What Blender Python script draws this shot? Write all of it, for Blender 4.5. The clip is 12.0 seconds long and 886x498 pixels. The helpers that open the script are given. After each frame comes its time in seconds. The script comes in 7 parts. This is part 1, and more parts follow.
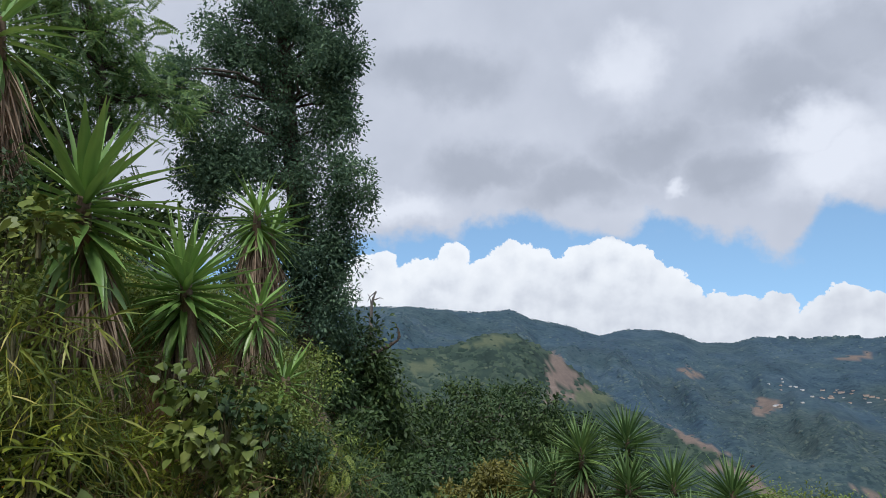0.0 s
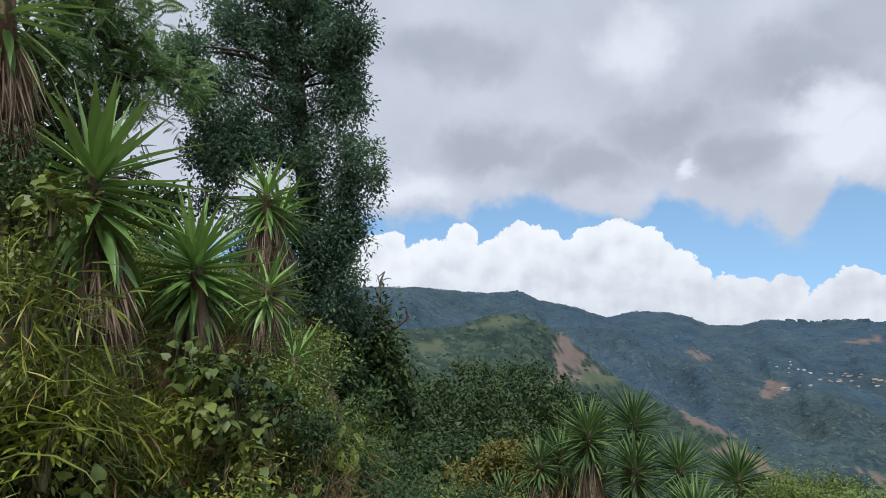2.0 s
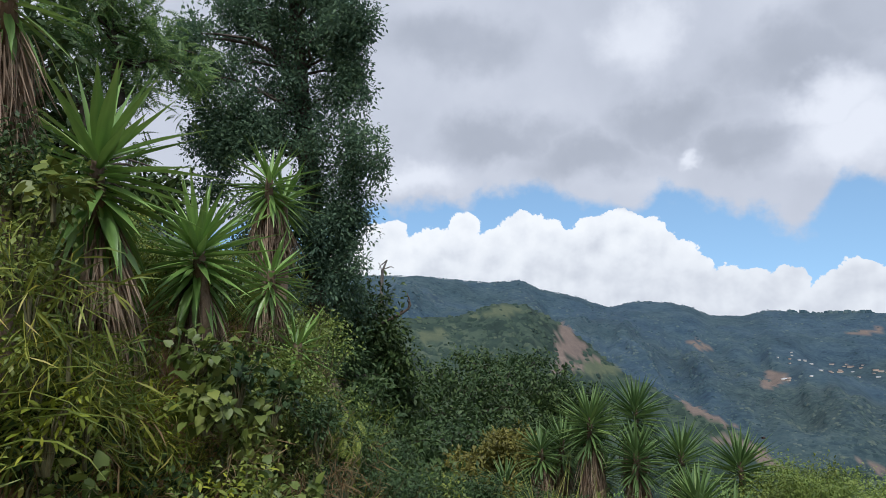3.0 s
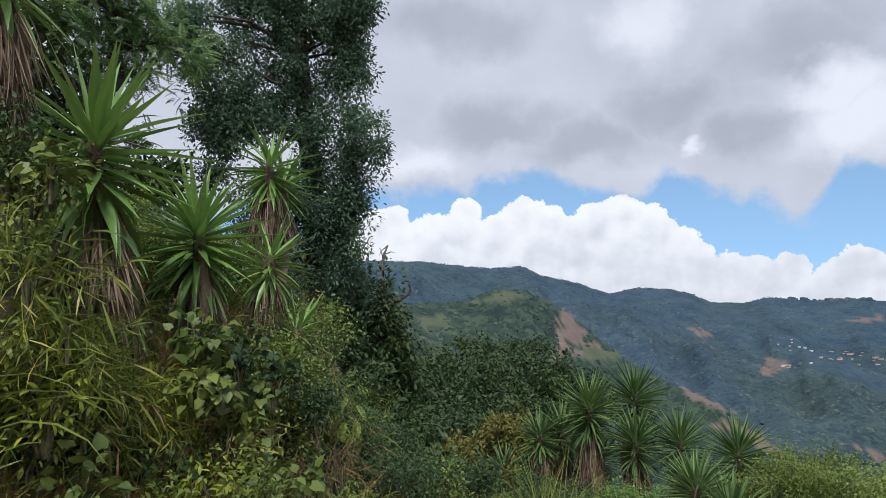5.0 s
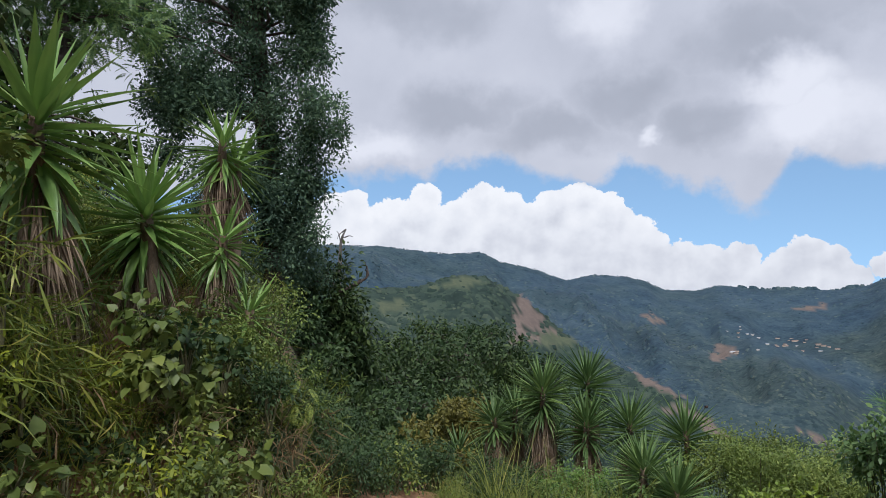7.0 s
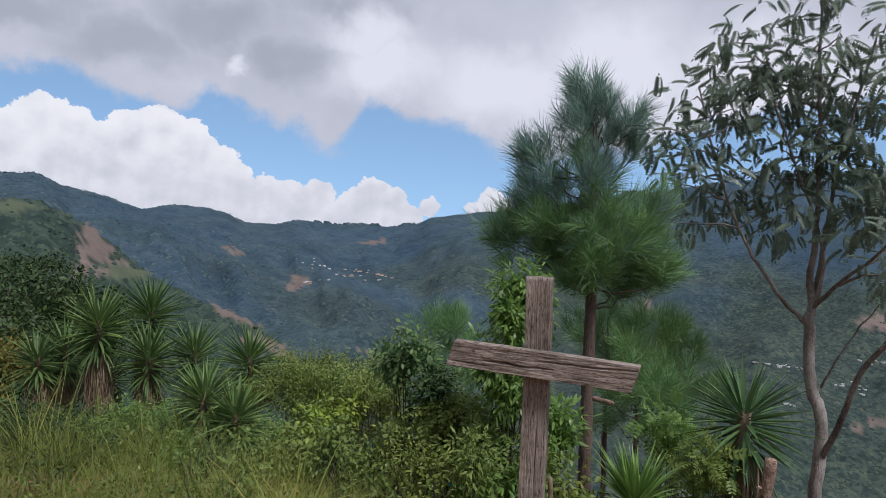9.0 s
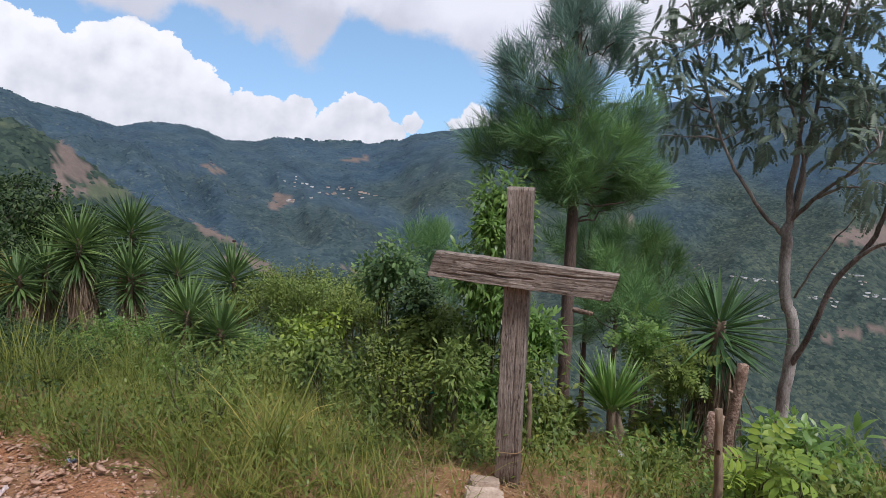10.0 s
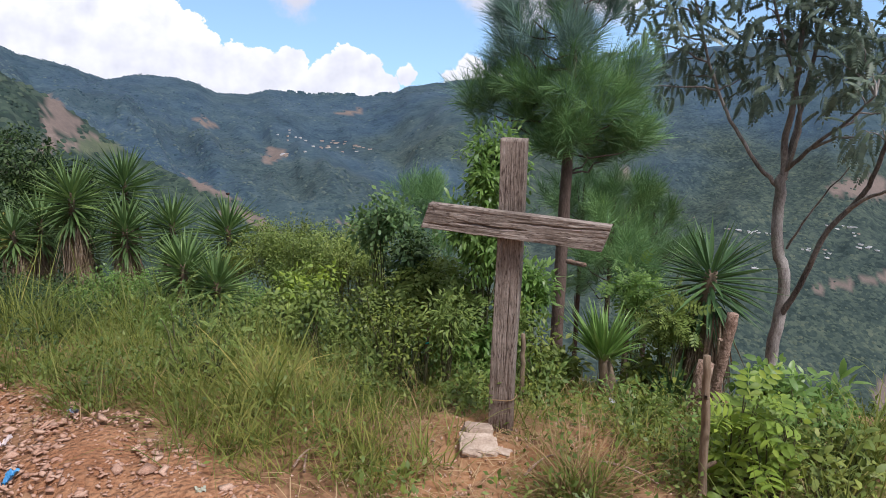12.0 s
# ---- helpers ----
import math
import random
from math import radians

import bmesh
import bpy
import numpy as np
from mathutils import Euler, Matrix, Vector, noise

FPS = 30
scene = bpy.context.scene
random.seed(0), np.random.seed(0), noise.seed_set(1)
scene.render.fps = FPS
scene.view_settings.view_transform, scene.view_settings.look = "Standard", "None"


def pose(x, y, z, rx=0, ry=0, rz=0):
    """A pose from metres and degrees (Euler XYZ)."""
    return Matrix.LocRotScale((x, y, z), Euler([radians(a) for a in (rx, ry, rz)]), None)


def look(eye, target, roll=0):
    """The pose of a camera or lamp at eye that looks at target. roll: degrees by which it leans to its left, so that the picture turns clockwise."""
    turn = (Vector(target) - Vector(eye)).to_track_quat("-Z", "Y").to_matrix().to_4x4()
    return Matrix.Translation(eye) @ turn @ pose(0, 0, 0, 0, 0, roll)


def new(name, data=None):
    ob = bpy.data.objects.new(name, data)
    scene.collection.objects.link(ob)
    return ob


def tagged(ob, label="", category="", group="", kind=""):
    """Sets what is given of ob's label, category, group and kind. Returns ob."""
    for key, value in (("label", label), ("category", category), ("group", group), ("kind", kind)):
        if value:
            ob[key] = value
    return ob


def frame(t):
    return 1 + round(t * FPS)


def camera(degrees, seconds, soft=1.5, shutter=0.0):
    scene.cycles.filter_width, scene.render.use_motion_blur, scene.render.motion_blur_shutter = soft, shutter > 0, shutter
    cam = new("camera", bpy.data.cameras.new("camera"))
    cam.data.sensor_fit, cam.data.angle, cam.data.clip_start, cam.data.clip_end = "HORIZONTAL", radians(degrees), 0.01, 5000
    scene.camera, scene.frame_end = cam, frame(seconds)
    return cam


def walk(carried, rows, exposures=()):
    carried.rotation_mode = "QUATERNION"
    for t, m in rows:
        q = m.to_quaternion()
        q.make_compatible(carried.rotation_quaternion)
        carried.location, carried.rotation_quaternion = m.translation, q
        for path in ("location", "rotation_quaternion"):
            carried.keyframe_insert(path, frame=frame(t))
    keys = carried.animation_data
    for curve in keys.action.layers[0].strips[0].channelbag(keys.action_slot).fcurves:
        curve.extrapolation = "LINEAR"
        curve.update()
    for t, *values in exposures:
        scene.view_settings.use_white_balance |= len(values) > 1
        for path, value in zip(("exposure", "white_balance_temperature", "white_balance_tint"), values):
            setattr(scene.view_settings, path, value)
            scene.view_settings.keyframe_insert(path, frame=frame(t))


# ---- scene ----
cam = camera(65.04, 12.0, 0.8)
EYE = 1.68
ROWS = [
    (0.0, -0.0000, -0.0000, 0.0000, 0.280, 8.025, 2.180),
    (0.5, 0.0036, 0.0100, -0.0011, 0.606, 6.889, 2.079),
    (1.0, 0.0025, -0.0049, 0.0019, 0.755, 6.729, 1.933),
    (1.5, -0.0014, -0.0095, 0.0023, 0.786, 6.635, 1.762),
    (2.0, -0.0041, -0.0045, -0.0017, 0.923, 6.456, 1.766),
    (2.5, -0.0083, 0.0058, -0.0027, 1.053, 5.982, 1.659),
    (3.0, -0.0137, 0.0154, -0.0041, 1.063, 5.561, 1.470),
    (5.0, -0.0077, 0.0301, -0.0083, 1.140, 4.374, 1.184),
    (5.5, -0.0089, 0.0364, -0.0127, 1.160, 4.057, 0.978),
    (6.0, -0.0121, 0.0346, -0.0160, 1.178, 3.761, 0.796),
    (6.5, -0.0088, 0.0360, -0.0151, 1.113, 3.520, 0.629),
    (7.0, 0.0213, 0.0506, -0.0182, -2.253, 3.103, 0.619),
    (7.5, 0.0789, 0.0630, -0.0274, -14.816, 2.673, 0.765),
    (7.7, 0.0809, 0.0454, -0.0335, -19.924, 2.465, 0.381),
    (9.3, 0.1669, 0.0556, -0.0664, -36.611, -4.002, -1.425),
    (9.5, 0.1707, 0.0582, -0.0732, -36.879, -5.358, -1.398),
    (10.0, 0.1785, 0.0621, -0.0878, -37.105, -9.039, -1.128),
    (10.5, 0.1820, 0.0649, -0.0965, -37.130, -11.332, -0.774),
    (11.0, 0.1777, 0.0587, -0.1008, -37.309, -12.210, -0.612),
    (11.5, 0.1787, 0.0541, -0.0995, -37.417, -12.733, -0.690),
    (12.0, 0.1747, 0.0448, -0.0951, -37.533, -12.837, -0.911),
]
walk(cam, [(t, pose(x, y, EYE + z, 90 + pitch, roll, yaw)) for t, x, y, z, yaw, pitch, roll in ROWS],
     [(0.0, -0.07, 6020, 10), (3.0, -0.03, 6040, 10), (6.5, 0.0, 6060, 12), (7.7, -0.2, 6080, 13), (9.3, -0.18, 6090, 15), (10.0, 0.0, 6100, 15), (10.6, 0.14, 6120, 16), (12.0, 0.25, 6120, 16)])

# ---- light ----
SUN_AZ, SUN_EL = 176.0, 57.0


def azel(az, el):
    a, e = radians(az), radians(el)
    return Vector((math.sin(a) * math.cos(e), math.cos(a) * math.cos(e), math.sin(e)))


sun = new("sun", bpy.data.lights.new("sun", "SUN"))
sun.data.energy, sun.data.angle, sun.data.color = 3.8, radians(12), (1.0, 0.96, 0.90)
sun.matrix_world = look(azel(SUN_AZ, SUN_EL) * 50, (0, 0, 0))

world = bpy.data.worlds.new("world")
scene.world = world
world.use_nodes = True


class Nodes:
    """Short-hand for building a node tree."""

    def __init__(self, tree):
        self.tree = tree
        tree.nodes.clear()

    def add(self, kind, ins=None, operation="", clamp=False):
        n = self.tree.nodes.new(kind)
        if operation:
            n.operation = operation
        if clamp:
            n.use_clamp = True
        for k, v in (ins or {}).items():
            if isinstance(v, bpy.types.NodeSocket):
                self.tree.links.new(v, n.inputs[k])
            else:
                n.inputs[k].default_value = v
        return n

    def math(self, op, a, b=0.0, c=0.0, clamp=False):
        return self.add("ShaderNodeMath", {0: a, 1: b, 2: c}, op, clamp).outputs[0]

    def vec(self, op, a, b=(0, 0, 0)):
        n = self.add("ShaderNodeVectorMath", {0: a, 1: b}, op)
        return n.outputs["Value" if op in ("DISTANCE", "LENGTH", "DOT_PRODUCT") else "Vector"]

    def noise(self, vector, scale, detail=3.0, rough=0.55, out="Fac"):
        return self.add("ShaderNodeTexNoise", {"Vector": vector, "Scale": scale, "Detail": detail, "Roughness": rough}).outputs[out]

    def smooth(self, v, lo, hi, to_lo=0.0, to_hi=1.0):
        n = self.add("ShaderNodeMapRange", {0: v, 1: lo, 2: hi, 3: to_lo, 4: to_hi})
        n.interpolation_type = "SMOOTHSTEP"
        return n.outputs[0]

    def ramp(self, v, stops):
        n = self.add("ShaderNodeValToRGB", {0: v})
        els = n.color_ramp.elements
        while len(els) < len(stops):
            els.new(0.5)
        for e, (p, c) in zip(els, stops):
            e.position, e.color = p, (*c, 1)
        return n.outputs[0]

    def mix(self, fac, a, b, blend="MIX"):
        n = self.add("ShaderNodeMix")
        n.data_type, n.blend_type = "RGBA", blend
        for i, v in ((0, fac), (6, a), (7, b)):
            if isinstance(v, bpy.types.NodeSocket):
                self.tree.links.new(v, n.inputs[i])
            else:
                n.inputs[i].default_value = v if i == 0 else (*v, 1)
        return n.outputs[2]

    def curve(self, v, pts):
        n = self.add("ShaderNodeFloatCurve", {"Value": v})
        c = n.mapping.curves[0]
        while len(c.points) < len(pts):
            c.points.new(0.5, 0.5)
        for p, q in zip(c.points, pts):
            p.location, p.handle_type = q, "AUTO"
        n.mapping.update()
        return n.outputs[0]


# the sky: clear blue low down, sunlit cumulus over the ridge, a broken grey cloud deck above
PUFFS = [  # azimuth, elevation, radius in degrees
    (-9.19, 4.01, 2.17),
    (-6.66, 5.96, 1.94),
    (-4.97, 6.74, 1.30),
    (-2.99, 5.38, 1.56),
    (-1.72, 6.45, 1.03),
    (0.05, 4.90, 2.42),
    (0.95, 7.25, 1.30),
    (3.42, 4.66, 2.41),
    (5.59, 6.58, 1.94),
    (7.58, 6.08, 1.79),
    (9.61, 3.91, 2.85),
    (11.65, 5.53, 2.27),
    (13.72, 6.15, 2.02),
    (15.57, 5.09, 2.29),
    (17.90, 4.15, 1.50),
    (18.92, 2.52, 1.86),
    (21.62, 1.94, 1.50),
    (23.48, 2.02, 1.15),
    (25.56, 1.91, 1.32),
    (28.44, 1.14, 1.39),
    (30.04, 1.95, 1.38),
    (31.47, 1.02, 1.55),
    (33.01, 0.27, 1.11),
    (34.70, 1.25, 0.84),
    (39.67, 1.71, 1.21),
    (41.16, 0.64, 1.36),
    (38.28, 0.94, 0.74),
    (13.72, 2.54, 3.51),
    (6.92, 2.99, 3.40),
    (-1.57, 2.91, 3.18),
    (22.53, 0.07, 1.77),
    (18.81, 0.19, 2.65),
    (25.31, -0.32, 2.20),
    (28.06, -0.33, 2.18),
    (31.66, -0.81, 2.15),
    (9.61, 0.71, 3.02),
    (2.59, 1.18, 2.89),
    (-5.49, 2.43, 2.66),
    (40.25, -0.40, 1.61),
    (16.02, 1.14, 3.09),
    (-4.69, 5.17, 1.60),
]
DECK = [  # azimuth, elevation of the deck's lower rim
    (-80.0, 12.0),
    (-7.4, 8.2),
    (-1.6, 9.2),
    (3.4, 9.8),
    (8.2, 9.3),
    (12.3, 9.0),
    (16.1, 8.8),
    (20.7, 8.5),
    (24.5, 6.6),
    (26.6, 5.8),
    (30.1, 8.6),
    (35.6, 7.9),
    (39.7, 6.5),
    (46.6, 5.2),
    (60.0, 9.0),
    (80.0, 9.0),
]
GREY = [  # darker bellies of the deck: azimuth, elevation, half width, half height
    (11.3, 12.4, 6.5, 2.6),
    (17.6, 15.1, 6.0, 3.0),
    (24.0, 11.8, 3.6, 2.4),
    (27.6, 17.6, 7.5, 3.0),
    (3.9, 14.6, 6.0, 2.4),
    (32.1, 19.7, 6.0, 3.0),
    (0.4, 21.9, 7.0, 3.0),
]
LIGHT = [  # thinner, brighter parts of the deck
    (15.9, 22.1, 3.4, 3.4),
    (29.1, 14.1, 4.6, 2.6),
    (-3.3, 11.0, 4.5, 2.0),
    (19.4, 11.9, 1.2, 0.7),
    (30.1, 11.6, 7.0, 3.0),
    (39.6, 10.6, 8.0, 4.5),
    (49.0, 11.9, 9.0, 6.0),
    (58.9, 10.7, 9.0, 6.0),
]
w = Nodes(world.node_tree)
way = w.add("ShaderNodeTexCoord").outputs["Generated"]
xyz = w.add("ShaderNodeSeparateXYZ", {0: way}).outputs
az = w.math("MULTIPLY", w.math("ARCTAN2", xyz[0], xyz[1]), 57.2958)
el = w.math("MULTIPLY", w.math("ARCSINE", xyz[2]), 57.2958)
flat = w.add("ShaderNodeCombineXYZ", {0: az, 1: el}).outputs[0]
warp = w.vec("SUBTRACT", w.noise(flat, 0.5, 7.0, 0.66, "Color"), (0.5, 0.5, 0.5))
warp = w.vec("MULTIPLY", warp, (2.0, 1.7, 0.0))
curls = w.vec("MULTIPLY", w.vec("SUBTRACT", w.noise(flat, 1.5, 4.0, 0.6, "Color"), (0.5, 0.5, 0.5)), (0.9, 0.8, 0.0))
puffy = w.vec("ADD", w.vec("ADD", flat, warp), curls)
near = None
for a, e, r in PUFFS:
    d = w.math("SUBTRACT", w.vec("DISTANCE", puffy, (a, e, 0)), r)
    near = d if near is None else w.math("SMOOTH_MIN", near, d, 0.25)
heap = w.smooth(near, 0.06, -0.08)
heap = w.math("MULTIPLY", heap, w.smooth(el, -3.0, -1.0))
low = w.noise(flat, 0.22, 4.0, 0.5)
lit = w.noise(w.vec("ADD", flat, (-0.4, 0.75, 0)), 0.22, 4.0, 0.5)
relief = w.math("SUBTRACT", low, lit)
depth = w.smooth(near, -2.6, 0.1)
height = w.smooth(el, 0.0, 8.0)
bright = w.math("ADD", w.math("MULTIPLY_ADD", relief, 1.0, 0.60), w.math("MULTIPLY", w.math("MULTIPLY", depth, height), 0.36))
heap_col = w.ramp(bright, [(0.15, (0.52, 0.54, 0.585)), (0.46, (0.66, 0.675, 0.715)), (0.70, (0.85, 0.86, 0.875)), (0.95, (0.97, 0.97, 0.96))])
# deck
rim = w.curve(w.math("MULTIPLY_ADD", az, 1 / 160, 0.5), [((a + 80) / 160, e / 60) for a, e in DECK])
edge = w.math("SUBTRACT", w.math("ADD", el, w.math("MULTIPLY", w.math("SUBTRACT", w.noise(flat, 0.16, 6.0, 0.58), 0.5), 7.5)), w.math("MULTIPLY", rim, 60.0))
deck = w.smooth(edge, -0.7, 0.9)
wisps = w.smooth(w.noise(w.vec("MULTIPLY", flat, (0.6, 1.0, 1)), 0.22, 7.0, 0.62), 0.56, 0.70, 0.0, 0.55)
wisps = w.math("MULTIPLY", wisps, w.smooth(el, 7.0, 13.0))
dark = None
soft = w.vec("ADD", flat, w.vec("MULTIPLY", w.vec("SUBTRACT", w.noise(flat, 0.11, 5.0, 0.6, "Color"), (0.5, 0.5, 0.5)), (9, 9, 0)))
for a, e, rx, ry in GREY:
    d = w.vec("LENGTH", w.vec("DIVIDE", w.vec("SUBTRACT", soft, (a, e, 0)), (rx, ry, 1)))
    d = w.smooth(d, 1.25, 0.25)
    dark = d if dark is None else w.math("MAXIMUM", dark, d)
pale = None
for a, e, rx, ry in LIGHT:
    d = w.smooth(w.vec("LENGTH", w.vec("DIVIDE", w.vec("SUBTRACT", soft, (a, e, 0)), (rx, ry, 1))), 1.25, 0.2)
    pale = d if pale is None else w.math("MAXIMUM", pale, d)
tone = w.math("MULTIPLY_ADD", w.noise(flat, 0.07, 6.0, 0.52), 0.55, 0.36)
tone = w.math("ADD", tone, w.math("MULTIPLY", pale, 0.33))
tone = w.math("SUBTRACT", tone, w.math("MULTIPLY", dark, 0.24))
deck_col = w.ramp(tone, [(0.20, (0.37, 0.392, 0.44)), (0.42, (0.47, 0.493, 0.55)), (0.62, (0.61, 0.63, 0.69)), (0.95, (0.85, 0.86, 0.90))])
sky = w.add("ShaderNodeTexSky", {0: w.vec("NORMALIZE", w.vec("ADD", w.vec("MULTIPLY", way, (1, 1, 0.8)), (0, 0, 0.22)))})
sky.sky_type, sky.sun_disc, sky.altitude, sky.dust_density = "NISHITA", False, 1200.0, 0.3
sky.sun_elevation, sky.sun_rotation = radians(SUN_EL), radians(SUN_AZ)
blue = w.mix(1.0, sky.outputs[0], (0.205, 0.212, 0.188), "MULTIPLY")
col = w.mix(heap, blue, heap_col)
col = w.mix(wisps, col, (0.66, 0.69, 0.76))
col = w.mix(deck, col, deck_col)
w.add("ShaderNodeOutputWorld", {0: w.add("ShaderNodeBackground", {0: col, 1: 1.0}).outputs[0]})

# ---- materials ----
def material(name):
    m = bpy.data.materials.new(name)
    m.use_nodes = True
    return m, Nodes(m.node_tree)


def finish(n, color, rough=0.8, bump=None, strength=0.4, dist=0.02, translucent=0.0, spec=0.4, trans_color=None):
    ins = {"Base Color": color, "Roughness": rough, "Specular IOR Level": spec}
    if bump is not None:
        ins["Normal"] = n.add("ShaderNodeBump", {"Height": bump, "Strength": strength, "Distance": dist}).outputs[0]
    sh = n.add("ShaderNodeBsdfPrincipled", ins).outputs[0]
    if translucent:
        tr = n.add("ShaderNodeBsdfTranslucent", {0: trans_color or color}).outputs[0]
        sh = n.add("ShaderNodeMixShader", {0: translucent, 1: sh, 2: tr}).outputs[0]
    n.add("ShaderNodeOutputMaterial", {0: sh})


def leaf_material(name, stops, rough=0.5, translucent=0.28, spec=0.4, patch=3.0):
    """Foliage: each leaf its own tone, with broader patches across the plant."""
    m, n = material(name)
    isle = n.add("ShaderNodeNewGeometry").outputs["Random Per Island"]
    mine = n.add("ShaderNodeObjectInfo").outputs["Random"]
    place = n.add("ShaderNodeTexCoord").outputs["Object"]
    v = n.math("ADD", n.math("MULTIPLY", isle, 0.45), n.math("MULTIPLY", mine, 0.2))
    v = n.math("ADD", v, n.math("MULTIPLY_ADD", n.noise(place, patch, 2.0), 0.9, -0.27))
    col = n.ramp(v, stops)
    spots = n.noise(place, 60.0, 3.0)
    col = n.mix(n.smooth(spots, 0.62, 0.75, 0.0, 0.35), col, (0.16, 0.13, 0.05))
    finish(n, col, rough, None, translucent=translucent, spec=spec)
    return m


def grain_material(name, stops, scale=(1, 1, 1), size=8.0, rough=0.85, strength=0.5, dist=0.01, fine=90.0, spec=0.3):
    """Bark, wood, soil or stone: two scales of tone and a relief, stretched by scale."""
    m, n = material(name)
    place = n.add("ShaderNodeMapping", {0: n.add("ShaderNodeTexCoord").outputs["Object"], 3: scale}).outputs[0]
    broad, small = n.noise(place, size, 5.0, 0.65), n.noise(place, fine, 4.0, 0.6)
    shift = n.math("MULTIPLY_ADD", n.add("ShaderNodeObjectInfo").outputs["Random"], 0.2, -0.1)
    v = n.math("ADD", n.math("MULTIPLY_ADD", small, 0.55, -0.2), n.math("ADD", n.math("MULTIPLY", broad, 0.9), shift))
    finish(n, n.ramp(v, stops), rough, n.math("ADD", broad, small), strength, dist, spec=spec)
    return m


M_YUCCA = leaf_material("yucca_leaf", [(0.1, (0.081, 0.157, 0.044)), (0.45, (0.134, 0.241, 0.060)), (0.75, (0.241, 0.381, 0.095)), (1.0, (0.426, 0.549, 0.165))], 0.38, 0.2, 0.5, 1.5)
M_YUCCA_FAR = leaf_material("yucca_leaf_dull", [(0.1, (0.060, 0.115, 0.040)), (0.5, (0.120, 0.198, 0.064)), (0.8, (0.221, 0.312, 0.094)), (1.0, (0.442, 0.488, 0.154))], 0.5, 0.25, 0.3, 1.2)
M_YUCCA_DEEP = leaf_material("deep_green_yucca_leaf", [(0.1, (0.032, 0.075, 0.030)), (0.5, (0.058, 0.120, 0.045)), (0.8, (0.105, 0.185, 0.062)), (1.0, (0.22, 0.29, 0.10))], 0.5, 0.2, 0.3, 1.2)
M_DEAD = leaf_material("dead_yucca_leaf", [(0.1, (0.094, 0.066, 0.046)), (0.45, (0.264, 0.198, 0.143)), (0.75, (0.484, 0.380, 0.275)), (1.0, (0.682, 0.561, 0.429))], 0.85, 0.3, 0.2, 6.0)
M_DARK_LEAF = leaf_material("dark_glossy_leaf", [(0.1, (0.050, 0.089, 0.067)), (0.5, (0.084, 0.143, 0.093)), (0.85, (0.157, 0.243, 0.130)), (1.0, (0.270, 0.367, 0.173))], 0.6, 0.42, 0.2, 0.6)
M_FEATHER_LEAF = leaf_material("feathery_leaf", [(0.1, (0.06, 0.125, 0.055)), (0.5, (0.12, 0.21, 0.078)), (0.85, (0.25, 0.37, 0.12)), (1.0, (0.38, 0.48, 0.17))], 0.5, 0.45, 0.4, 0.6)
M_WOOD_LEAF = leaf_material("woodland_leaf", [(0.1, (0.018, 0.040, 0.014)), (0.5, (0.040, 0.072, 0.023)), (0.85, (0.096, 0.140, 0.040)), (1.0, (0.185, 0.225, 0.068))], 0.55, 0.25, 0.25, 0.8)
# deep green leaf; on the dull bank shrubs its darkness is painted tree shade
M_DEEP_LEAF = leaf_material("dark_and_shaded_leaf", [(0.1, (0.021, 0.047, 0.018)), (0.5, (0.044, 0.081, 0.031)), (0.85, (0.091, 0.143, 0.049)), (1.0, (0.169, 0.221, 0.078))], 0.55, 0.25, 0.25, 0.8)
M_YELLOW_LEAF = leaf_material("yellow_green_leaf", [(0.1, (0.110, 0.154, 0.020)), (0.45, (0.209, 0.253, 0.026)), (0.8, (0.396, 0.407, 0.039)), (1.0, (0.638, 0.550, 0.066))], 0.5, 0.4, 0.35, 2.0)
M_OLIVE_LEAF = leaf_material("olive_yellow_leaf", [(0.1, (0.090, 0.090, 0.021)), (0.5, (0.156, 0.150, 0.036)), (0.85, (0.264, 0.228, 0.048)), (1.0, (0.360, 0.240, 0.060))], 0.55, 0.3, 0.3, 1.5)
M_WEED_LEAF = leaf_material("weed_leaf", [(0.1, (0.073, 0.114, 0.022)), (0.45, (0.132, 0.181, 0.035)), (0.8, (0.268, 0.301, 0.056)), (1.0, (0.535, 0.422, 0.085))], 0.5, 0.32, 0.4, 2.0)
M_FINE_LEAF = leaf_material("pale_fine_leaf", [(0.1, (0.080, 0.132, 0.029)), (0.45, (0.142, 0.204, 0.048)), (0.8, (0.25, 0.315, 0.078)), (1.0, (0.39, 0.41, 0.12))], 0.55, 0.35, 0.3, 1.2)
M_SHRUB_LEAF = leaf_material("shrub_leaf", [(0.1, (0.090, 0.173, 0.049)), (0.45, (0.163, 0.283, 0.068)), (0.8, (0.289, 0.434, 0.110)), (1.0, (0.497, 0.580, 0.179))], 0.4, 0.5, 0.5, 1.4)
M_BANK_LEAF = leaf_material("dull_bank_leaf", [(0.1, (0.062, 0.098, 0.025)), (0.45, (0.107, 0.150, 0.034)), (0.8, (0.206, 0.240, 0.052)), (1.0, (0.425, 0.375, 0.092))], 0.5, 0.3, 0.35, 1.4)
M_BRIGHT_LEAF = leaf_material("bright_pinnate_leaf", [(0.1, (0.121, 0.196, 0.031)), (0.45, (0.185, 0.274, 0.038)), (0.8, (0.319, 0.403, 0.052)), (1.0, (0.560, 0.515, 0.069))], 0.5, 0.38, 0.4, 3.0)
M_GREY_LEAF = leaf_material("grey_green_pinnate_leaf", [(0.1, (0.075, 0.112, 0.084)), (0.5, (0.126, 0.174, 0.121)), (0.85, (0.232, 0.294, 0.196)), (1.0, (0.374, 0.427, 0.286))], 0.42, 0.45, 0.5, 0.7)
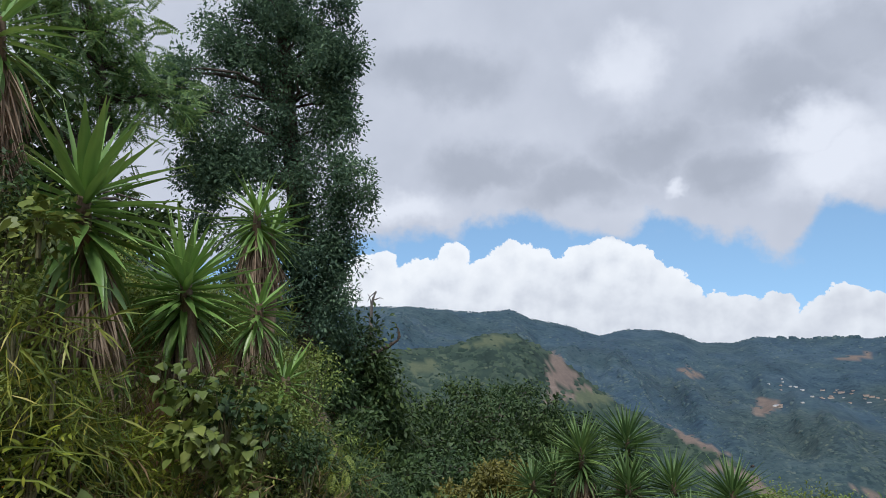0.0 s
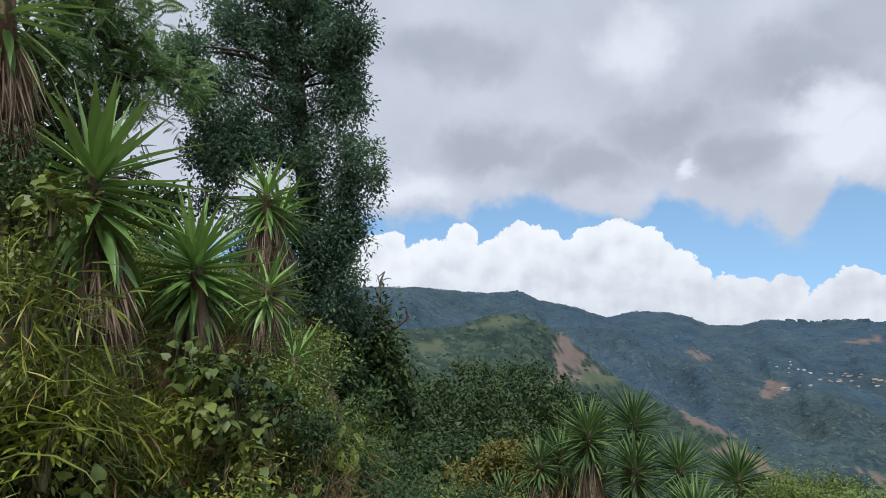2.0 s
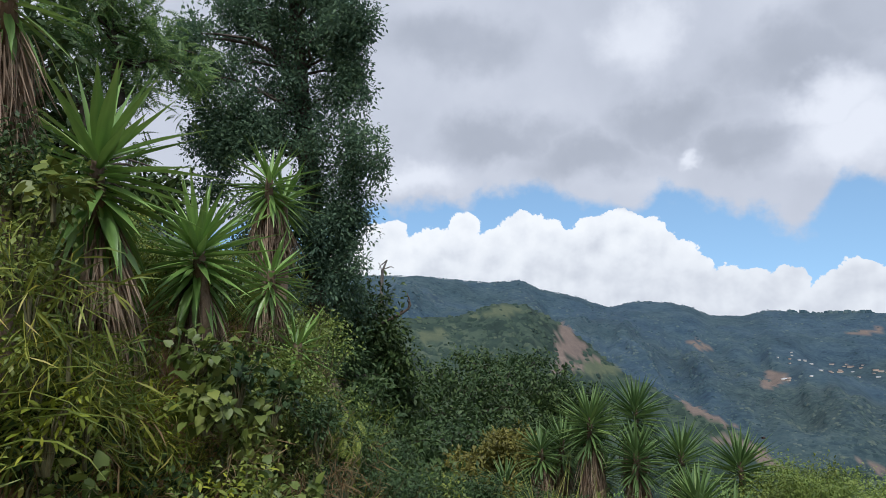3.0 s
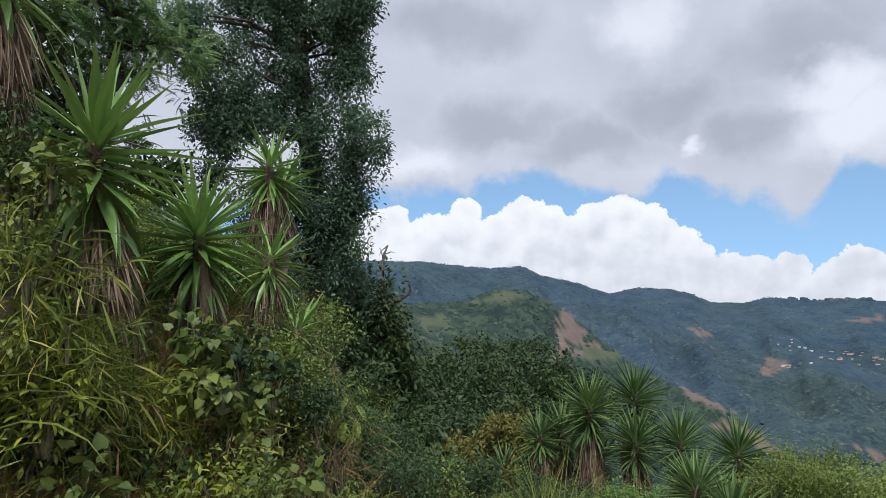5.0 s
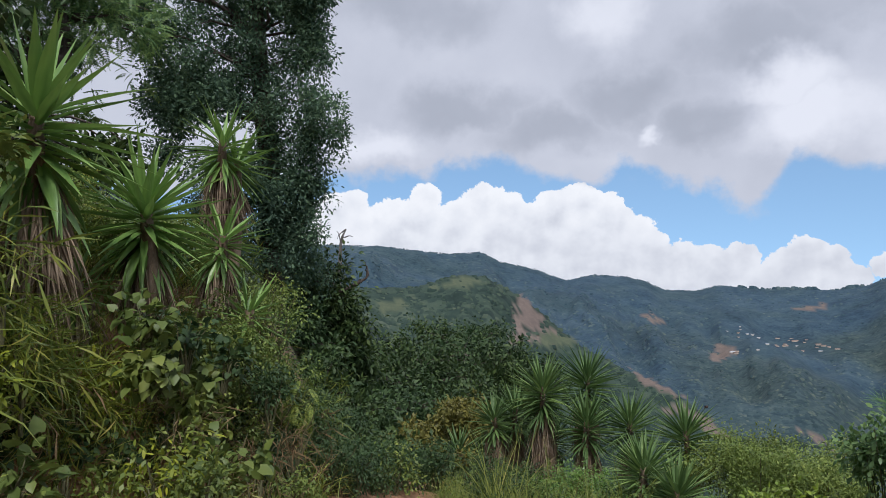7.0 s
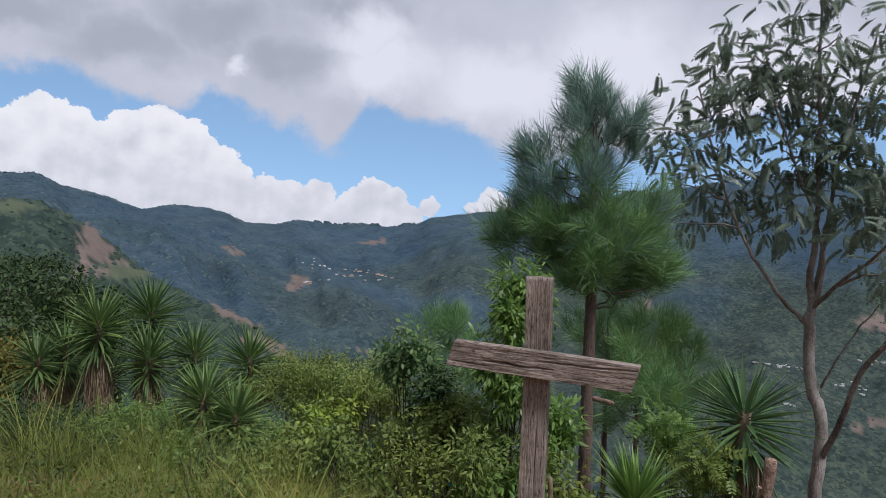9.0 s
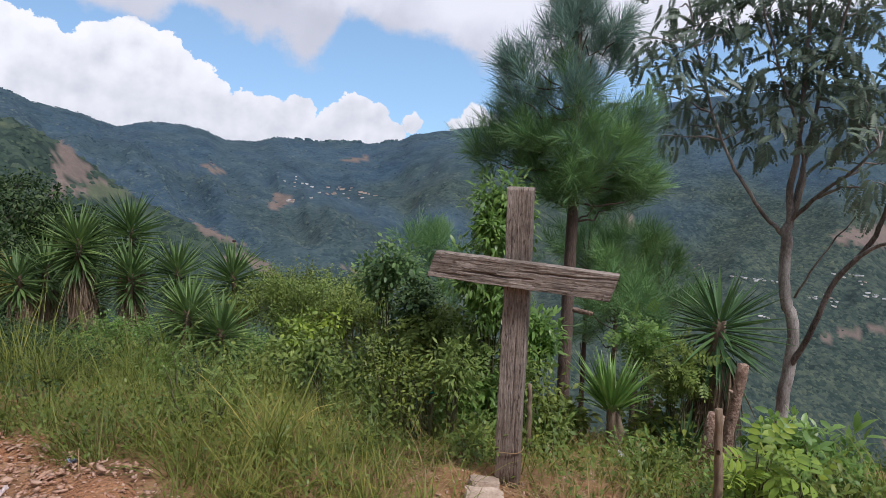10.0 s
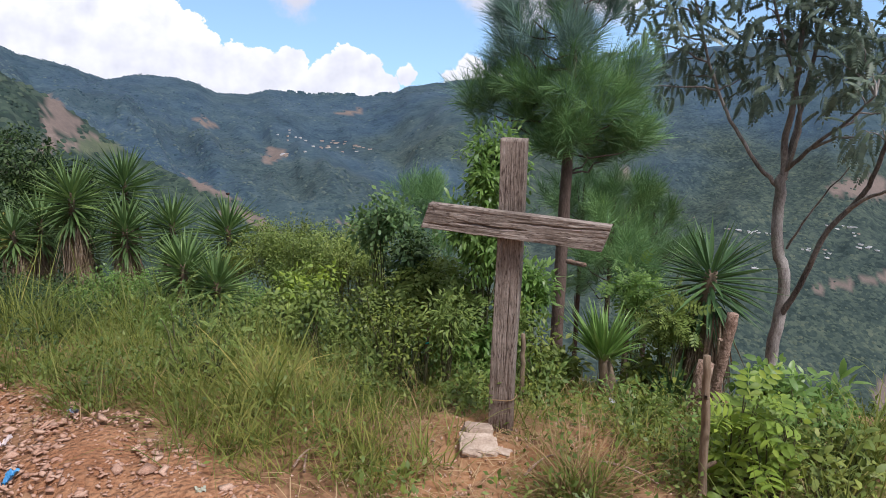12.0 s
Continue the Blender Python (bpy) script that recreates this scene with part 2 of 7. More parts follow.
M_NEEDLE = leaf_material("pine_needle", [(0.1, (0.075, 0.160, 0.066)), (0.5, (0.130, 0.255, 0.090)), (0.85, (0.25, 0.41, 0.14)), (1.0, (0.40, 0.52, 0.21))], 0.5, 0.25, 0.4, 0.9)
M_NEEDLE_BLUE = leaf_material("bluish_pine_needle", [(0.1, (0.088, 0.160, 0.144)), (0.5, (0.140, 0.237, 0.200)), (0.85, (0.250, 0.388, 0.312)), (1.0, (0.400, 0.550, 0.438))], 0.5, 0.25, 0.4, 0.9)
M_GRASS = leaf_material("grass_blade", [(0.1, (0.084, 0.116, 0.022)), (0.4, (0.125, 0.162, 0.030)), (0.7, (0.228, 0.243, 0.052)), (0.88, (0.385, 0.31, 0.088)), (1.0, (0.60, 0.41, 0.165))], 0.6, 0.35, 0.3, 0.9)
M_BANK_GRASS = leaf_material("bank_grass_blade", [(0.1, (0.051, 0.086, 0.019)), (0.4, (0.104, 0.151, 0.026)), (0.65, (0.226, 0.261, 0.042)), (0.82, (0.418, 0.383, 0.072)), (0.93, (0.383, 0.255, 0.110)), (1.0, (0.534, 0.394, 0.209))], 0.5, 0.35, 0.4, 1.2)
M_STRAW = leaf_material("dry_grass", [(0.1, (0.143, 0.083, 0.039)), (0.5, (0.297, 0.187, 0.094)), (1.0, (0.495, 0.374, 0.220))], 0.8, 0.2, 0.2, 2.0)
M_DRY_STALK = leaf_material("dry_stalk", [(0.1, (0.075, 0.048, 0.024)), (0.5, (0.155, 0.105, 0.052)), (1.0, (0.30, 0.235, 0.125))], 0.8, 0.2, 0.2, 2.0)
M_BARK = grain_material("grey_bark", [(0.25, (0.050, 0.044, 0.040)), (0.5, (0.175, 0.156, 0.142)), (0.75, (0.37, 0.345, 0.32))], (1, 1, 0.35), 7.0, 0.9, 0.7, 0.015)
M_DARK_BARK = grain_material("dark_bark", [(0.2, (0.025, 0.02, 0.016)), (0.5, (0.07, 0.055, 0.045)), (0.8, (0.14, 0.115, 0.095))], (1, 1, 0.35), 6.0, 0.9, 0.7, 0.02)
M_PINE_BARK = grain_material("red_brown_pine_bark", [(0.2, (0.030, 0.021, 0.017)), (0.5, (0.078, 0.053, 0.042)), (0.8, (0.15, 0.108, 0.088))], (1, 1, 0.4), 12.0, 0.9, 0.8, 0.012)
M_TWIG = grain_material("brown_twig", [(0.2, (0.06, 0.04, 0.025)), (0.5, (0.15, 0.105, 0.07)), (0.8, (0.26, 0.20, 0.14))], (1, 1, 0.3), 20.0)
M_STEM = grain_material("green_brown_stem", [(0.2, (0.04, 0.042, 0.02)), (0.5, (0.085, 0.085, 0.04)), (0.8, (0.16, 0.15, 0.08))], (1, 1, 0.3), 20.0)
M_CUT_WOOD = grain_material("stripped_stake_wood", [(0.25, (0.075, 0.043, 0.030)), (0.5, (0.25, 0.16, 0.118)), (0.75, (0.46, 0.34, 0.265))], (1, 1, 0.8), 34.0, 0.9, 1.0, 0.012)
M_CONCRETE = grain_material("pale_broken_concrete", [(0.2, (0.19, 0.130, 0.095)), (0.5, (0.36, 0.275, 0.21)), (0.8, (0.52, 0.425, 0.345))], (1, 1, 1), 14.0, 0.9, 0.6, 0.006)
M_STONE = grain_material("red_road_stone", [(0.15, (0.19, 0.092, 0.058)), (0.42, (0.36, 0.205, 0.140)), (0.66, (0.50, 0.345, 0.26)), (0.92, (0.66, 0.54, 0.45))], (1, 1, 1), 9.0, 0.85, 0.3, 0.003)


# ---- mesh tools ----
def unit(a):
    return a / np.maximum(np.linalg.norm(a, axis=-1, keepdims=True), 1e-9)


def mesh_of(name, verts, faces, mats, index=None, smooth=True):
    """A mesh from arrays of vertices and of triangles or quads."""
    verts, faces = np.asarray(verts, dtype=np.float32), np.asarray(faces, dtype=np.int32)
    me = bpy.data.meshes.new(name)
    me.vertices.add(len(verts))
    me.vertices.foreach_set("co", verts.ravel())
    k = faces.shape[1]
    me.loops.add(faces.size)
    me.loops.foreach_set("vertex_index", faces.ravel())
    me.polygons.add(len(faces))
    me.polygons.foreach_set("loop_start", np.arange(len(faces), dtype=np.int32) * k)
    for m in mats if isinstance(mats, (list, tuple)) else [mats]:
        me.materials.append(m)
    if index is not None:
        me.polygons.foreach_set("material_index", np.asarray(index, dtype=np.int32))
    if smooth:
        me.polygons.foreach_set("use_smooth", np.ones(len(faces), dtype=bool))
    me.update()
    me.validate()
    return me


def part(name, me, parent, label="", m=None):
    ob = new(name, me)
    ob.parent = parent
    if m is not None:
        ob.matrix_local = m
    return tagged(ob, label)


def thing(name, at, label, category, group="", turn=0.0):
    ob = new(name)
    ob.empty_display_size = 0.1
    ob.location, ob.rotation_euler = at, (0, 0, turn)
    return tagged(ob, label, category, group)


def join(pieces):
    """One pair of vertex and face arrays out of many."""
    vs, fs, base = [], [], 0
    for v, f in pieces:
        vs.append(v)
        fs.append(np.asarray(f) + base)
        base += len(v)
    return np.concatenate(vs), np.concatenate(fs)


def tube(points, radii, sides=7, rough=0.0, rng=None):
    """A tapered tube of quads along points."""
    p, r = np.asarray(points, float), np.asarray(radii, float)
    t = unit(np.gradient(p, axis=0))
    ref = np.where(abs(t[:, 2:3]) > 0.9, [[1.0, 0, 0]], [[0, 0, 1.0]])
    u = unit(np.cross(t, ref))
    for i in range(1, len(u)):
        u[i] = unit(u[i - 1] - t[i] * (u[i - 1] @ t[i]))
    w2 = np.cross(t, u)
    a = np.linspace(0, 2 * np.pi, sides, endpoint=False)
    rr = r[:, None] * (1 + (rough * (rng.random((len(p), sides)) - 0.5) if rng is not None else 0))
    v = p[:, None] + rr[..., None] * (np.cos(a)[None, :, None] * u[:, None] + np.sin(a)[None, :, None] * w2[:, None])
    v = v.reshape(-1, 3)
    i, j = np.meshgrid(np.arange(len(p) - 1), np.arange(sides), indexing="ij")
    a0, a1 = i * sides + j, i * sides + (j + 1) % sides
    f = np.stack([a0, a1, a1 + sides, a0 + sides], -1).reshape(-1, 4)
    return v, f


def bend(a, b, sag, n=6, rng=None, wiggle=0.0):
    """Points of a curved limb from a to b."""
    a, b = np.asarray(a, float), np.asarray(b, float)
    s = np.linspace(0, 1, n)[:, None]
    p = a + (b - a) * s
    p[:, 2] += sag * (4 * s * (1 - s))[:, 0]
    if rng is not None and wiggle:
        p[1:-1] += rng.normal(0, wiggle, (n - 2, 3))
    return p


def place(shape, at, ahead, up, size, width=None):
    """Copies of a small shape (vertices, triangles) at many places."""
    sv, sf = shape
    at, x = np.asarray(at, float), unit(np.asarray(ahead, float))
    y = unit(np.cross(np.asarray(up, float), x))
    z = np.cross(x, y)
    size = np.broadcast_to(np.asarray(size, float), (len(at),))
    wide = size if width is None else np.broadcast_to(np.asarray(width, float), (len(at),))
    v = at[:, None] + size[:, None, None] * (sv[None, :, 0:1] * x[:, None] + sv[None, :, 2:3] * z[:, None]) + wide[:, None, None] * sv[None, :, 1:2] * y[:, None]
    f = sf[None] + (np.arange(len(at)) * len(sv))[:, None, None]
    return v.reshape(-1, 3), f.reshape(-1, 3)


def strip(n, width, droop, fold=0.0):
    """A blade of n joints, one long; width and droop as functions of the way along."""
    v, f = [], []
    x = z = 0.0
    for i in range(n + 1):
        s = i / n
        if i:
            a = droop(s)
            x, z = x + math.cos(a) / n, z - math.sin(a) / n
        h = width(s)
        if i == n:
            v.append((x, 0, z))
        elif fold:
            v += [(x, -h, z + fold * h), (x, 0, z), (x, h, z + fold * h)]
        else:
            v += [(x, -h, z), (x, h, z)]
    k = 3 if fold else 2
    for i in range(n):
        a, b = i * k, (i + 1) * k
        if i == n - 1:
            f += [(a + j, b, a + j + 1) for j in range(k - 1)]
        else:
            for j in range(k - 1):
                f += [(a + j, b + j, b + j + 1), (a + j, b + j + 1, a + j + 1)]
    return np.array(v), np.array(f)


def sword(s):
    return 0.5 * (0.55 + 0.45 * math.sin(math.pi * min(1, s * 1.35))) * (1 - s ** 3)


FINE_BLADES = [strip(3, lambda s: 0.5 * (1 - s ** 2), lambda s, d=d: d * s ** 1.4) for d in (0.2, 0.7, 1.2, 1.8)]
SWORDS = [strip(6, sword, lambda s, d=d: d * s * s, 0.06) for d in (0.0, 0.12, 0.28, 0.6)]
BLADES = [strip(5, lambda s: 0.5 * (1 - s ** 2), lambda s, d=d: d * s ** 1.4) for d in (0.2, 0.7, 1.3, 2.0)]
RIBBONS = [strip(6, lambda s: 0.5 * (0.6 + 0.4 * math.sin(math.pi * s)) * (1 - s ** 4), lambda s, d=d: d * s ** 1.5, 0.02) for d in (0.5, 1.2, 1.9)]
LEAF = (np.array([(0, 0, 0), (0.3, 0.21, 0.05), (0.3, -0.21, 0.05), (0.33, 0, 0), (0.68, 0.19, 0.02), (0.68, -0.19, 0.02), (0.68, 0, -0.03), (1, 0, -0.13)]),
        np.array([(0, 3, 1), (0, 2, 3), (3, 6, 4), (3, 4, 1), (3, 2, 5), (3, 5, 6), (6, 7, 4), (6, 5, 7)]))
HEART = (np.array([(0, 0, 0), (-0.12, 0.3, 0.0), (-0.12, -0.3, 0.0), (0.3, 0.46, 0.06), (0.3, -0.46, 0.06), (0.35, 0, -0.02), (0.7, 0.25, 0), (0.7, -0.25, 0), (1, 0, -0.15)]),
         np.array([(0, 5, 1), (1, 5, 3), (0, 2, 5), (2, 4, 5), (5, 6, 3), (5, 4, 7), (5, 8, 6), (5, 7, 8)]))
OVAL = (np.array([(0, 0, 0), (0.35, 0.22, 0.05), (0.35, -0.22, 0.05), (0.75, 0.17, 0.0), (0.75, -0.17, 0.0), (1, 0, -0.1)]), np.array([(0, 2, 1), (1, 2, 4), (1, 4, 3), (3, 4, 5)]))
REED = strip(3, lambda t: 0.024 * (0.5 + math.sin(math.pi * min(1, t * 1.2))) * (1 - t ** 3), lambda t: 0.8 * t ** 1.4)
LANCE = (np.array([(0, 0, 0), (0.35, 0.14, 0.04), (0.35, -0.14, 0.04), (0.72, 0.11, 0.0), (0.72, -0.11, 0.0), (1, 0, -0.12)]), np.array([(0, 2, 1), (1, 2, 4), (1, 4, 3), (3, 4, 5)]))
SPRIG = (np.array([(0, 0, 0), (0.5, 0.24, 0.05), (0.5, -0.24, 0.05), (1, 0, -0.06)]), np.array([(0, 2, 1), (1, 2, 3)]))


def pinnate(pairs, leaflet, wide, droop=0.5, hang=0.35, shape=None):
    """A compound leaf, one long: leaflets in pairs along a bending stalk."""
    pieces, xs, zs = [], [0.0], [0.0]
    for i in range(pairs + 1):
        a = droop * (i / pairs) ** 1.3
        xs.append(xs[-1] + math.cos(a) / (pairs + 1))
        zs.append(zs[-1] - math.sin(a) / (pairs + 1))
    leaf = shape or (LEAF if pairs < 6 else SPRIG)
    for i in range(1, pairs + 2):
        l = leaflet * (0.75 + 0.5 * math.sin(math.pi * min(1, i / (pairs + 1) + 0.1)))
        for side in (-1, 1) if i <= pairs else (0,):
            ahead = [(0.45, side, -hang)] if side else [(1, 0, -hang)]
            pieces.append(place(leaf, [(xs[i], 0, zs[i])], ahead, [(0, 0, 1)], l, l * wide))
    stalk = np.array([(x, s * 0.006, z) for x, z in zip(xs, zs) for s in (-1, 1)])
    k = np.arange(len(xs) - 1) * 2
    pieces.append((stalk, np.concatenate([np.stack([k, k + 1, k + 3], -1), np.stack([k, k + 3, k + 2], -1)])))
    return join(pieces)


PINNATE_FINE, PINNATE_MID, PINNATE_BIG = pinnate(9, 0.16, 1.1, 0.6), pinnate(8, 0.25, 0.95, 0.8, 0.6), pinnate(4, 0.30, 1.05, 0.5, 0.15, LEAF)


PINNATE_SOFT = pinnate(4, 0.30, 1.0, 0.3, 0.1, OVAL)
# a leafy cane: narrow blades set alternately along a bending stem
CANE_BLADE = strip(2, lambda s: 0.024 * (0.4 + math.sin(math.pi * min(1, s * 1.15))) * (1 - s ** 4), lambda s: 0.7 * s)


def cane(seed):
    rng = np.random.default_rng(seed)
    pieces = []
    for k in range(8):
        s, phi = 0.12 + 0.11 * k, k * 2.4 + rng.normal(0, 0.5)
        d = (rng.uniform(0.3, 1.1), math.cos(phi), math.sin(phi) * 0.8 + 0.15)
        pieces.append(place(CANE_BLADE, [(s, 0, -0.25 * s * s)], [d], [(-0.4, 0.1, 1)], rng.uniform(0.35, 0.62)))
    stem = np.array([(s, w2, -0.25 * s * s) for s in (0, 0.35, 0.7, 0.95) for w2 in (-0.008, 0.008)])
    k = np.arange(3) * 2
    pieces.append((stem, np.concatenate([np.stack([k, k + 1, k + 3], -1), np.stack([k, k + 3, k + 2], -1)])))
    return join(pieces)


CANES = [cane(k) for k in range(3)]
CANE = CANES[0]


def wild(n, rng):
    return unit(rng.normal(0, 1, (n, 3)))


def noise2(x, y, seed=0):
    """Smooth value noise, -1 to 1."""
    xi, yi = np.floor(x), np.floor(y)
    u, v = x - xi, y - yi
    u, v = u * u * (3 - 2 * u), v * v * (3 - 2 * v)

    def h(i, j):
        a = np.sin(i * 127.1 + j * 311.7 + seed * 74.7) * 43758.5453
        return (a - np.floor(a)) * 2 - 1

    return (h(xi, yi) * (1 - u) + h(xi + 1, yi) * u) * (1 - v) + (h(xi, yi + 1) * (1 - u) + h(xi + 1, yi + 1) * u) * v


def fbm(x, y, octaves=4, seed=0):
    return sum(noise2(x * 2 ** k, y * 2 ** k, seed + k) * 0.5 ** k for k in range(octaves))


def ease(a, b, v):
    t = np.clip((v - a) / (b - a), 0, 1)
    return t * t * (3 - 2 * t)

# ---- the land ----
RIDGE = [(-60, 7.0), (-30, 5.0), (-12, 3.7), (-6.8, 3.5), (-3.1, 3.4), (2.9, 2.7), (5.4, 2.85), (7.0, 2.0), (9.7, 1.4), (12.3, 0.4), (14.5, 0.85), (17.1, 0.65), (18.7, 0.2), (19.9, -0.45),
         (22.3, -0.5), (23.9, -0.1), (26.2, -0.35), (28.0, -0.4), (31.8, -0.5), (33.7, -0.2), (34.7, 0.3), (38.2, 0.8), (42, 1.2), (48, 2.0), (55, 3.2), (64, 4.2), (80, 4.5), (120, 3)]
SPUR = [(-60, 2.0), (-20, 0.5), (-5, -0.1), (0.6, 0.1), (3.4, 0.85), (5.7, 0.7), (8.1, -0.7), (10.6, -2.5), (12.1, -3.9), (14.0, -5.2), (16.5, -6.5), (18.6, -7.5), (21.3, -8.85),
        (24.3, -11.2), (27, -11.3), (29.5, -11.0), (32.3, -12.8), (37, -18), (50, -30), (80, -40)]
FOOT = [(-12, -2.4), (-3, -1.5), (0, -1.15), (3, -0.95), (5, -0.75), (8, -0.7), (11, -0.9), (16, -1.2), (30, -1.5)]


def local_height(x, y):
    """The hillside round the camera: road shelf, bank to one side, the drop to the valley on the other."""
    e = 0.75 * x + 0.66 * y - 3.25
    ep = np.maximum(e, 0)
    fall = np.where(ep < 10, 0.24 * ep + 0.012 * ep ** 2, 3.6 + 0.5 * (ep - 10))
    fall = fall + 0.3 * np.maximum(ep - 1.5, 0) * ease(1.6, 3.4, x) * (1 - ease(14, 30, ep))
    back = np.maximum(-e - 4.5, 0)
    s = np.interp(y, [p[0] for p in FOOT], [p[1] for p in FOOT]) - x
    bank = 1.65 * ease(0, 1.45, s) + 0.42 * np.maximum(s - 0.9, 0)
    bank = np.where(bank > 12, 12 + (bank - 12) * 0.6, bank)
    rough = 0.05 * fbm(x * 1.3, y * 1.3, 3, 5) + 0.18 * np.clip(np.hypot(x, y) / 12 - 0.4, 0, 3) * fbm(x * 0.25, y * 0.25, 3, 9)
    return bank + 0.05 * back - fall * (1 - 0.75 * ease(0.5, 6, s)) + rough


def land_height(x, y):
    r, a = np.hypot(x, y), np.degrees(np.arctan2(x, y))
    z = local_height(x, y)
    tilt = np.tan(np.radians(np.interp(a, [p[0] for p in RIDGE], [p[1] for p in RIDGE])))
    far = np.interp(a, [-60, 0, 20, 35, 50, 75], [1500, 1900, 2300, 2300, 2500, 2600])
    bottom = np.interp(a, [-60, 0, 25, 45, 80], [500, 700, 700, 850, 900])
    top, low = EYE + far * tilt, -bottom * np.interp(a, [0, 30, 60, 80], [0.16, 0.30, 0.42, 0.5])
    s = np.clip((r - bottom) / (far - bottom), 0, 1)
    folds = fbm(a * 0.16 + 0.5 * fbm(a * 0.05, r / 700, 2, 3), r / 900, 4, 21)
    back = low + (top - low) * (0.75 * s + 0.25 * s * s) + folds * np.interp(a, [28, 44], [80, 28]) * np.sin(np.pi * s) ** 1.2 * ease(0, 0.3, s)
    back = np.where(r > far, top - (r - far) * 0.25, back)
    st = np.tan(np.radians(np.interp(a, [p[0] for p in SPUR], [p[1] for p in SPUR])))
    rs = np.interp(a, [-60, 0, 10, 30, 50], [420, 520, 560, 400, 300])
    crest = EYE + rs * st
    gully = fbm(a * 0.5, r / 160, 3, 33) * 10 * ease(0, 90, abs(r - rs))
    spur = crest - np.where(r < rs, 0.42 * (rs - r), 0.55 * (r - rs)) + gully
    z = np.where(r > 45, np.maximum(z, np.maximum(np.where(r > bottom * 0.8, back, -1e3), spur)), z)
    canopy = fbm(x / 60, y / 60, 2, 41) * np.interp(r, [60, 200, 1200, 2500], [0.3, 0.8, 0.7, 0.8]) + fbm(x / 90, y / 90, 3, 43) * np.interp(r, [150, 500, 2500], [0, 3, 5]) * ease(0, 60, abs(r - far))
    return np.where(r > 60, z + canopy, z)


def scrub_at(x, y, z):
    """Where green scrub and small fields take the place of dark mountain forest: the near spur and the valley's lower slopes."""
    r, a = np.hypot(x, y), np.degrees(np.arctan2(x, y))
    rs = np.interp(a, [-60, 0, 10, 30, 50], [420, 520, 560, 400, 300])
    low = np.clip(-z / 420, 0, 1) + 0.25 * fbm(x / 260, y / 260, 3, 81)
    side = np.interp(a, [8, 18, 30, 42], [0.3, 0.45, 0.6, 1.0])
    return np.clip(np.where((r < rs + 40) & (a < 36), 0.8, 0.9 * side * ease(0.08, 0.55, low)), 0, 1), 1.0 * ((r < rs + 40) & (a < 36))


def ground_z(x, y):
    return float(land_height(np.array([float(x)]), np.array([float(y)]))[0])


def inside(px, py, poly):
    hit = np.zeros(px.shape, bool)
    for (x0, y0), (x1, y1) in zip(poly, poly[1:] + poly[:1]):
        if y0 != y1:
            hit ^= ((y0 > py) != (y1 > py)) & (px < (x1 - x0) * (py - y0) / (y1 - y0) + x0)
    return hit


# open ground among the far woods, by bearing and elevation seen from the road: ploughed red soil, and pasture
SOIL = [[(8.03, -0.66), (9.00, -1.06), (10.34, -2.53), (11.67, -3.71), (11.54, -4.41), (7.61, -4.84), (8.06, -3.26)],
        [(16.73, -6.37), (18.96, -7.58), (21.40, -8.76), (21.23, -9.02), (18.54, -7.93)],
        [(19.57, -8.77), (22.45, -9.88), (24.58, -11.48), (23.08, -11.44), (20.89, -9.90)],
        [(18.92, -9.01), (20.30, -9.76), (19.89, -10.12)],
        [(23.33, -4.68), (24.73, -4.64), (25.08, -5.12), (22.97, -6.06)],
        [(18.14, -2.28), (19.13, -2.36), (20.00, -3.13), (19.10, -3.14)],
        [(28.05, -10.42), (30.38, -10.97), (31.71, -12.34), (31.82, -13.16), (30.38, -11.43)],
        [(28.64, -1.85), (31.04, -1.56), (31.29, -1.88), (28.98, -2.13)],
        [(51.56, -6.70), (52.27, -5.59), (52.87, -6.55), (52.11, -7.03)],
        [(66.54, -6.29), (67.89, -5.70), (70.17, -5.29), (70.38, -6.84), (67.35, -7.03)],
        [(66.72, -13.60), (68.81, -12.72), (69.15, -13.15), (67.83, -13.60), (66.97, -14.14)],
        [(69.63, -12.51), (71.09, -11.97), (71.15, -12.44), (69.92, -13.03)],
        [(71.40, -19.50), (72.23, -18.88), (72.77, -21.52), (71.97, -21.84)],
        [(57.27, -11.77), (58.37, -12.20), (57.61, -13.15)]]
PASTURE = [[(10.70, -3.78), (12.87, -4.05), (13.03, -4.79), (9.30, -4.88)],
           [(-3.26, -1.29), (-0.84, -0.85), (-0.76, -1.83), (-2.95, -2.08)],
           [(1.02, -0.27), (3.59, 0.72), (5.66, 0.60), (5.19, 0.01)]]


def cover_at(x, y, z):
    a, e = np.degrees(np.arctan2(x, y)), np.degrees(np.arctan2(z - EYE, np.hypot(x, y)))
    a, e = a + 0.25 * fbm(a * 2, e * 2, 3, 51), e + 0.12 * fbm(a * 2, e * 2, 3, 57)
    far = np.hypot(x, y) > 120
    soil, field = np.zeros(x.shape, bool), np.zeros(x.shape, bool)
    for p in SOIL:
        soil |= inside(a, e, p)
    for p in PASTURE:
        field |= inside(a, e, p)
    soil &= fbm(a * 2.5, e * 6, 3, 63) > -0.6
    return soil & far, field & far


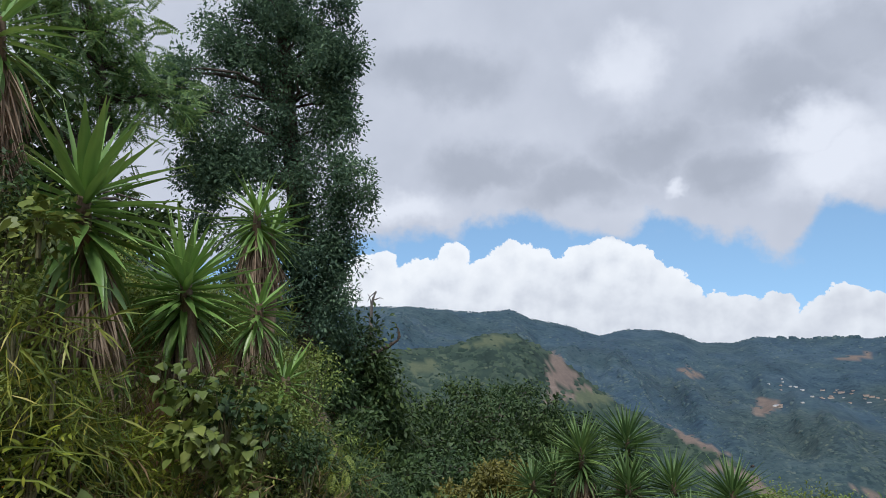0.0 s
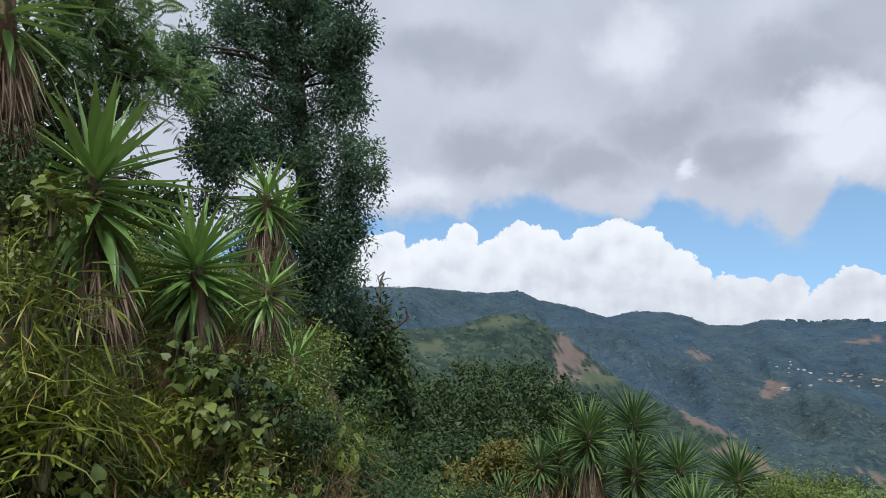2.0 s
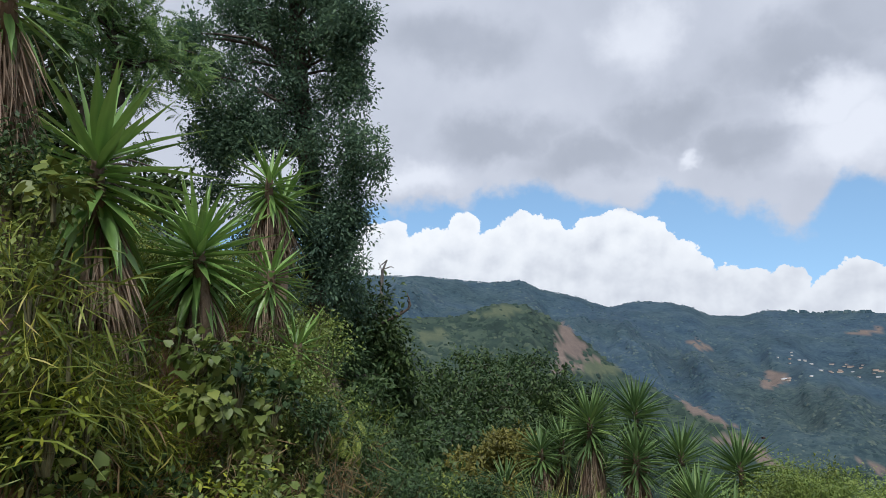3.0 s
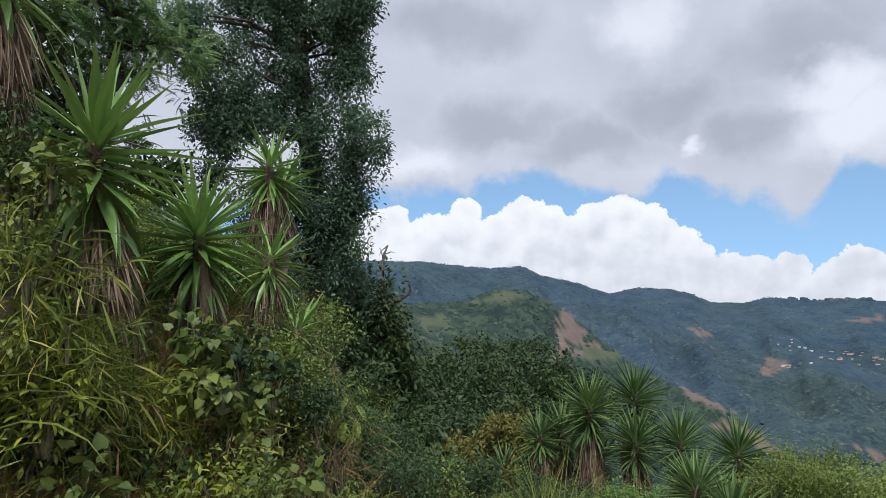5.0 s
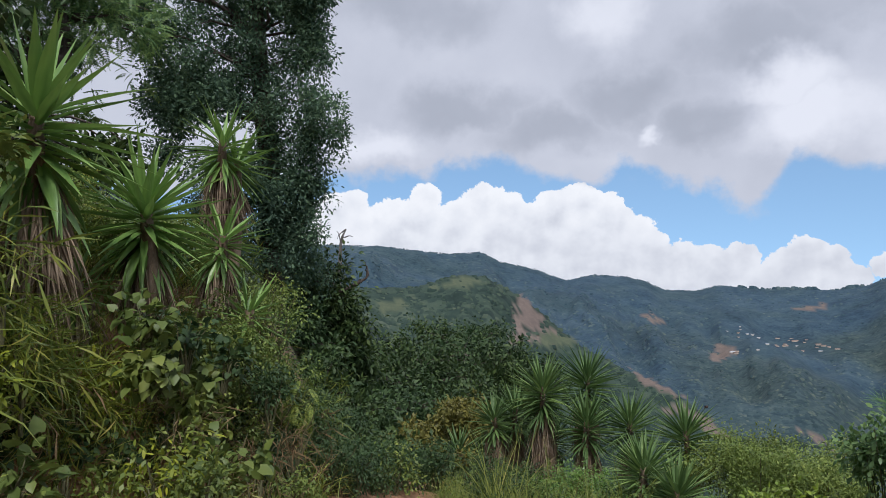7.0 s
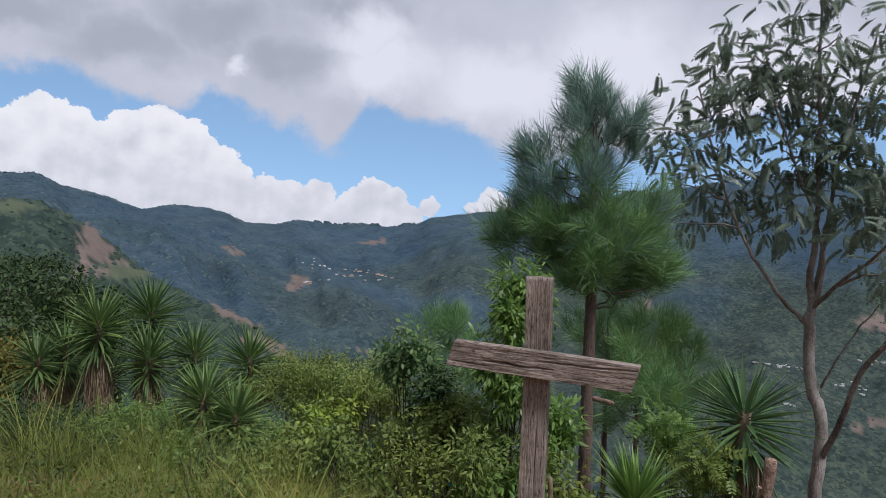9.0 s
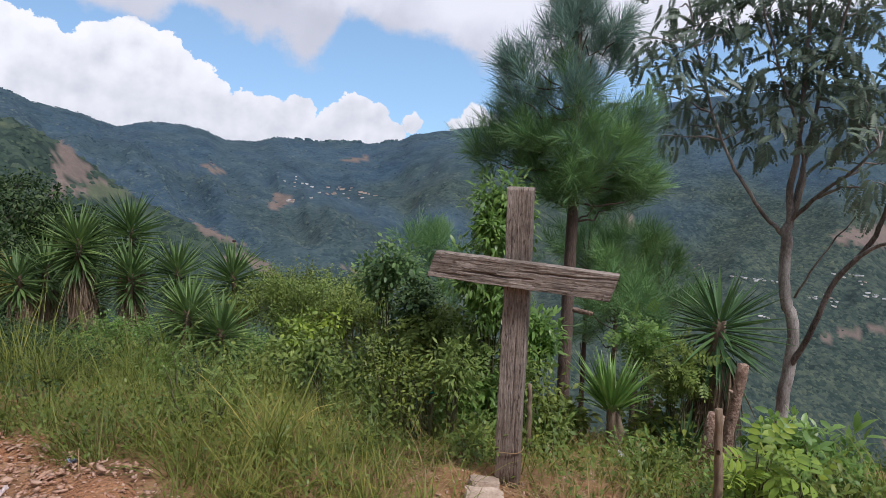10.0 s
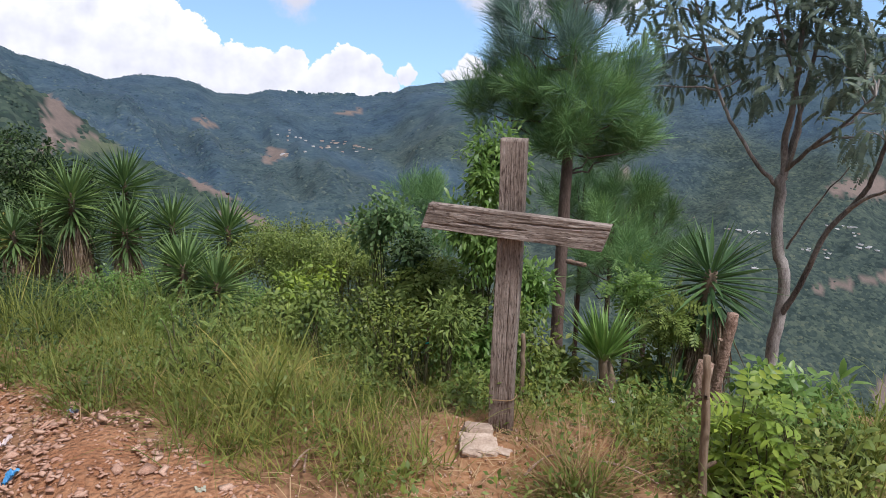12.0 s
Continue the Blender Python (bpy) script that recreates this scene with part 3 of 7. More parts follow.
az_cols = np.radians(np.concatenate([np.arange(-180, -46, 3.0), np.arange(-46, -12, 0.5), np.arange(-12, 78, 0.36), np.arange(78, 179, 3.0)]))
r_rows = np.concatenate([0.35 * 1.037 ** np.arange(int(math.log(240 / 0.35) / math.log(1.037)) + 1), 245 * 1.0125 ** np.arange(int(math.log(2750 / 245) / math.log(1.0125))), [2800, 3000, 3400, 4000, 4600]])
RR, AA = np.meshgrid(r_rows, az_cols, indexing="ij")
GX, GY = RR * np.sin(AA), RR * np.cos(AA)
GZ = land_height(GX, GY)
nr, na = RR.shape
gi, gj = np.meshgrid(np.arange(nr - 1), np.arange(na), indexing="ij")
quads = np.stack([gi * na + gj, gi * na + (gj + 1) % na, (gi + 1) * na + (gj + 1) % na, (gi + 1) * na + gj], -1).reshape(-1, 4)[:, ::-1]
verts = np.stack([GX, GY, GZ], -1).reshape(-1, 3)
verts = np.concatenate([verts, [(0, 0, ground_z(0, 0))]])


def named(n, layer):
    a = n.add("ShaderNodeAttribute")
    a.attribute_name = layer
    return a.outputs["Color"]


m_land, n = material("wooded_land")
place_at = n.add("ShaderNodeTexCoord").outputs["Object"]
cov = n.add("ShaderNodeSeparateColor", {0: named(n, "cover")}).outputs
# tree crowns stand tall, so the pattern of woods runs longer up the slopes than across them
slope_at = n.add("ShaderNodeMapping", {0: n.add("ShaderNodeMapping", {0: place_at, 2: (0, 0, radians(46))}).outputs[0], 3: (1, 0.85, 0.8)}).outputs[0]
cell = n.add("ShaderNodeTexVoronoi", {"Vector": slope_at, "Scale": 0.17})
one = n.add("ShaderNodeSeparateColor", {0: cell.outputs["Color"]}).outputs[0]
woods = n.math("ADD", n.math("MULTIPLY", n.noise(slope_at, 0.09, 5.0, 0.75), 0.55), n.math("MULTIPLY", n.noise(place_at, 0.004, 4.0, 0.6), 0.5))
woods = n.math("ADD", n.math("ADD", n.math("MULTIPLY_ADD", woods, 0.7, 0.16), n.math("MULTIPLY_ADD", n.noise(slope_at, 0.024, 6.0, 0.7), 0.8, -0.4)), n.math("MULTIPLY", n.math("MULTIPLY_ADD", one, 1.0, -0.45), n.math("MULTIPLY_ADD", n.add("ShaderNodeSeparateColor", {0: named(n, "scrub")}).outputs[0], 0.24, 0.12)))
# blue haze of the distance is mixed into these forest tones
HAZY_WOODS = [(0.28, (0.009, 0.024, 0.042)), (0.48, (0.023, 0.049, 0.076)), (0.70, (0.044, 0.077, 0.102)), (0.92, (0.086, 0.118, 0.126))]
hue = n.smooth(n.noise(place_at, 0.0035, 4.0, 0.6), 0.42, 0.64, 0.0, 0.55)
HAZY_MIXED = [(0.28, (0.011, 0.028, 0.033)), (0.48, (0.029, 0.055, 0.059)), (0.70, (0.054, 0.083, 0.080)), (0.92, (0.098, 0.126, 0.108))]
wood_col = n.mix(hue, n.ramp(woods, HAZY_WOODS), n.ramp(woods, HAZY_MIXED))
earth = n.math("ADD", n.math("MULTIPLY", n.noise(place_at, 0.05, 5.0, 0.7), 0.7), n.math("MULTIPLY", n.noise(place_at, 0.5, 3.0), 0.4))
# soil colour is greyed for the haze over the valley
soil_col = n.ramp(earth, [(0.3, (0.092, 0.074, 0.066)), (0.6, (0.145, 0.112, 0.096)), (0.85, (0.21, 0.175, 0.15))])
past_col = n.ramp(earth, [(0.3, (0.050, 0.066, 0.044)), (0.6, (0.078, 0.094, 0.056)), (0.85, (0.115, 0.125, 0.078))])
litter = n.math("ADD", n.math("MULTIPLY", n.noise(place_at, 2.2, 5.0, 0.65), 0.8), n.math("MULTIPLY", n.noise(place_at, 26.0, 4.0), 0.35))
near_col = n.ramp(litter, [(0.35, (0.09, 0.047, 0.024)), (0.52, (0.19, 0.100, 0.052)), (0.64, (0.29, 0.165, 0.092)), (0.8, (0.40, 0.255, 0.16))])
kinds_of = n.add("ShaderNodeSeparateColor", {0: named(n, "scrub")}).outputs
scrub = kinds_of[0]
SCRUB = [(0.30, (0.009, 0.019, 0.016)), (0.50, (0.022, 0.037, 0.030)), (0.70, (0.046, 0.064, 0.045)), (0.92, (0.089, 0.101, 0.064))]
# the spur's green is pulled towards blue for haze as well
HAZY_SPUR = [(0.30, (0.009, 0.020, 0.017)), (0.50, (0.021, 0.039, 0.031)), (0.70, (0.041, 0.063, 0.045)), (0.92, (0.080, 0.099, 0.068))]
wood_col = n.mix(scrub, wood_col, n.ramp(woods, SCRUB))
wood_col = n.mix(kinds_of[1], wood_col, n.ramp(woods, HAZY_SPUR))
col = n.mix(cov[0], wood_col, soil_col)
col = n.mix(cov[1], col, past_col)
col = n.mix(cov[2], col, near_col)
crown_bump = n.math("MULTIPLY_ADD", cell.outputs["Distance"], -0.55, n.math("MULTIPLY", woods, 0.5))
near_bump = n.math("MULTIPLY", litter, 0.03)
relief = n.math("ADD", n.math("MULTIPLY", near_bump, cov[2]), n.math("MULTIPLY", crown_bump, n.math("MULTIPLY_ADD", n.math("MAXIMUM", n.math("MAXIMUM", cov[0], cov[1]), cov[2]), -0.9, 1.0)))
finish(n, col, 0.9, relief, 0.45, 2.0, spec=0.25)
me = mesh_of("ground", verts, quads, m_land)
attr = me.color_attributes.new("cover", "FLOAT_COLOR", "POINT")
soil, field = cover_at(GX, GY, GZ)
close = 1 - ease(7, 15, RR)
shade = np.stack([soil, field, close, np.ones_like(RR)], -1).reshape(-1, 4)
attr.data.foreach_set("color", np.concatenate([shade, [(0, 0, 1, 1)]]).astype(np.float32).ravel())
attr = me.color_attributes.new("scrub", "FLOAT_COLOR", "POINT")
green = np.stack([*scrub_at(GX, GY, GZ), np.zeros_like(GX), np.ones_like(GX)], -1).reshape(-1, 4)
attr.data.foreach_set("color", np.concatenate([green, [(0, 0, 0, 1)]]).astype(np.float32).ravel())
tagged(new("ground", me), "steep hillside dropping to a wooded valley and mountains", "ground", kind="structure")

# woods on the far slopes
rng = np.random.default_rng(11)
bm = bmesh.new()
for count, radius, height in ((5, 1.0, -0.35), (3, 0.62, 0.58)):
    for k in range(count):
        a = 2 * math.pi * (k + 0.3) / count
        bm.verts.new((radius * math.cos(a), radius * math.sin(a), height))
bmesh.ops.convex_hull(bm, input=bm.verts[:])
bmesh.ops.triangulate(bm, faces=bm.faces[:])
bm.verts.index_update()
DOME = (np.array([v.co[:] for v in bm.verts]), np.array([[v.index for v in f.verts] for f in bm.faces if f.calc_center_median().z > -0.3]))
bm.free()


def crowns(x, y, size, seed, flat=0.85, lift=-0.3):
    r2 = np.random.default_rng(seed)
    z = land_height(x, y)
    soil2, field2 = cover_at(x, y, z)
    keep = ~(soil2 | (field2 & (r2.random(len(x)) > 0.06)))
    x, y, z, size = x[keep], y[keep], z[keep], size[keep]
    v, f = place(DOME, np.stack([x, y, z + size * lift], -1), np.concatenate([r2.normal(0, 1, (len(x), 2)), np.zeros((len(x), 1))], 1), np.tile([0, 0, 1.0], (len(x), 1)), size)
    v = v.reshape(len(x), -1, 3)
    mid = v.mean(1, keepdims=True)
    v = mid + (v - mid) * (0.82 + 0.36 * r2.random((len(x), v.shape[1], 1))) * np.array([1, 1, flat])
    return v.reshape(-1, 3), f


count = 60000
a, r = np.radians(rng.uniform(-12, 79, count)), np.exp(rng.uniform(math.log(130), math.log(2300), count))
x, y = r * np.sin(a), r * np.cos(a)
# woods grow in drifts, with thinner scrub between them
thick = fbm(x / 170, y / 170, 3, 91) + 0.35 * fbm(x / 40, y / 40, 2, 93) > -0.42
a, r = a[thick], r[thick]
sizes = (1.6 + 2.6 * rng.random(len(a)) ** 1.6) * np.interp(r, [130, 400, 700, 2300], [0.35, 0.6, 1.15, 1.9])
# crowns take the same haze-blued tones as the land
M_FOREST, n = material("hazy_far_crown")
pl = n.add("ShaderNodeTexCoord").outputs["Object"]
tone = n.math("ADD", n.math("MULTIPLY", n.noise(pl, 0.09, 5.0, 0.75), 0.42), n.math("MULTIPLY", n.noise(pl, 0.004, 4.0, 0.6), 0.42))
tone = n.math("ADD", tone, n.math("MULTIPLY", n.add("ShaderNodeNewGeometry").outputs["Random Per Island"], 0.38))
# crowns toned lighter than the land, which paints shade into the gaps
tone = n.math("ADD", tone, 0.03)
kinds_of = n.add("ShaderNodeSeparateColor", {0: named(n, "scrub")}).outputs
crown_col = n.mix(kinds_of[1], n.mix(kinds_of[0], n.mix(0.4, n.ramp(tone, HAZY_WOODS), n.ramp(tone, HAZY_MIXED)), n.ramp(tone, SCRUB)), n.ramp(tone, HAZY_SPUR))
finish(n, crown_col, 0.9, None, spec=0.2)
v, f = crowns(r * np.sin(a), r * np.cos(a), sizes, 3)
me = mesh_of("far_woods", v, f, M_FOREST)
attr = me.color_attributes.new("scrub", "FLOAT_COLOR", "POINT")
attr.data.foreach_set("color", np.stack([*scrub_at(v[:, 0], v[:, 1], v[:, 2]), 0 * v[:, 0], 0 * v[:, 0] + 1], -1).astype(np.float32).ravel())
tagged(new("far_woods", me), "dense woods on distant mountain slopes, blue haze put into their colour", "woods", kind="stuff")
a = np.radians(np.concatenate([(rng.choice(rng.uniform(23.4, 33.2, 14), 90) + rng.normal(0, 0.35, 90)), rng.uniform(-8, 45, 380)]))
far = np.interp(np.degrees(a), [-60, 0, 20, 35, 50, 75], [1500, 1900, 2300, 2300, 2500, 2600]) - 4
tall = np.concatenate([2.5 + 8.0 * rng.random(90) ** 1.6, rng.uniform(1.0, 2.4, 380)])
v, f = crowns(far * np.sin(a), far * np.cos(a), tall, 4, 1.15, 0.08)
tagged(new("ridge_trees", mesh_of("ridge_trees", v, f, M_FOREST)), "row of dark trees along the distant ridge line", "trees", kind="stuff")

# villages far below
M_WALLS = [grain_material(nm, st, (1, 1, 1), 0.6) for nm, st in (
    ("white_house_wall", [(0.2, (0.32, 0.30, 0.27)), (0.8, (0.5, 0.47, 0.43))]), ("ochre_house_wall", [(0.2, (0.3, 0.24, 0.2)), (0.8, (0.44, 0.37, 0.31))]))]
M_ROOFS = [grain_material(nm, st, (1, 1, 1), 0.8) for nm, st in (
    ("zinc_roof", [(0.2, (0.30, 0.31, 0.33)), (0.8, (0.5, 0.51, 0.54))]), ("rust_roof", [(0.2, (0.17, 0.115, 0.095)), (0.8, (0.30, 0.22, 0.18))]))]


def house_mesh(w, d, h):
    wall = mesh_of("house_wall", [(sx * w, sy * d, z) for z in (-3, h) for sx, sy in ((-1, -1), (1, -1), (1, 1), (-1, 1))] , [(0, 1, 5, 4), (1, 2, 6, 5), (2, 3, 7, 6), (3, 0, 4, 7), (4, 5, 6, 7)], M_WALLS[0], smooth=False)
    o, rise, t = 0.6, 0.38 * d, 0.25
    prof = [(-d - o, h - 0.2), (0, h + rise), (d + o, h - 0.2), (d + o, h - 0.2 + t), (0, h + rise + t), (-d - o, h - 0.2 + t)]
    vs = [(sx * (w + o), y, z) for sx in (-1, 1) for y, z in prof]
    fs = [(i, (i + 1) % 6, 6 + (i + 1) % 6, 6 + i) for i in range(6)] + [(0, 5, 4, 1), (1, 4, 3, 2), (6, 7, 10, 11), (7, 8, 9, 10)]
    return wall, mesh_of("house_roof", vs, fs, M_ROOFS[0], smooth=False)


HOUSES = [house_mesh(5.0, 3.2, 3.0), house_mesh(6.5, 3.4, 3.2), house_mesh(3.6, 3.0, 2.8)]
for k, (wm, rm) in enumerate(list(HOUSES)):
    w2, r3 = wm.copy(), rm.copy()
    w2.materials[0], r3.materials[0] = M_WALLS[1], M_ROOFS[1]
    HOUSES.append((w2, r3))
rng = np.random.default_rng(17)
view = [((28.53, -4.45), 1.6, 0.45, 13, 0.5), ((30.41, -4.70), 0.9, 0.3, 7, 0.9), ((25.69, -3.80), 1.4, 0.4, 8, 0.15), ((24.71, -5.22), 0.5, 0.25, 4, 0.3),
        ((62.25, -10.09), 1.6, 0.12, 12, 0.1), ((66.39, -10.99), 1.6, 0.35, 9, 0.1), ((68.51, -9.14), 1.0, 0.1, 6, 0.1), ((69.21, -10.39), 1.0, 0.15, 6, 0.1), ((62.36, -12.90), 0.7, 0.1, 3, 0.1), ((57.71, -9.62), 0.4, 0.3, 2, 0.8), ((68.38, -9.44), 0.8, 0.3, 4, 0.1)]
rs_try = np.arange(150, 2700, 6.0)
for (a0, e0), wa, we, count, rusty in view:
    for k in range(count):
        a, e = radians(a0 + rng.normal(0, wa * 0.6)), e0 + rng.normal(0, we * 0.6)
        zz = land_height(rs_try * math.sin(a), rs_try * math.cos(a))
        seen = np.degrees(np.arctan2(zz - EYE, rs_try))
        hit = np.argmax(seen > e)
        if seen[hit] < e:
            continue
        r0 = rs_try[hit]
        wm, rm = HOUSES[int(rng.integers(3)) + (3 if rng.random() < rusty else 0)]
        big = 0.42 + 0.35 * rng.random() if a0 > 35 else 0.55 + 0.6 * rng.random() ** 2
        rust = rm.materials[0] is M_ROOFS[1]
        ob = thing("house", (r0 * math.sin(a), r0 * math.cos(a), zz[hit] + 0.4), "small ochre house with a rusty roof among woods" if rust else "small white house with a pale metal roof among woods", "house", "village houses", -a + rng.normal(0, 0.35))
        ob.scale = (big, big * 0.8, big * 0.55)
        part("wall", wm, ob)
        part("roof", rm, ob)

# the dirt road: red gravelly soil on the shelf in front of the bank
rx, ry = np.meshgrid(np.linspace(-3.2, 2.6, 150), np.linspace(-6, 8.5, 300), indexing="ij")
left = np.interp(ry, [p[0] for p in FOOT], [p[1] for p in FOOT]) + 0.05
right = np.interp(ry, [-6, 0, 1.2, 2.2, 2.7, 3.2, 4.1, 4.5, 6, 8.5], [1.0, 1.05, 1.12, 1.15, 1.0, 0.86, 0.52, 0.1, -1.6, -2.4])
edge = np.minimum(rx - left, right - rx) + 0.16 * fbm(rx * 2.2, ry * 2.2, 4, 61)
rz = local_height(rx, ry) + 0.03 * ease(-0.15, 0.15, edge) - 0.08 * ease(0.0, -0.35, edge) + 0.018 * fbm(rx * 5, ry * 5, 4, 67) - 0.03 * np.exp(-((rx - 0.35) / 0.18) ** 2)
ri, rj = np.meshgrid(np.arange(149), np.arange(299), indexing="ij")
q = np.stack([ri * 300 + rj, (ri + 1) * 300 + rj, (ri + 1) * 300 + rj + 1, ri * 300 + rj + 1], -1)
mid = edge[:-1, :-1] > -0.3
m_road, n = material("red_gravel_soil")
pl = n.add("ShaderNodeTexCoord").outputs["Object"]
v1, v2 = n.noise(pl, 1.6, 5.0, 0.65), n.noise(pl, 30.0, 5.0, 0.65)
cells = n.add("ShaderNodeTexVoronoi", {"Vector": pl, "Scale": 38.0}).outputs["Distance"]
tone = n.math("ADD", n.math("MULTIPLY", v1, 0.65), n.math("MULTIPLY", v2, 0.45))
c = n.ramp(tone, [(0.3, (0.145, 0.060, 0.029)), (0.47, (0.275, 0.125, 0.062)), (0.62, (0.375, 0.197, 0.106)), (0.8, (0.51, 0.328, 0.195))])
finish(n, c, 0.92, n.math("SUBTRACT", v2, n.math("MULTIPLY", cells, 0.9)), 1.0, 0.03, spec=0.2)
ROAD = tagged(new("road", mesh_of("road", np.stack([rx, ry, rz], -1).reshape(-1, 3), q[mid].reshape(-1, 4), m_road)), "rutted red dirt road with loose gravel", "road", kind="structure")
m_soil, n = material("trodden_tan_soil")
pl = n.add("ShaderNodeTexCoord").outputs["Object"]
v1, v2 = n.noise(pl, 3.0, 5.0, 0.65), n.noise(pl, 45.0, 5.0, 0.65)
c = n.ramp(n.math("ADD", n.math("MULTIPLY", v1, 0.65), n.math("MULTIPLY", v2, 0.45)), [(0.3, (0.135, 0.060, 0.027)), (0.5, (0.26, 0.130, 0.062)), (0.66, (0.34, 0.20, 0.11)), (0.85, (0.45, 0.315, 0.20))])
finish(n, c, 0.92, v2, 0.7, 0.01, spec=0.2)
# bare trodden soil round the foot of the cross
sx, sy = np.meshgrid(np.linspace(-0.85, 0.85, 60), np.linspace(-0.75, 0.75, 54), indexing="ij")
wx, wy = sx + 1.95, sy + 2.1
edge2 = 0.5 - np.hypot(sx, sy * 1.15) + 0.3 * fbm(sx * 2.4 + 3, sy * 2.4, 3, 71)
wz = local_height(wx, wy) + 0.010 * ease(-0.2, 0.2, edge2) - 0.07 * ease(0, -0.4, edge2) + 0.012 * fbm(wx * 7, wy * 7, 3, 73)
ri, rj = np.meshgrid(np.arange(59), np.arange(53), indexing="ij")
q = np.stack([ri * 54 + rj, (ri + 1) * 54 + rj, (ri + 1) * 54 + rj + 1, ri * 54 + rj + 1], -1)
tagged(new("bare_soil", mesh_of("bare_soil", np.stack([wx, wy, wz], -1).reshape(-1, 3), q[edge2[:-1, :-1] > -0.35].reshape(-1, 4), m_soil)), "patch of trodden reddish soil round the cross", "soil", kind="structure")

# ---- plants ----
def turned(at, ahead, up, size, width):
    """The pose of one leaf: its x along ahead."""
    x = Vector(ahead).normalized()
    y = Vector(up).cross(x).normalized()
    z = x.cross(y)
    m = Matrix((x, y, z)).transposed().to_4x4() @ Matrix.Diagonal((size, width, size, 1))
    m.translation = at
    return m


LEAF_MESHES = {}


def rosette_leaves(center, axis, count, length, width, rng, low=-72, high=84, upright=0.0):
    """Places, directions, ups, lengths and bend of the sword leaves of one head, the young ones upright in the middle."""
    axis = Vector(axis).normalized()
    side = axis.orthogonal().normalized()
    other = axis.cross(side)
    out = []
    for k in range(count):
        s = (k + 0.5) / count
        phi = k * 2.39996 + rng.normal(0, 0.16)
        e = radians(high + (low - high) * s ** (0.62 + upright) + rng.normal(0, 6))
        flat = side * math.cos(phi) + other * math.sin(phi)
        d = flat * math.cos(e) + axis * math.sin(e)
        at = Vector(center) + axis * (0.10 - (0.8 if low < 0 else 0.2) * s) * length + flat * 0.045
        up = axis * math.cos(e) - flat * math.sin(e)
        l = length * (0.72 + 0.33 * math.sin(math.pi * min(1, s * 1.1 + 0.12))) * rng.uniform(0.85, 1.1)
        k2 = 0 if s < 0.45 else (1 if s < 0.7 else 2)
        if rng.random() < 0.25:
            k2 = min(3, k2 + 1)
        out.append((at, d, up, l, width * rng.uniform(0.85, 1.15), k2))
    return out


def yucca(foot, heads, label, mat, seed, single=False, group="", trunk_r=0.055, low=-72):
    """heads: (centre, leaves, leaf length, leaf width, skirt length, lean). Each has its own stem from the foot."""
    rng = np.random.default_rng(seed)
    base = Vector(foot)
    ob = thing("yucca", foot, label, "yucca", group)
    for center, count, length, width, skirt, lean in heads:
        c = Vector(center)
        axis = (c - base).normalized() * 0.35 + Vector((0, 0, 1)) + Vector(lean)
        axis.normalize()
        mid = base.lerp(c, 0.5) + Vector((rng.normal(0, 0.04), rng.normal(0, 0.04), 0))
        pts = np.array([base.lerp(mid, 0.0), base.lerp(mid, 0.5), mid, mid.lerp(c, 0.5), c]) - np.array(base)
        pts[0] -= (0, 0, 0.15)
        v, f = tube(pts, np.array([1.35, 1.05, 1, 0.9, 0.6]) * trunk_r, 9, 0.25, rng)
        stem = part("trunk", mesh_of("trunk", v, f, M_TWIG), ob, "scarred brown stem")
        leaves = rosette_leaves(c - base, axis, count, length, width, rng, 34 if lean[2] > 0.5 else low)
        if single:
            for at, d, up, l, wd, k in leaves:
                key = (k, mat.name)
                if key not in LEAF_MESHES:
                    LEAF_MESHES[key] = mesh_of("leaf", *SWORDS[k], mat)
                part("leaf", LEAF_MESHES[key], ob, m=turned(at, d, up, l, wd))
        else:
            pieces = [place(SWORDS[k], [at], [d], [up], l, wd) for at, d, up, l, wd, k in leaves]
            part("crown", mesh_of("crown", *join(pieces), mat), ob)
        if skirt:
            n = int(150 + 330 * skirt)
            phi = rng.uniform(0, 2 * np.pi, n)
            h = rng.random(n)
            out = np.stack([np.cos(phi), np.sin(phi), np.zeros(n)], -1)
            at = np.array(c - base) - np.array(axis) * (0.62 * length + h[:, None] * skirt * 0.6) + out * (trunk_r + 0.06 * rng.random((n, 1)))
            d = out * ((0.32 if single else 0.14) - (0.2 if single else 0.08) * h[:, None]) + np.array([0, 0, -1.0]) + rng.normal(0, 0.13, (n, 3))
            ls = length * rng.uniform(0.55, 1.0, n)
            pieces = [place(SWORDS[k], at[k::3], d[k::3], out[k::3], ls[k::3], width * 0.2) for k in range(3)]
            part("dead_leaves", mesh_of("dead_leaves", *join(pieces), M_DEAD), stem, "hanging skirt of dry brown leaves")
    return ob


def swarm(lumps, n, rng, shell=0.45):
    """Centres of leaf clumps, spread over several lumps (x, y, z, rx, ry, rz), denser towards their skin."""
    vol = np.array([l[3] * l[4] * l[5] for l in lumps]) ** 0.75
    pick = rng.choice(len(lumps), n, p=vol / vol.sum())
    l = np.array(lumps, float)[pick]
    return l[:, :3] + l[:, 3:] * wild(n, rng) * (shell + (1 - shell) * rng.random((n, 1))) * rng.uniform(0.8, 1.08, (n, 1))


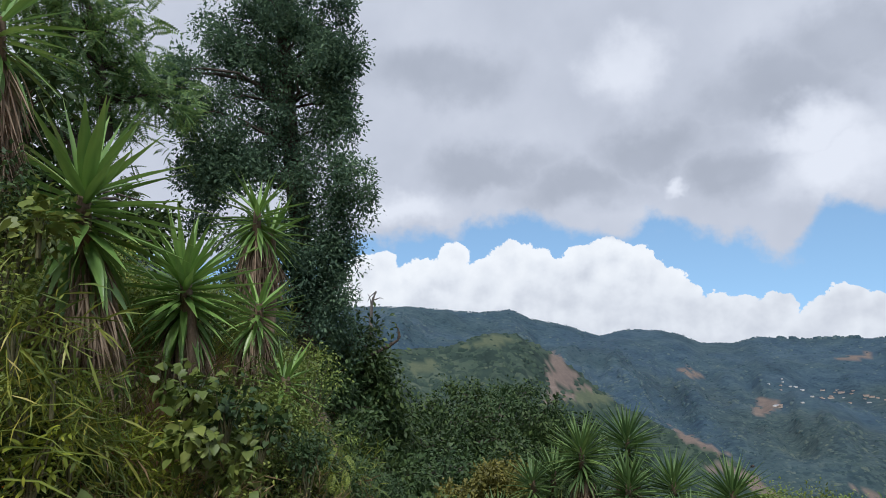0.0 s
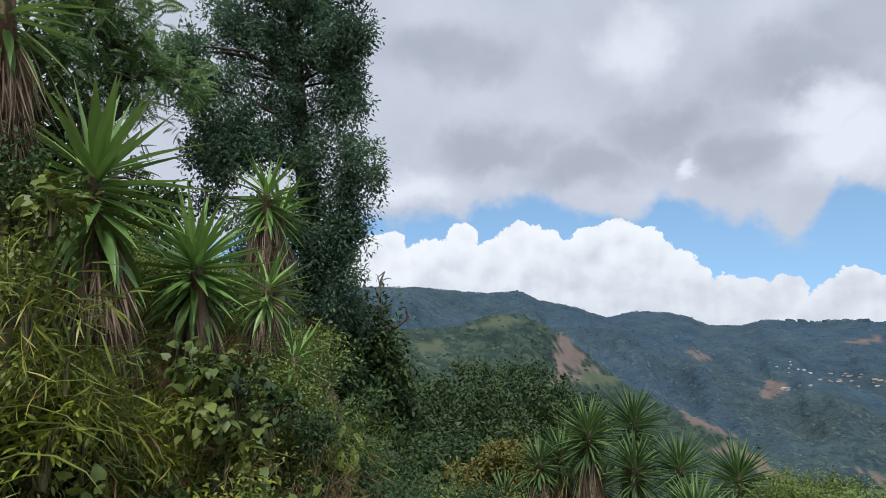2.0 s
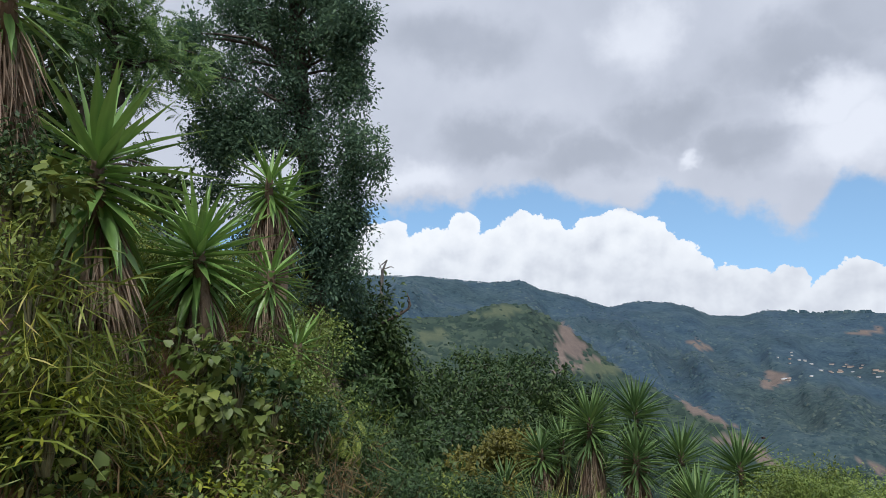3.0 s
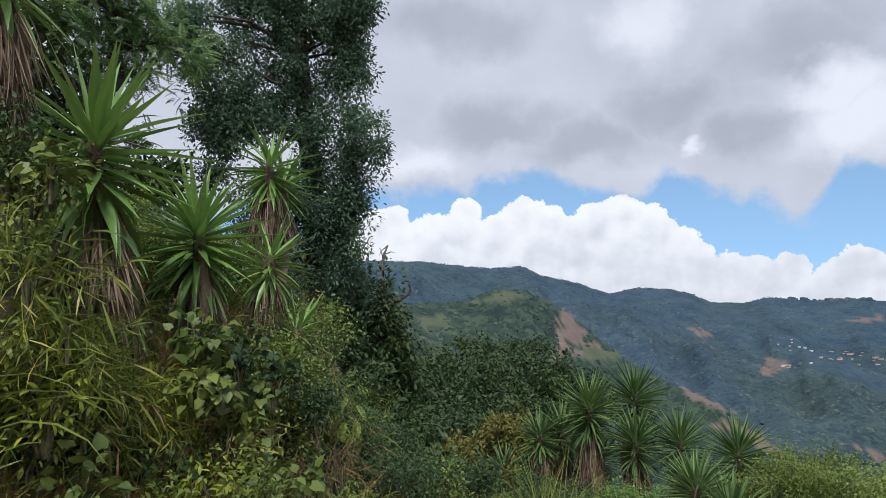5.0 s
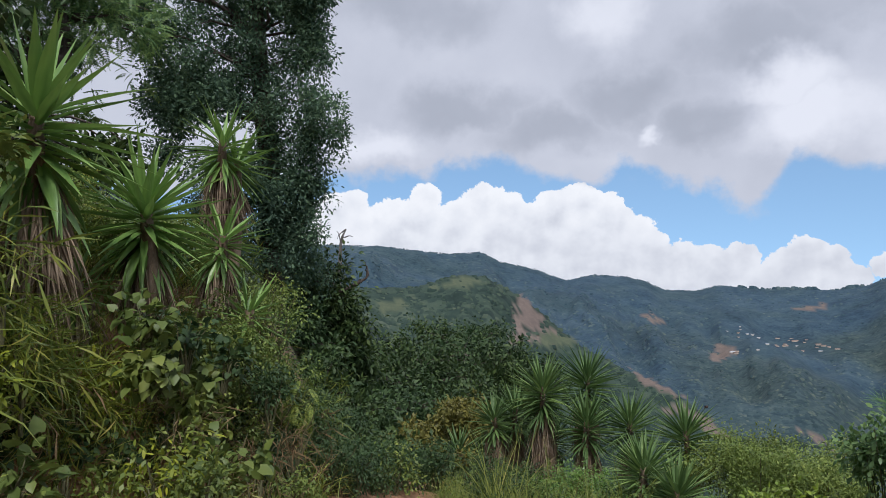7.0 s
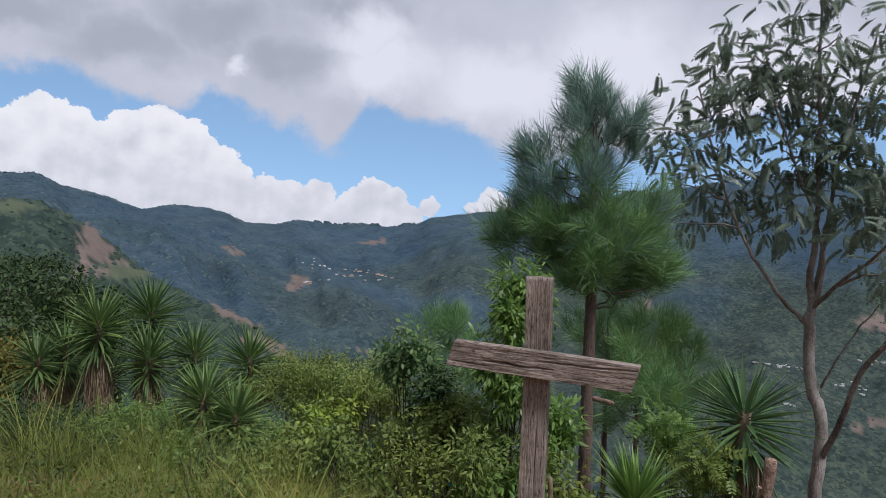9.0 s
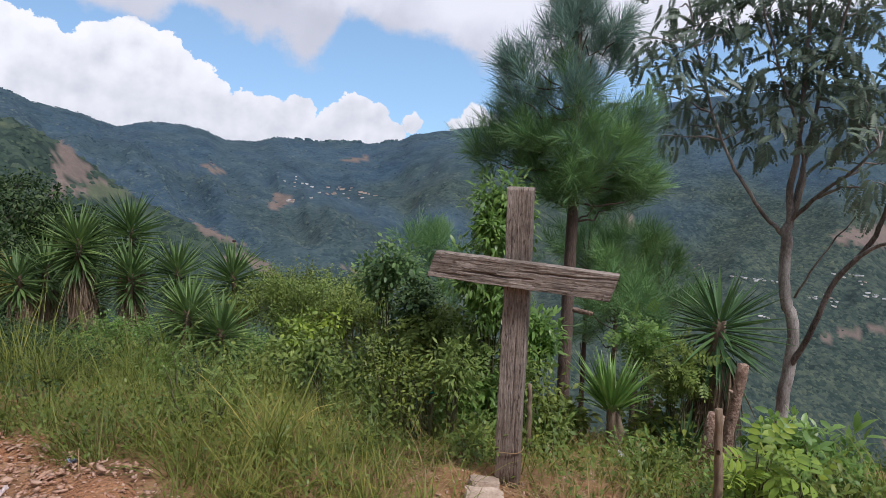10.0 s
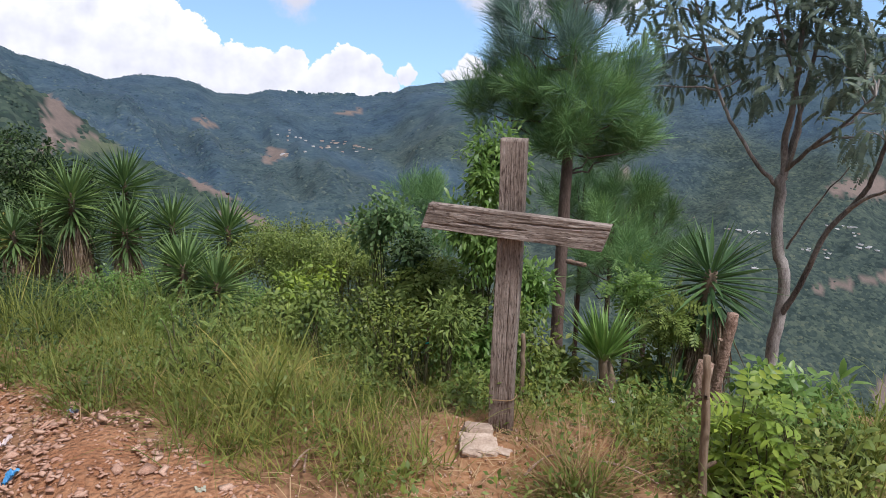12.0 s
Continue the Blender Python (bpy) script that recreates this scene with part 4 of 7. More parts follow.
def foliage(centers, radius, per, shape, size, rng, droop=0.35, spread=0.75):
    """Leaves round every clump centre, pointing out and down."""
    n = len(centers) * per
    c = np.repeat(np.asarray(centers), per, 0)
    d = wild(n, rng)
    rad = np.repeat(radius * rng.uniform(0.65, 1.3, len(centers)), per)[:, None]
    at = c + d * rad * rng.random((n, 1)) ** 0.6
    ahead = d * 0.8 + rng.normal(0, spread, (n, 3)) * 0.6 + np.array([0, 0, -droop])
    up = np.array([0, 0, 1.0]) + rng.normal(0, 0.45, (n, 3))
    return place(shape, at, ahead, up, size * rng.uniform(0.65, 1.25, n))


def tree(name, label, foot, trunk, lumps, clumps, per, radius, shape, size, leaf, bark, seed, category="tree", limb=0.035, droop=0.35, group="", shell=0.45, centers=None):
    """A trunk given by (x, y, z, radius), limbs to every few clumps, and a crown of single leaves."""
    rng = np.random.default_rng(seed)
    ob = thing(name, foot, label, category, group)
    o = np.array(foot, float)
    t = np.array(trunk, float)
    c = swarm(lumps, clumps, rng, shell) if centers is None else np.array(centers, float)
    s = np.linspace(0, len(t) - 1, len(t) * 3 - 2)
    path = np.stack([np.interp(s, np.arange(len(t)), t[:, k]) for k in range(4)], -1)
    path[1:-1, :3] += rng.normal(0, 0.12, (len(path) - 2, 3)) * path[1:-1, 3:4]
    pieces = [tube(path[:, :3] - o, path[:, 3], 9, 0.15, rng)]
    for p in c[:: max(1, len(c) // 70)]:
        below = path[path[:, 2] < p[2] + 0.1]
        if not len(below):
            below = path[:2]
        k = np.argmin(np.linalg.norm((below[:, :3] - p) * (1, 1, 0.6), axis=1))
        a = below[k]
        far = np.linalg.norm(p - a[:3])
        pts = bend(a[:3] - o, p - o, 0.08 * far, 6, rng, 0.035 * far)
        r0 = min(a[3] * 0.7, limb * (0.4 + 0.35 * far))
        pieces.append(tube(pts, np.linspace(r0, max(0.004, r0 * 0.2), 6), 5))
    part("trunk", mesh_of("trunk", *join(pieces), bark), ob, "trunk with forking limbs")
    part("crown", mesh_of("crown", *foliage(c - o, radius, per, shape, size, rng, droop), leaf), ob)
    return ob


def bush(label, foot, size3, clumps, per, radius, shape, size, leaf, seed, name="bush", category="bush", group="", droop=0.25, stems=7, rise=0.55):
    """Several thin stems from one foot, and uneven clumps of leaves on them."""
    rng = np.random.default_rng(seed)
    ob = thing(name, foot, label, category, group)
    rx, ry, rz = size3
    if shape is OVAL and size < 0.041:
        shape = SPRIG
    mid = rz * (0.3 + rise)
    lobes = [(0, 0, mid, rx * 0.72, ry * 0.72, rz * 0.8)]
    for k in range(5):
        a = rng.uniform(0, 6.28)
        lobes.append((0.62 * rx * math.cos(a), 0.62 * ry * math.sin(a), mid + rz * rng.uniform(-0.5, 0.6), rx * 0.45, ry * 0.45, rz * rng.uniform(0.35, 0.55)))
    c = swarm(lobes, clumps, rng, 0.3)
    shoots = rng.random(len(c)) < 0.12
    c[shoots] += (c[shoots] - (0, 0, mid)) * rng.uniform(0.15, 0.4, (shoots.sum(), 1))
    c[:, 2] = np.maximum(c[:, 2], 0.04 + radius * 0.3)
    for p in c[:: max(1, len(c) // stems)]:
        q = p * (0.15, 0.15, 0) + (0, 0, -0.08)
        part("stem", mesh_of("stem", *tube(bend(q, p, 0.05, 6, rng, 0.03 * rz), np.linspace(0.010, 0.003, 6) * (0.6 + rz), 5), M_STEM), ob)
    part("foliage", mesh_of("foliage", *foliage(c, radius, per, shape, size, rng, droop), leaf), ob)
    return ob


def grass(name, label, x, y, z, height, width, mat, seed, shapes=None, lean=0.35, kind="stuff", category="grass"):
    rng = np.random.default_rng(seed)
    n = len(x)
    shapes = shapes or BLADES
    phi = rng.uniform(0, 2 * np.pi, n)
    ahead = np.stack([np.cos(phi) * lean * rng.random(n) * 2, np.sin(phi) * lean * rng.random(n) * 2, np.ones(n)], -1)
    up = np.stack([-np.cos(phi), -np.sin(phi), np.full(n, 0.2)], -1)
    h = height * rng.uniform(0.4, 1.25, n) * (0.55 + 0.9 * np.clip(0.5 + 0.7 * noise2(np.asarray(x) * 1.3, np.asarray(y) * 1.3, seed), 0, 1))
    at = np.stack([x, y, z], -1)
    k = rng.integers(0, len(shapes), n)
    pieces = [place(shapes[j], at[k == j], ahead[k == j], up[k == j], h[k == j], width * rng.uniform(0.6, 1.3, (k == j).sum())) for j in range(len(shapes)) if (k == j).any()]
    return tagged(new(name, mesh_of(name, *join(pieces), mat)), label, category, kind=kind)


def tufts(n_tufts, per, area, spread, seed, keep=None):
    """Roots of grass blades, gathered in tufts over an area (x0, x1, y0, y1)."""
    rng = np.random.default_rng(seed)
    cx, cy = rng.uniform(area[0], area[1], n_tufts), rng.uniform(area[2], area[3], n_tufts)
    if keep is not None:
        m = keep(cx, cy)
        cx, cy = cx[m], cy[m]
    x = np.repeat(cx, per) + rng.normal(0, spread, len(cx) * per)
    y = np.repeat(cy, per) + rng.normal(0, spread, len(cy) * per)
    return x, y, local_height(x, y) - 0.02


def on_ground(p, sink=0.05):
    return (p[0], p[1], ground_z(p[0], p[1]) - sink)


# ---- the bank: yuccas ----
B = "yuccas on the bank"
big = "green sword-leaved yucca with a dry skirt on the bank"
c = (-2.00, 3.00, 3.25)
yucca(on_ground(c), [(c, 54, 0.40, 0.045, 0.7, (0.1, 0, 0))], "tall yucca with a long grey skirt of dead leaves", M_YUCCA, 1, True, B)
c = (-1.95, 3.72, 2.61)
yucca(on_ground(c), [(c, 92, 0.62, 0.074, 0.75, (0.0, 0, 0))], "broad yucca with a pale brown skirt among bank weeds", M_YUCCA, 2, True, B)
c = (-1.75, 4.68, 2.21)
yucca(on_ground(c), [(c, 140, 0.53, 0.052, 0.9, (0.05, 0, 0))], big, M_YUCCA, 3, True, B)
c, c2 = (-1.69, 6.28, 2.99), (-1.61, 6.50, 2.84)
yucca(on_ground(c), [(c, 66, 0.44, 0.042, 0.5, (0, 0, 0)), (c2, 60, 0.42, 0.042, 0.3, (0.35, 0, -0.1))], "slender two-headed yucca standing over the bank weeds", M_YUCCA, 4, True, B)
c = (-1.47, 5.51, 2.07)
yucca(on_ground(c), [(c, 70, 0.40, 0.04, 0.3, (0.2, 0, 0))], "small yucca with bright green leaves on the bank", M_YUCCA, 5, True, B)
c = (-1.92, 4.07, 1.72)
yucca(on_ground(c), [(c, 34, 0.30, 0.04, 0.25, (0, 0, 0))], "young yucca between two larger ones", M_YUCCA, 6, True, B)
c = (-1.23, 5.36, 1.50)
yucca(on_ground(c), [(c, 46, 0.36, 0.035, 0, (0.5, 0, 0))], "leaning young yucca at the edge of the bank", M_YUCCA, 7, True, B)

# ---- yuccas across the road ----
G = "yuccas across the road"
for k, (c, count, l, skirt, lbl) in enumerate([
        ((1.63, 8.94, 0.37), 110, 0.50, 0.85, "tall yucca with a reddish skirt of dead leaves"),
        ((2.25, 9.12, 0.46), 104, 0.50, 0.5, "tall full-headed yucca above the grass"),
        ((2.09, 8.54, 0.01), 90, 0.46, 0.2, "green yucca of middle height in the clump"),
        ((2.58, 8.42, 0.02), 90, 0.46, 0.15, "green yucca of middle height in the clump"),
        ((3.11, 8.03, -0.03), 96, 0.48, 0.25, "green yucca at the edge of the clump"),
        ((2.53, 7.81, -0.34), 80, 0.40, 0.0, "low bright green yucca in front of the clump"),
        ((2.06, 6.33, 0.02), 100, 0.37, 0.0, "low bright green yucca in front of the clump"),
        ((1.04, 9.32, -0.05), 70, 0.38, 0.6, "small-headed yucca with a brown skirt"),
        ((1.37, 9.58, -0.01), 80, 0.46, 0.7, "yucca leaning behind the tall one"),
        ((1.84, 9.31, -0.32), 60, 0.36, 0.4, "low yucca at the foot of the clump"),
        ((0.55, 9.02, -0.41), 60, 0.36, 0.0, "low yellowish green yucca beside olive shrubs"),
        ((2.26, 6.05, -0.11), 96, 0.36, 0.0, "low bright green yucca in front of the clump")]):
    yucca(on_ground((c[0] + 0.06 * math.sin(k * 2.1), c[1], 0)), [(c, int(count * 1.4), l * 1.02, 0.034, skirt * 1.5, (0.1 * math.sin(k * 1.7), 0, 0))], lbl, M_YUCCA_FAR, 20 + k, False, G, 0.05, -36)

# ---- yuccas by the cross ----
c = (4.14, 2.38, 0.50)
yucca(on_ground((c[0] - 0.02, c[1] - 0.02, 0)), [(c, 120, 0.40, 0.030, 0.6, (0.0, 0, 0))], "dark green yucca at the brink of the slope", M_YUCCA_DEEP, 41, True, "yuccas by the cross", 0.06)
c = (3.47, 2.65, -0.00)
yucca(on_ground((c[0], c[1], 0)), [(c, 84, 0.34, 0.028, 0.0, (0, 0, 0.6))], "small upright yucca on a short brown stem", M_YUCCA, 42, True, "yuccas by the cross", 0.05)
c = (3.80, 2.35, -0.31)
yucca(on_ground(c), [((c[0], c[1], c[2]), 30, 0.34, 0.03, 0.0, (0, 0, 0.6))], "young dark yucca with narrow upright leaves", M_YUCCA_DEEP, 43, True, "yuccas by the cross", 0.03)
c = (3.15, 2.86, -0.23)
yucca(on_ground(c), [((c[0], c[1], c[2]), 26, 0.30, 0.024, 0.0, (0, 0, 0.6))], "young narrow-leaved yucca beside the cross", M_YUCCA, 44, True, "yuccas by the cross", 0.03)
c = (3.22, 4.01, 0.10)
yucca(on_ground(c), [((c[0], c[1], c[2]), 40, 0.34, 0.03, 0.0, (0, 0, 0.3))], "yucca half hidden among the shrubs", M_YUCCA_DEEP, 45, True, "yuccas by the cross", 0.03)

# ---- tall trees over the bank ----
def lump(p, rx, rz, ry=None):
    return (*p, rx, ry or rx, rz)


f = (-2.52, 12.75, 1.51)
foot = on_ground(f, 0.2)
top = (-3.01, 12.65, 12.09)
tree("evergreen_tree", "tall dense dark evergreen tree, columnar, on the bank", foot,
     [(*foot, 0.24), (f[0] - 0.1, f[1], 3.2, 0.2), (*(-2.81, 12.80, 5.56), 0.17), (*(-2.95, 12.76, 7.82), 0.13), (*top, 0.05)],
     [lump((-2.93, 12.67, 7.43), 1.45, 1.6), lump((-3.02, 12.64, 9.76), 1.5, 1.6), lump((-3.12, 12.62, 12.32), 1.2, 1.5), lump((-2.14, 12.62, 4.72), 1.0, 1.0), lump((-3.49, 12.73, 5.68), 1.25, 1.0),
      lump((-2.35, 12.79, 3.27), 0.85, 1.1), lump((-1.96, 12.75, 7.77), 0.6, 1.6), lump((-1.88, 12.76, 6.12), 0.5, 0.7), lump((-3.98, 12.38, 7.56), 0.6, 0.8), lump((-4.19, 12.10, 6.36), 0.6, 0.6), lump((-4.26, 12.49, 5.09), 0.7, 0.7), lump((-2.14, 13.02, 2.22), 0.6, 0.8),
      lump((-3.97, 11.89, 4.95), 0.60, 0.70), lump((-1.91, 12.59, 3.82), 0.50, 0.80), lump((-1.55, 12.74, 4.69), 0.42, 0.55), lump((-2.01, 12.67, 6.08), 0.50, 1.00), lump((-1.84, 12.70, 7.17), 0.50, 0.80),
      lump((-3.24, 12.11, 3.67), 0.55, 0.60), lump((-2.69, 12.34, 3.08), 0.60, 0.60), lump((-3.51, 12.03, 2.97), 0.50, 0.40), lump((-2.50, 12.38, 2.27), 0.60, 0.50), lump((-2.02, 12.57, 2.78), 0.50, 0.60), lump((-3.05, 12.15, 2.37), 0.50, 0.40), lump((-4.51, 11.58, 6.47), 0.55, 0.55), lump((-4.46, 11.60, 5.78), 0.40, 0.40), lump((-3.87, 11.78, 4.59), 0.38, 0.35), lump((-4.17, 11.68, 3.94), 0.30, 0.30), lump((-3.55, 11.88, 3.60), 0.40, 0.35), lump((-3.37, 11.93, 4.91), 0.45, 0.40)],
     1300, 112, 0.27, SPRIG, 0.082, M_DARK_LEAF, M_DARK_BARK, 51, "tree", 0.05, 0.1, shell=0.35)
f = (-4.98, 9.25, 3.34)
foot = on_ground(f, 0.2)
tree("feathery_tree", "spreading tree with fine feathery leaves behind the yuccas", foot,
     [(*foot, 0.16), (f[0], f[1], foot[2] + 1.8, 0.13), (*(-4.69, 9.51, 4.83), 0.09), (*(-4.85, 9.42, 6.32), 0.05), (*(-5.21, 9.23, 7.79), 0.03)],
     [lump((-5.13, 9.05, 6.15), 1.1, 0.8), lump((-5.51, 8.94, 7.44), 1.5, 1.0), lump((-4.59, 9.67, 5.90), 0.55, 0.5), lump((-5.48, 9.08, 4.80), 0.9, 0.6), lump((-4.43, 10.07, 5.61), 0.7, 0.5), lump((-5.02, 9.56, 6.65), 1.0, 0.7), lump((-4.55, 11.10, 5.81), 0.6, 0.7), lump((-4.80, 10.78, 6.28), 0.5, 0.4), lump((-5.14, 9.27, 5.26), 0.8, 0.5), lump((-4.71, 9.72, 4.90), 0.5, 0.35), lump((-4.92, 9.84, 4.43), 0.35, 0.4)],
     205, 11, 0.31, PINNATE_FINE, 0.34, M_FEATHER_LEAF, M_DARK_BARK, 52, "tree", 0.03, 0.2, shell=0.3)
f = (-4.08, 6.88, 2.47)
foot = on_ground(f, 0.2)
tree("broadleaf_tree", "dark leafy tree closing the bank behind the yuccas", foot,
     [(*foot, 0.12), (f[0] - 0.3, f[1] + 0.2, foot[2] + 1.4, 0.1), (*(-4.52, 7.08, 4.31), 0.07), (*(-4.64, 7.00, 5.23), 0.03)],
     [lump((-4.34, 6.95, 3.48), 0.8, 0.6), lump((-4.77, 6.91, 4.39), 1.0, 0.8), lump((-3.97, 7.63, 2.91), 0.7, 0.5), lump((-3.78, 8.61, 3.19), 0.5, 0.4)],
     130, 50, 0.28, OVAL, 0.13, M_WOOD_LEAF, M_DARK_BARK, 53, "tree", 0.03, 0.3, shell=0.2)

# ---- woods down the slope beyond the bank ----
W = "woods below the road"
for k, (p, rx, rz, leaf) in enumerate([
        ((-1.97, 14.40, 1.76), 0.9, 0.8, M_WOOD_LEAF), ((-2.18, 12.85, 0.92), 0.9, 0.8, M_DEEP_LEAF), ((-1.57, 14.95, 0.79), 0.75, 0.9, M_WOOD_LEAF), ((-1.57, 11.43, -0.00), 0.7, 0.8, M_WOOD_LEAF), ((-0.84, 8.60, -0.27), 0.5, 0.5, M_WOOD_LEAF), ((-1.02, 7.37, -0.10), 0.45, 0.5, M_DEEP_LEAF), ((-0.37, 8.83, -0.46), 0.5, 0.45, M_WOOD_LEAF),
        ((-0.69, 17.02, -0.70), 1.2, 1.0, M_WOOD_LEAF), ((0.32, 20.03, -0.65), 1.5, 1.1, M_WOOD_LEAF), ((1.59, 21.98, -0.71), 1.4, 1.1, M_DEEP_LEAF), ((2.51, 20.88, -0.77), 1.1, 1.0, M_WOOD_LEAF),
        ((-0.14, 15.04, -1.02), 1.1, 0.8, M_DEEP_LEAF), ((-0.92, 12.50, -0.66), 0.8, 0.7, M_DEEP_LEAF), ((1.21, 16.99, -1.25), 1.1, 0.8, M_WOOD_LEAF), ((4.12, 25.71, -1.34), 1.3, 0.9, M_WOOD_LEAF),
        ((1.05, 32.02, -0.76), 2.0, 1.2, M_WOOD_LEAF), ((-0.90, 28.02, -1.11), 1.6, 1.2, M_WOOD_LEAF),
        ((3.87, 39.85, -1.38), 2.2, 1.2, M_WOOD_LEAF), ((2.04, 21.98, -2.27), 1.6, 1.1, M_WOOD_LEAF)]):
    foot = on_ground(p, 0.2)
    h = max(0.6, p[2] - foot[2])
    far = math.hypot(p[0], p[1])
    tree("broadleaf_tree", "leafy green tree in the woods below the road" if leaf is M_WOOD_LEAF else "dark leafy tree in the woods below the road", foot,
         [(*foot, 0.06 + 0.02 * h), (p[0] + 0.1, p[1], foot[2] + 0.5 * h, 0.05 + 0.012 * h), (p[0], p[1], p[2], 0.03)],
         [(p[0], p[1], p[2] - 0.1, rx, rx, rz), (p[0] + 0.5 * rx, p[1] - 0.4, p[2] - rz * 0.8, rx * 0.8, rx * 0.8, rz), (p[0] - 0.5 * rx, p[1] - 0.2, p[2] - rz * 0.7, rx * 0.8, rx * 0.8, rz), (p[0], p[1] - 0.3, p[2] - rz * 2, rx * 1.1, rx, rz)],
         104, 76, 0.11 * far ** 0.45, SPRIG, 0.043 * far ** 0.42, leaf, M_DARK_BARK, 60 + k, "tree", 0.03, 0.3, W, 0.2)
# bare branch and a dead snag
def snag(name, label, pts, r0, seed, twigs=5, category="dead tree", mat=None):
    rng = np.random.default_rng(seed)
    ob = thing(name, pts[0], label, category)
    p = np.array(pts, float) - np.array(pts[0])
    pieces = [tube(p, np.linspace(r0, r0 * 0.3, len(p)), 7, 0.2, rng)]
    for k in range(twigs):
        a = p[1 + k % (len(p) - 1)]
        b = a + rng.normal(0, 0.3, 3) * np.linalg.norm(p[-1]) * 0.35 + np.array([0, 0, 0.12])
        pieces.append(tube(bend(a, b, 0.03, 5, rng, 0.02), np.linspace(r0 * 0.4, r0 * 0.1, 5), 5))
    part("trunk", mesh_of("trunk", *join(pieces), mat or M_BARK), ob)
    return ob


snag("dead_snag", "bare dead tree trunk standing out of the woods", [(-2.17, 19.88, 1.35), (-2.10, 19.89, 2.87), (-2.05, 19.89, 3.11), (-1.95, 19.90, 3.33)], 0.06, 91, 3)
snag("bare_branch_tree", "half-bare dark tree leaning out over the slope", [(-2.16, 14.04, 1.25), (-1.60, 14.11, 1.54), (-1.14, 14.15, 1.75), (-0.98, 14.17, 1.85), (-0.93, 14.17, 1.92)], 0.05, 92, 4, "tree", M_DARK_BARK)

# olive and yellowish shrubs beside the far yuccas
for k, (p, s) in enumerate([((0.38, 10.03, -0.37), (0.6, 0.5, 0.42)), ((-0.10, 9.64, -0.43), (0.5, 0.5, 0.4)), ((0.73, 10.41, -0.32), (0.45, 0.5, 0.35)), ((0.19, 9.03, -0.66), (0.5, 0.5, 0.4))]):
    bush("yellowing olive shrub on the slope", (p[0], p[1], p[2] - s[2] * 0.9), s, 46, 60, 0.13, SPRIG, 0.075, M_OLIVE_LEAF, 100 + k, group="olive shrubs")

# ---- shrubs on the bank ----
rng = np.random.default_rng(7)
kinds = [(OVAL, 0.038, M_WEED_LEAF, 20, "broad-leaved green weeds on the bank"), (HEART, 0.06, M_BANK_LEAF, 5, "climbing vine with heart-shaped leaves"),
         (PINNATE_FINE, 0.16, M_WEED_LEAF, 3, "feathery-leaved weeds on the bank"), (SPRIG, 0.034, M_FINE_LEAF, 50, "pale fine-leaved shrub on the bank"), (OVAL, 0.034, M_BANK_LEAF, 36, "dark green leafy shrub on the bank"),
         # the dull shrub's dark leaf colour carries the shade under the trees
         (CANE, 0.27, M_BANK_GRASS, 3, "clump of cane grass with narrow arching leaves"), (SPRIG, 0.034, M_DEEP_LEAF, 60, "dull shrub with leaves coloured dark for the trees' shade"), (CANES[1], 0.2, M_DRY_STALK, -5, "dry brown stalks hanging among the weeds"),
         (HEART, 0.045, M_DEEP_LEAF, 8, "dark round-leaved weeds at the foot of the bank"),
         (LANCE, 0.055, M_YELLOW_LEAF, 8, "bright yellow-green narrow-leaved weeds on the bank")]
for k in range(82):
    y = rng.uniform(1.9, 8.0)
    foot_x = np.interp(y, [p[0] for p in FOOT], [p[1] for p in FOOT])
    s = rng.uniform(0.05, 2.0) * (1.0 if y > 3 else 0.8)
    x = foot_x - s
    if math.hypot(x, y) < 2.4:
        continue
    shape, size, leaf, per, lbl = kinds[int(rng.choice(7, p=[0.24, 0.14, 0.10, 0.06, 0.26, 0.20, 0.0]))] if y < 4.7 else kinds[int(rng.choice(7, p=[0.1, 0.06, 0.09, 0.08, 0.2, 0.12, 0.35]))]
    r = rng.uniform(0.18, 0.36) * (1.0 if y < 4.6 else 1.35)
    # low growth where the dry skirts of the large yuccas stay in sight
    bearing, far = math.degrees(math.atan2(x, y)), math.hypot(x, y)
    if (abs(bearing - (-27.82, 5.69)[0]) < 4.5 and far < 4.3) or (abs(bearing - (-20.53, -0.77)[0]) < 3.5 and far < 5.1):
        r = min(r, 0.16)
        top = math.degrees(math.atan2(ground_z(x, y) + 1.5 * r - EYE, far))
        if top > ((-27.63, -0.44)[1] if far < 4.3 and bearing < (-24.13, 1.48)[0] else (-20.48, -4.76)[1]):
            continue
    bush(lbl, (x, y, ground_z(x, y) - 0.04), (r, r, r * rng.uniform(0.6, 1.0)), 13 if shape is CANE else 20, per + 4, 0.12, CANES[k % 3] if shape is CANE else shape, size * rng.uniform(0.8, 1.2), leaf, 200 + k, "weed", "weeds", "bank weeds", 0.4)
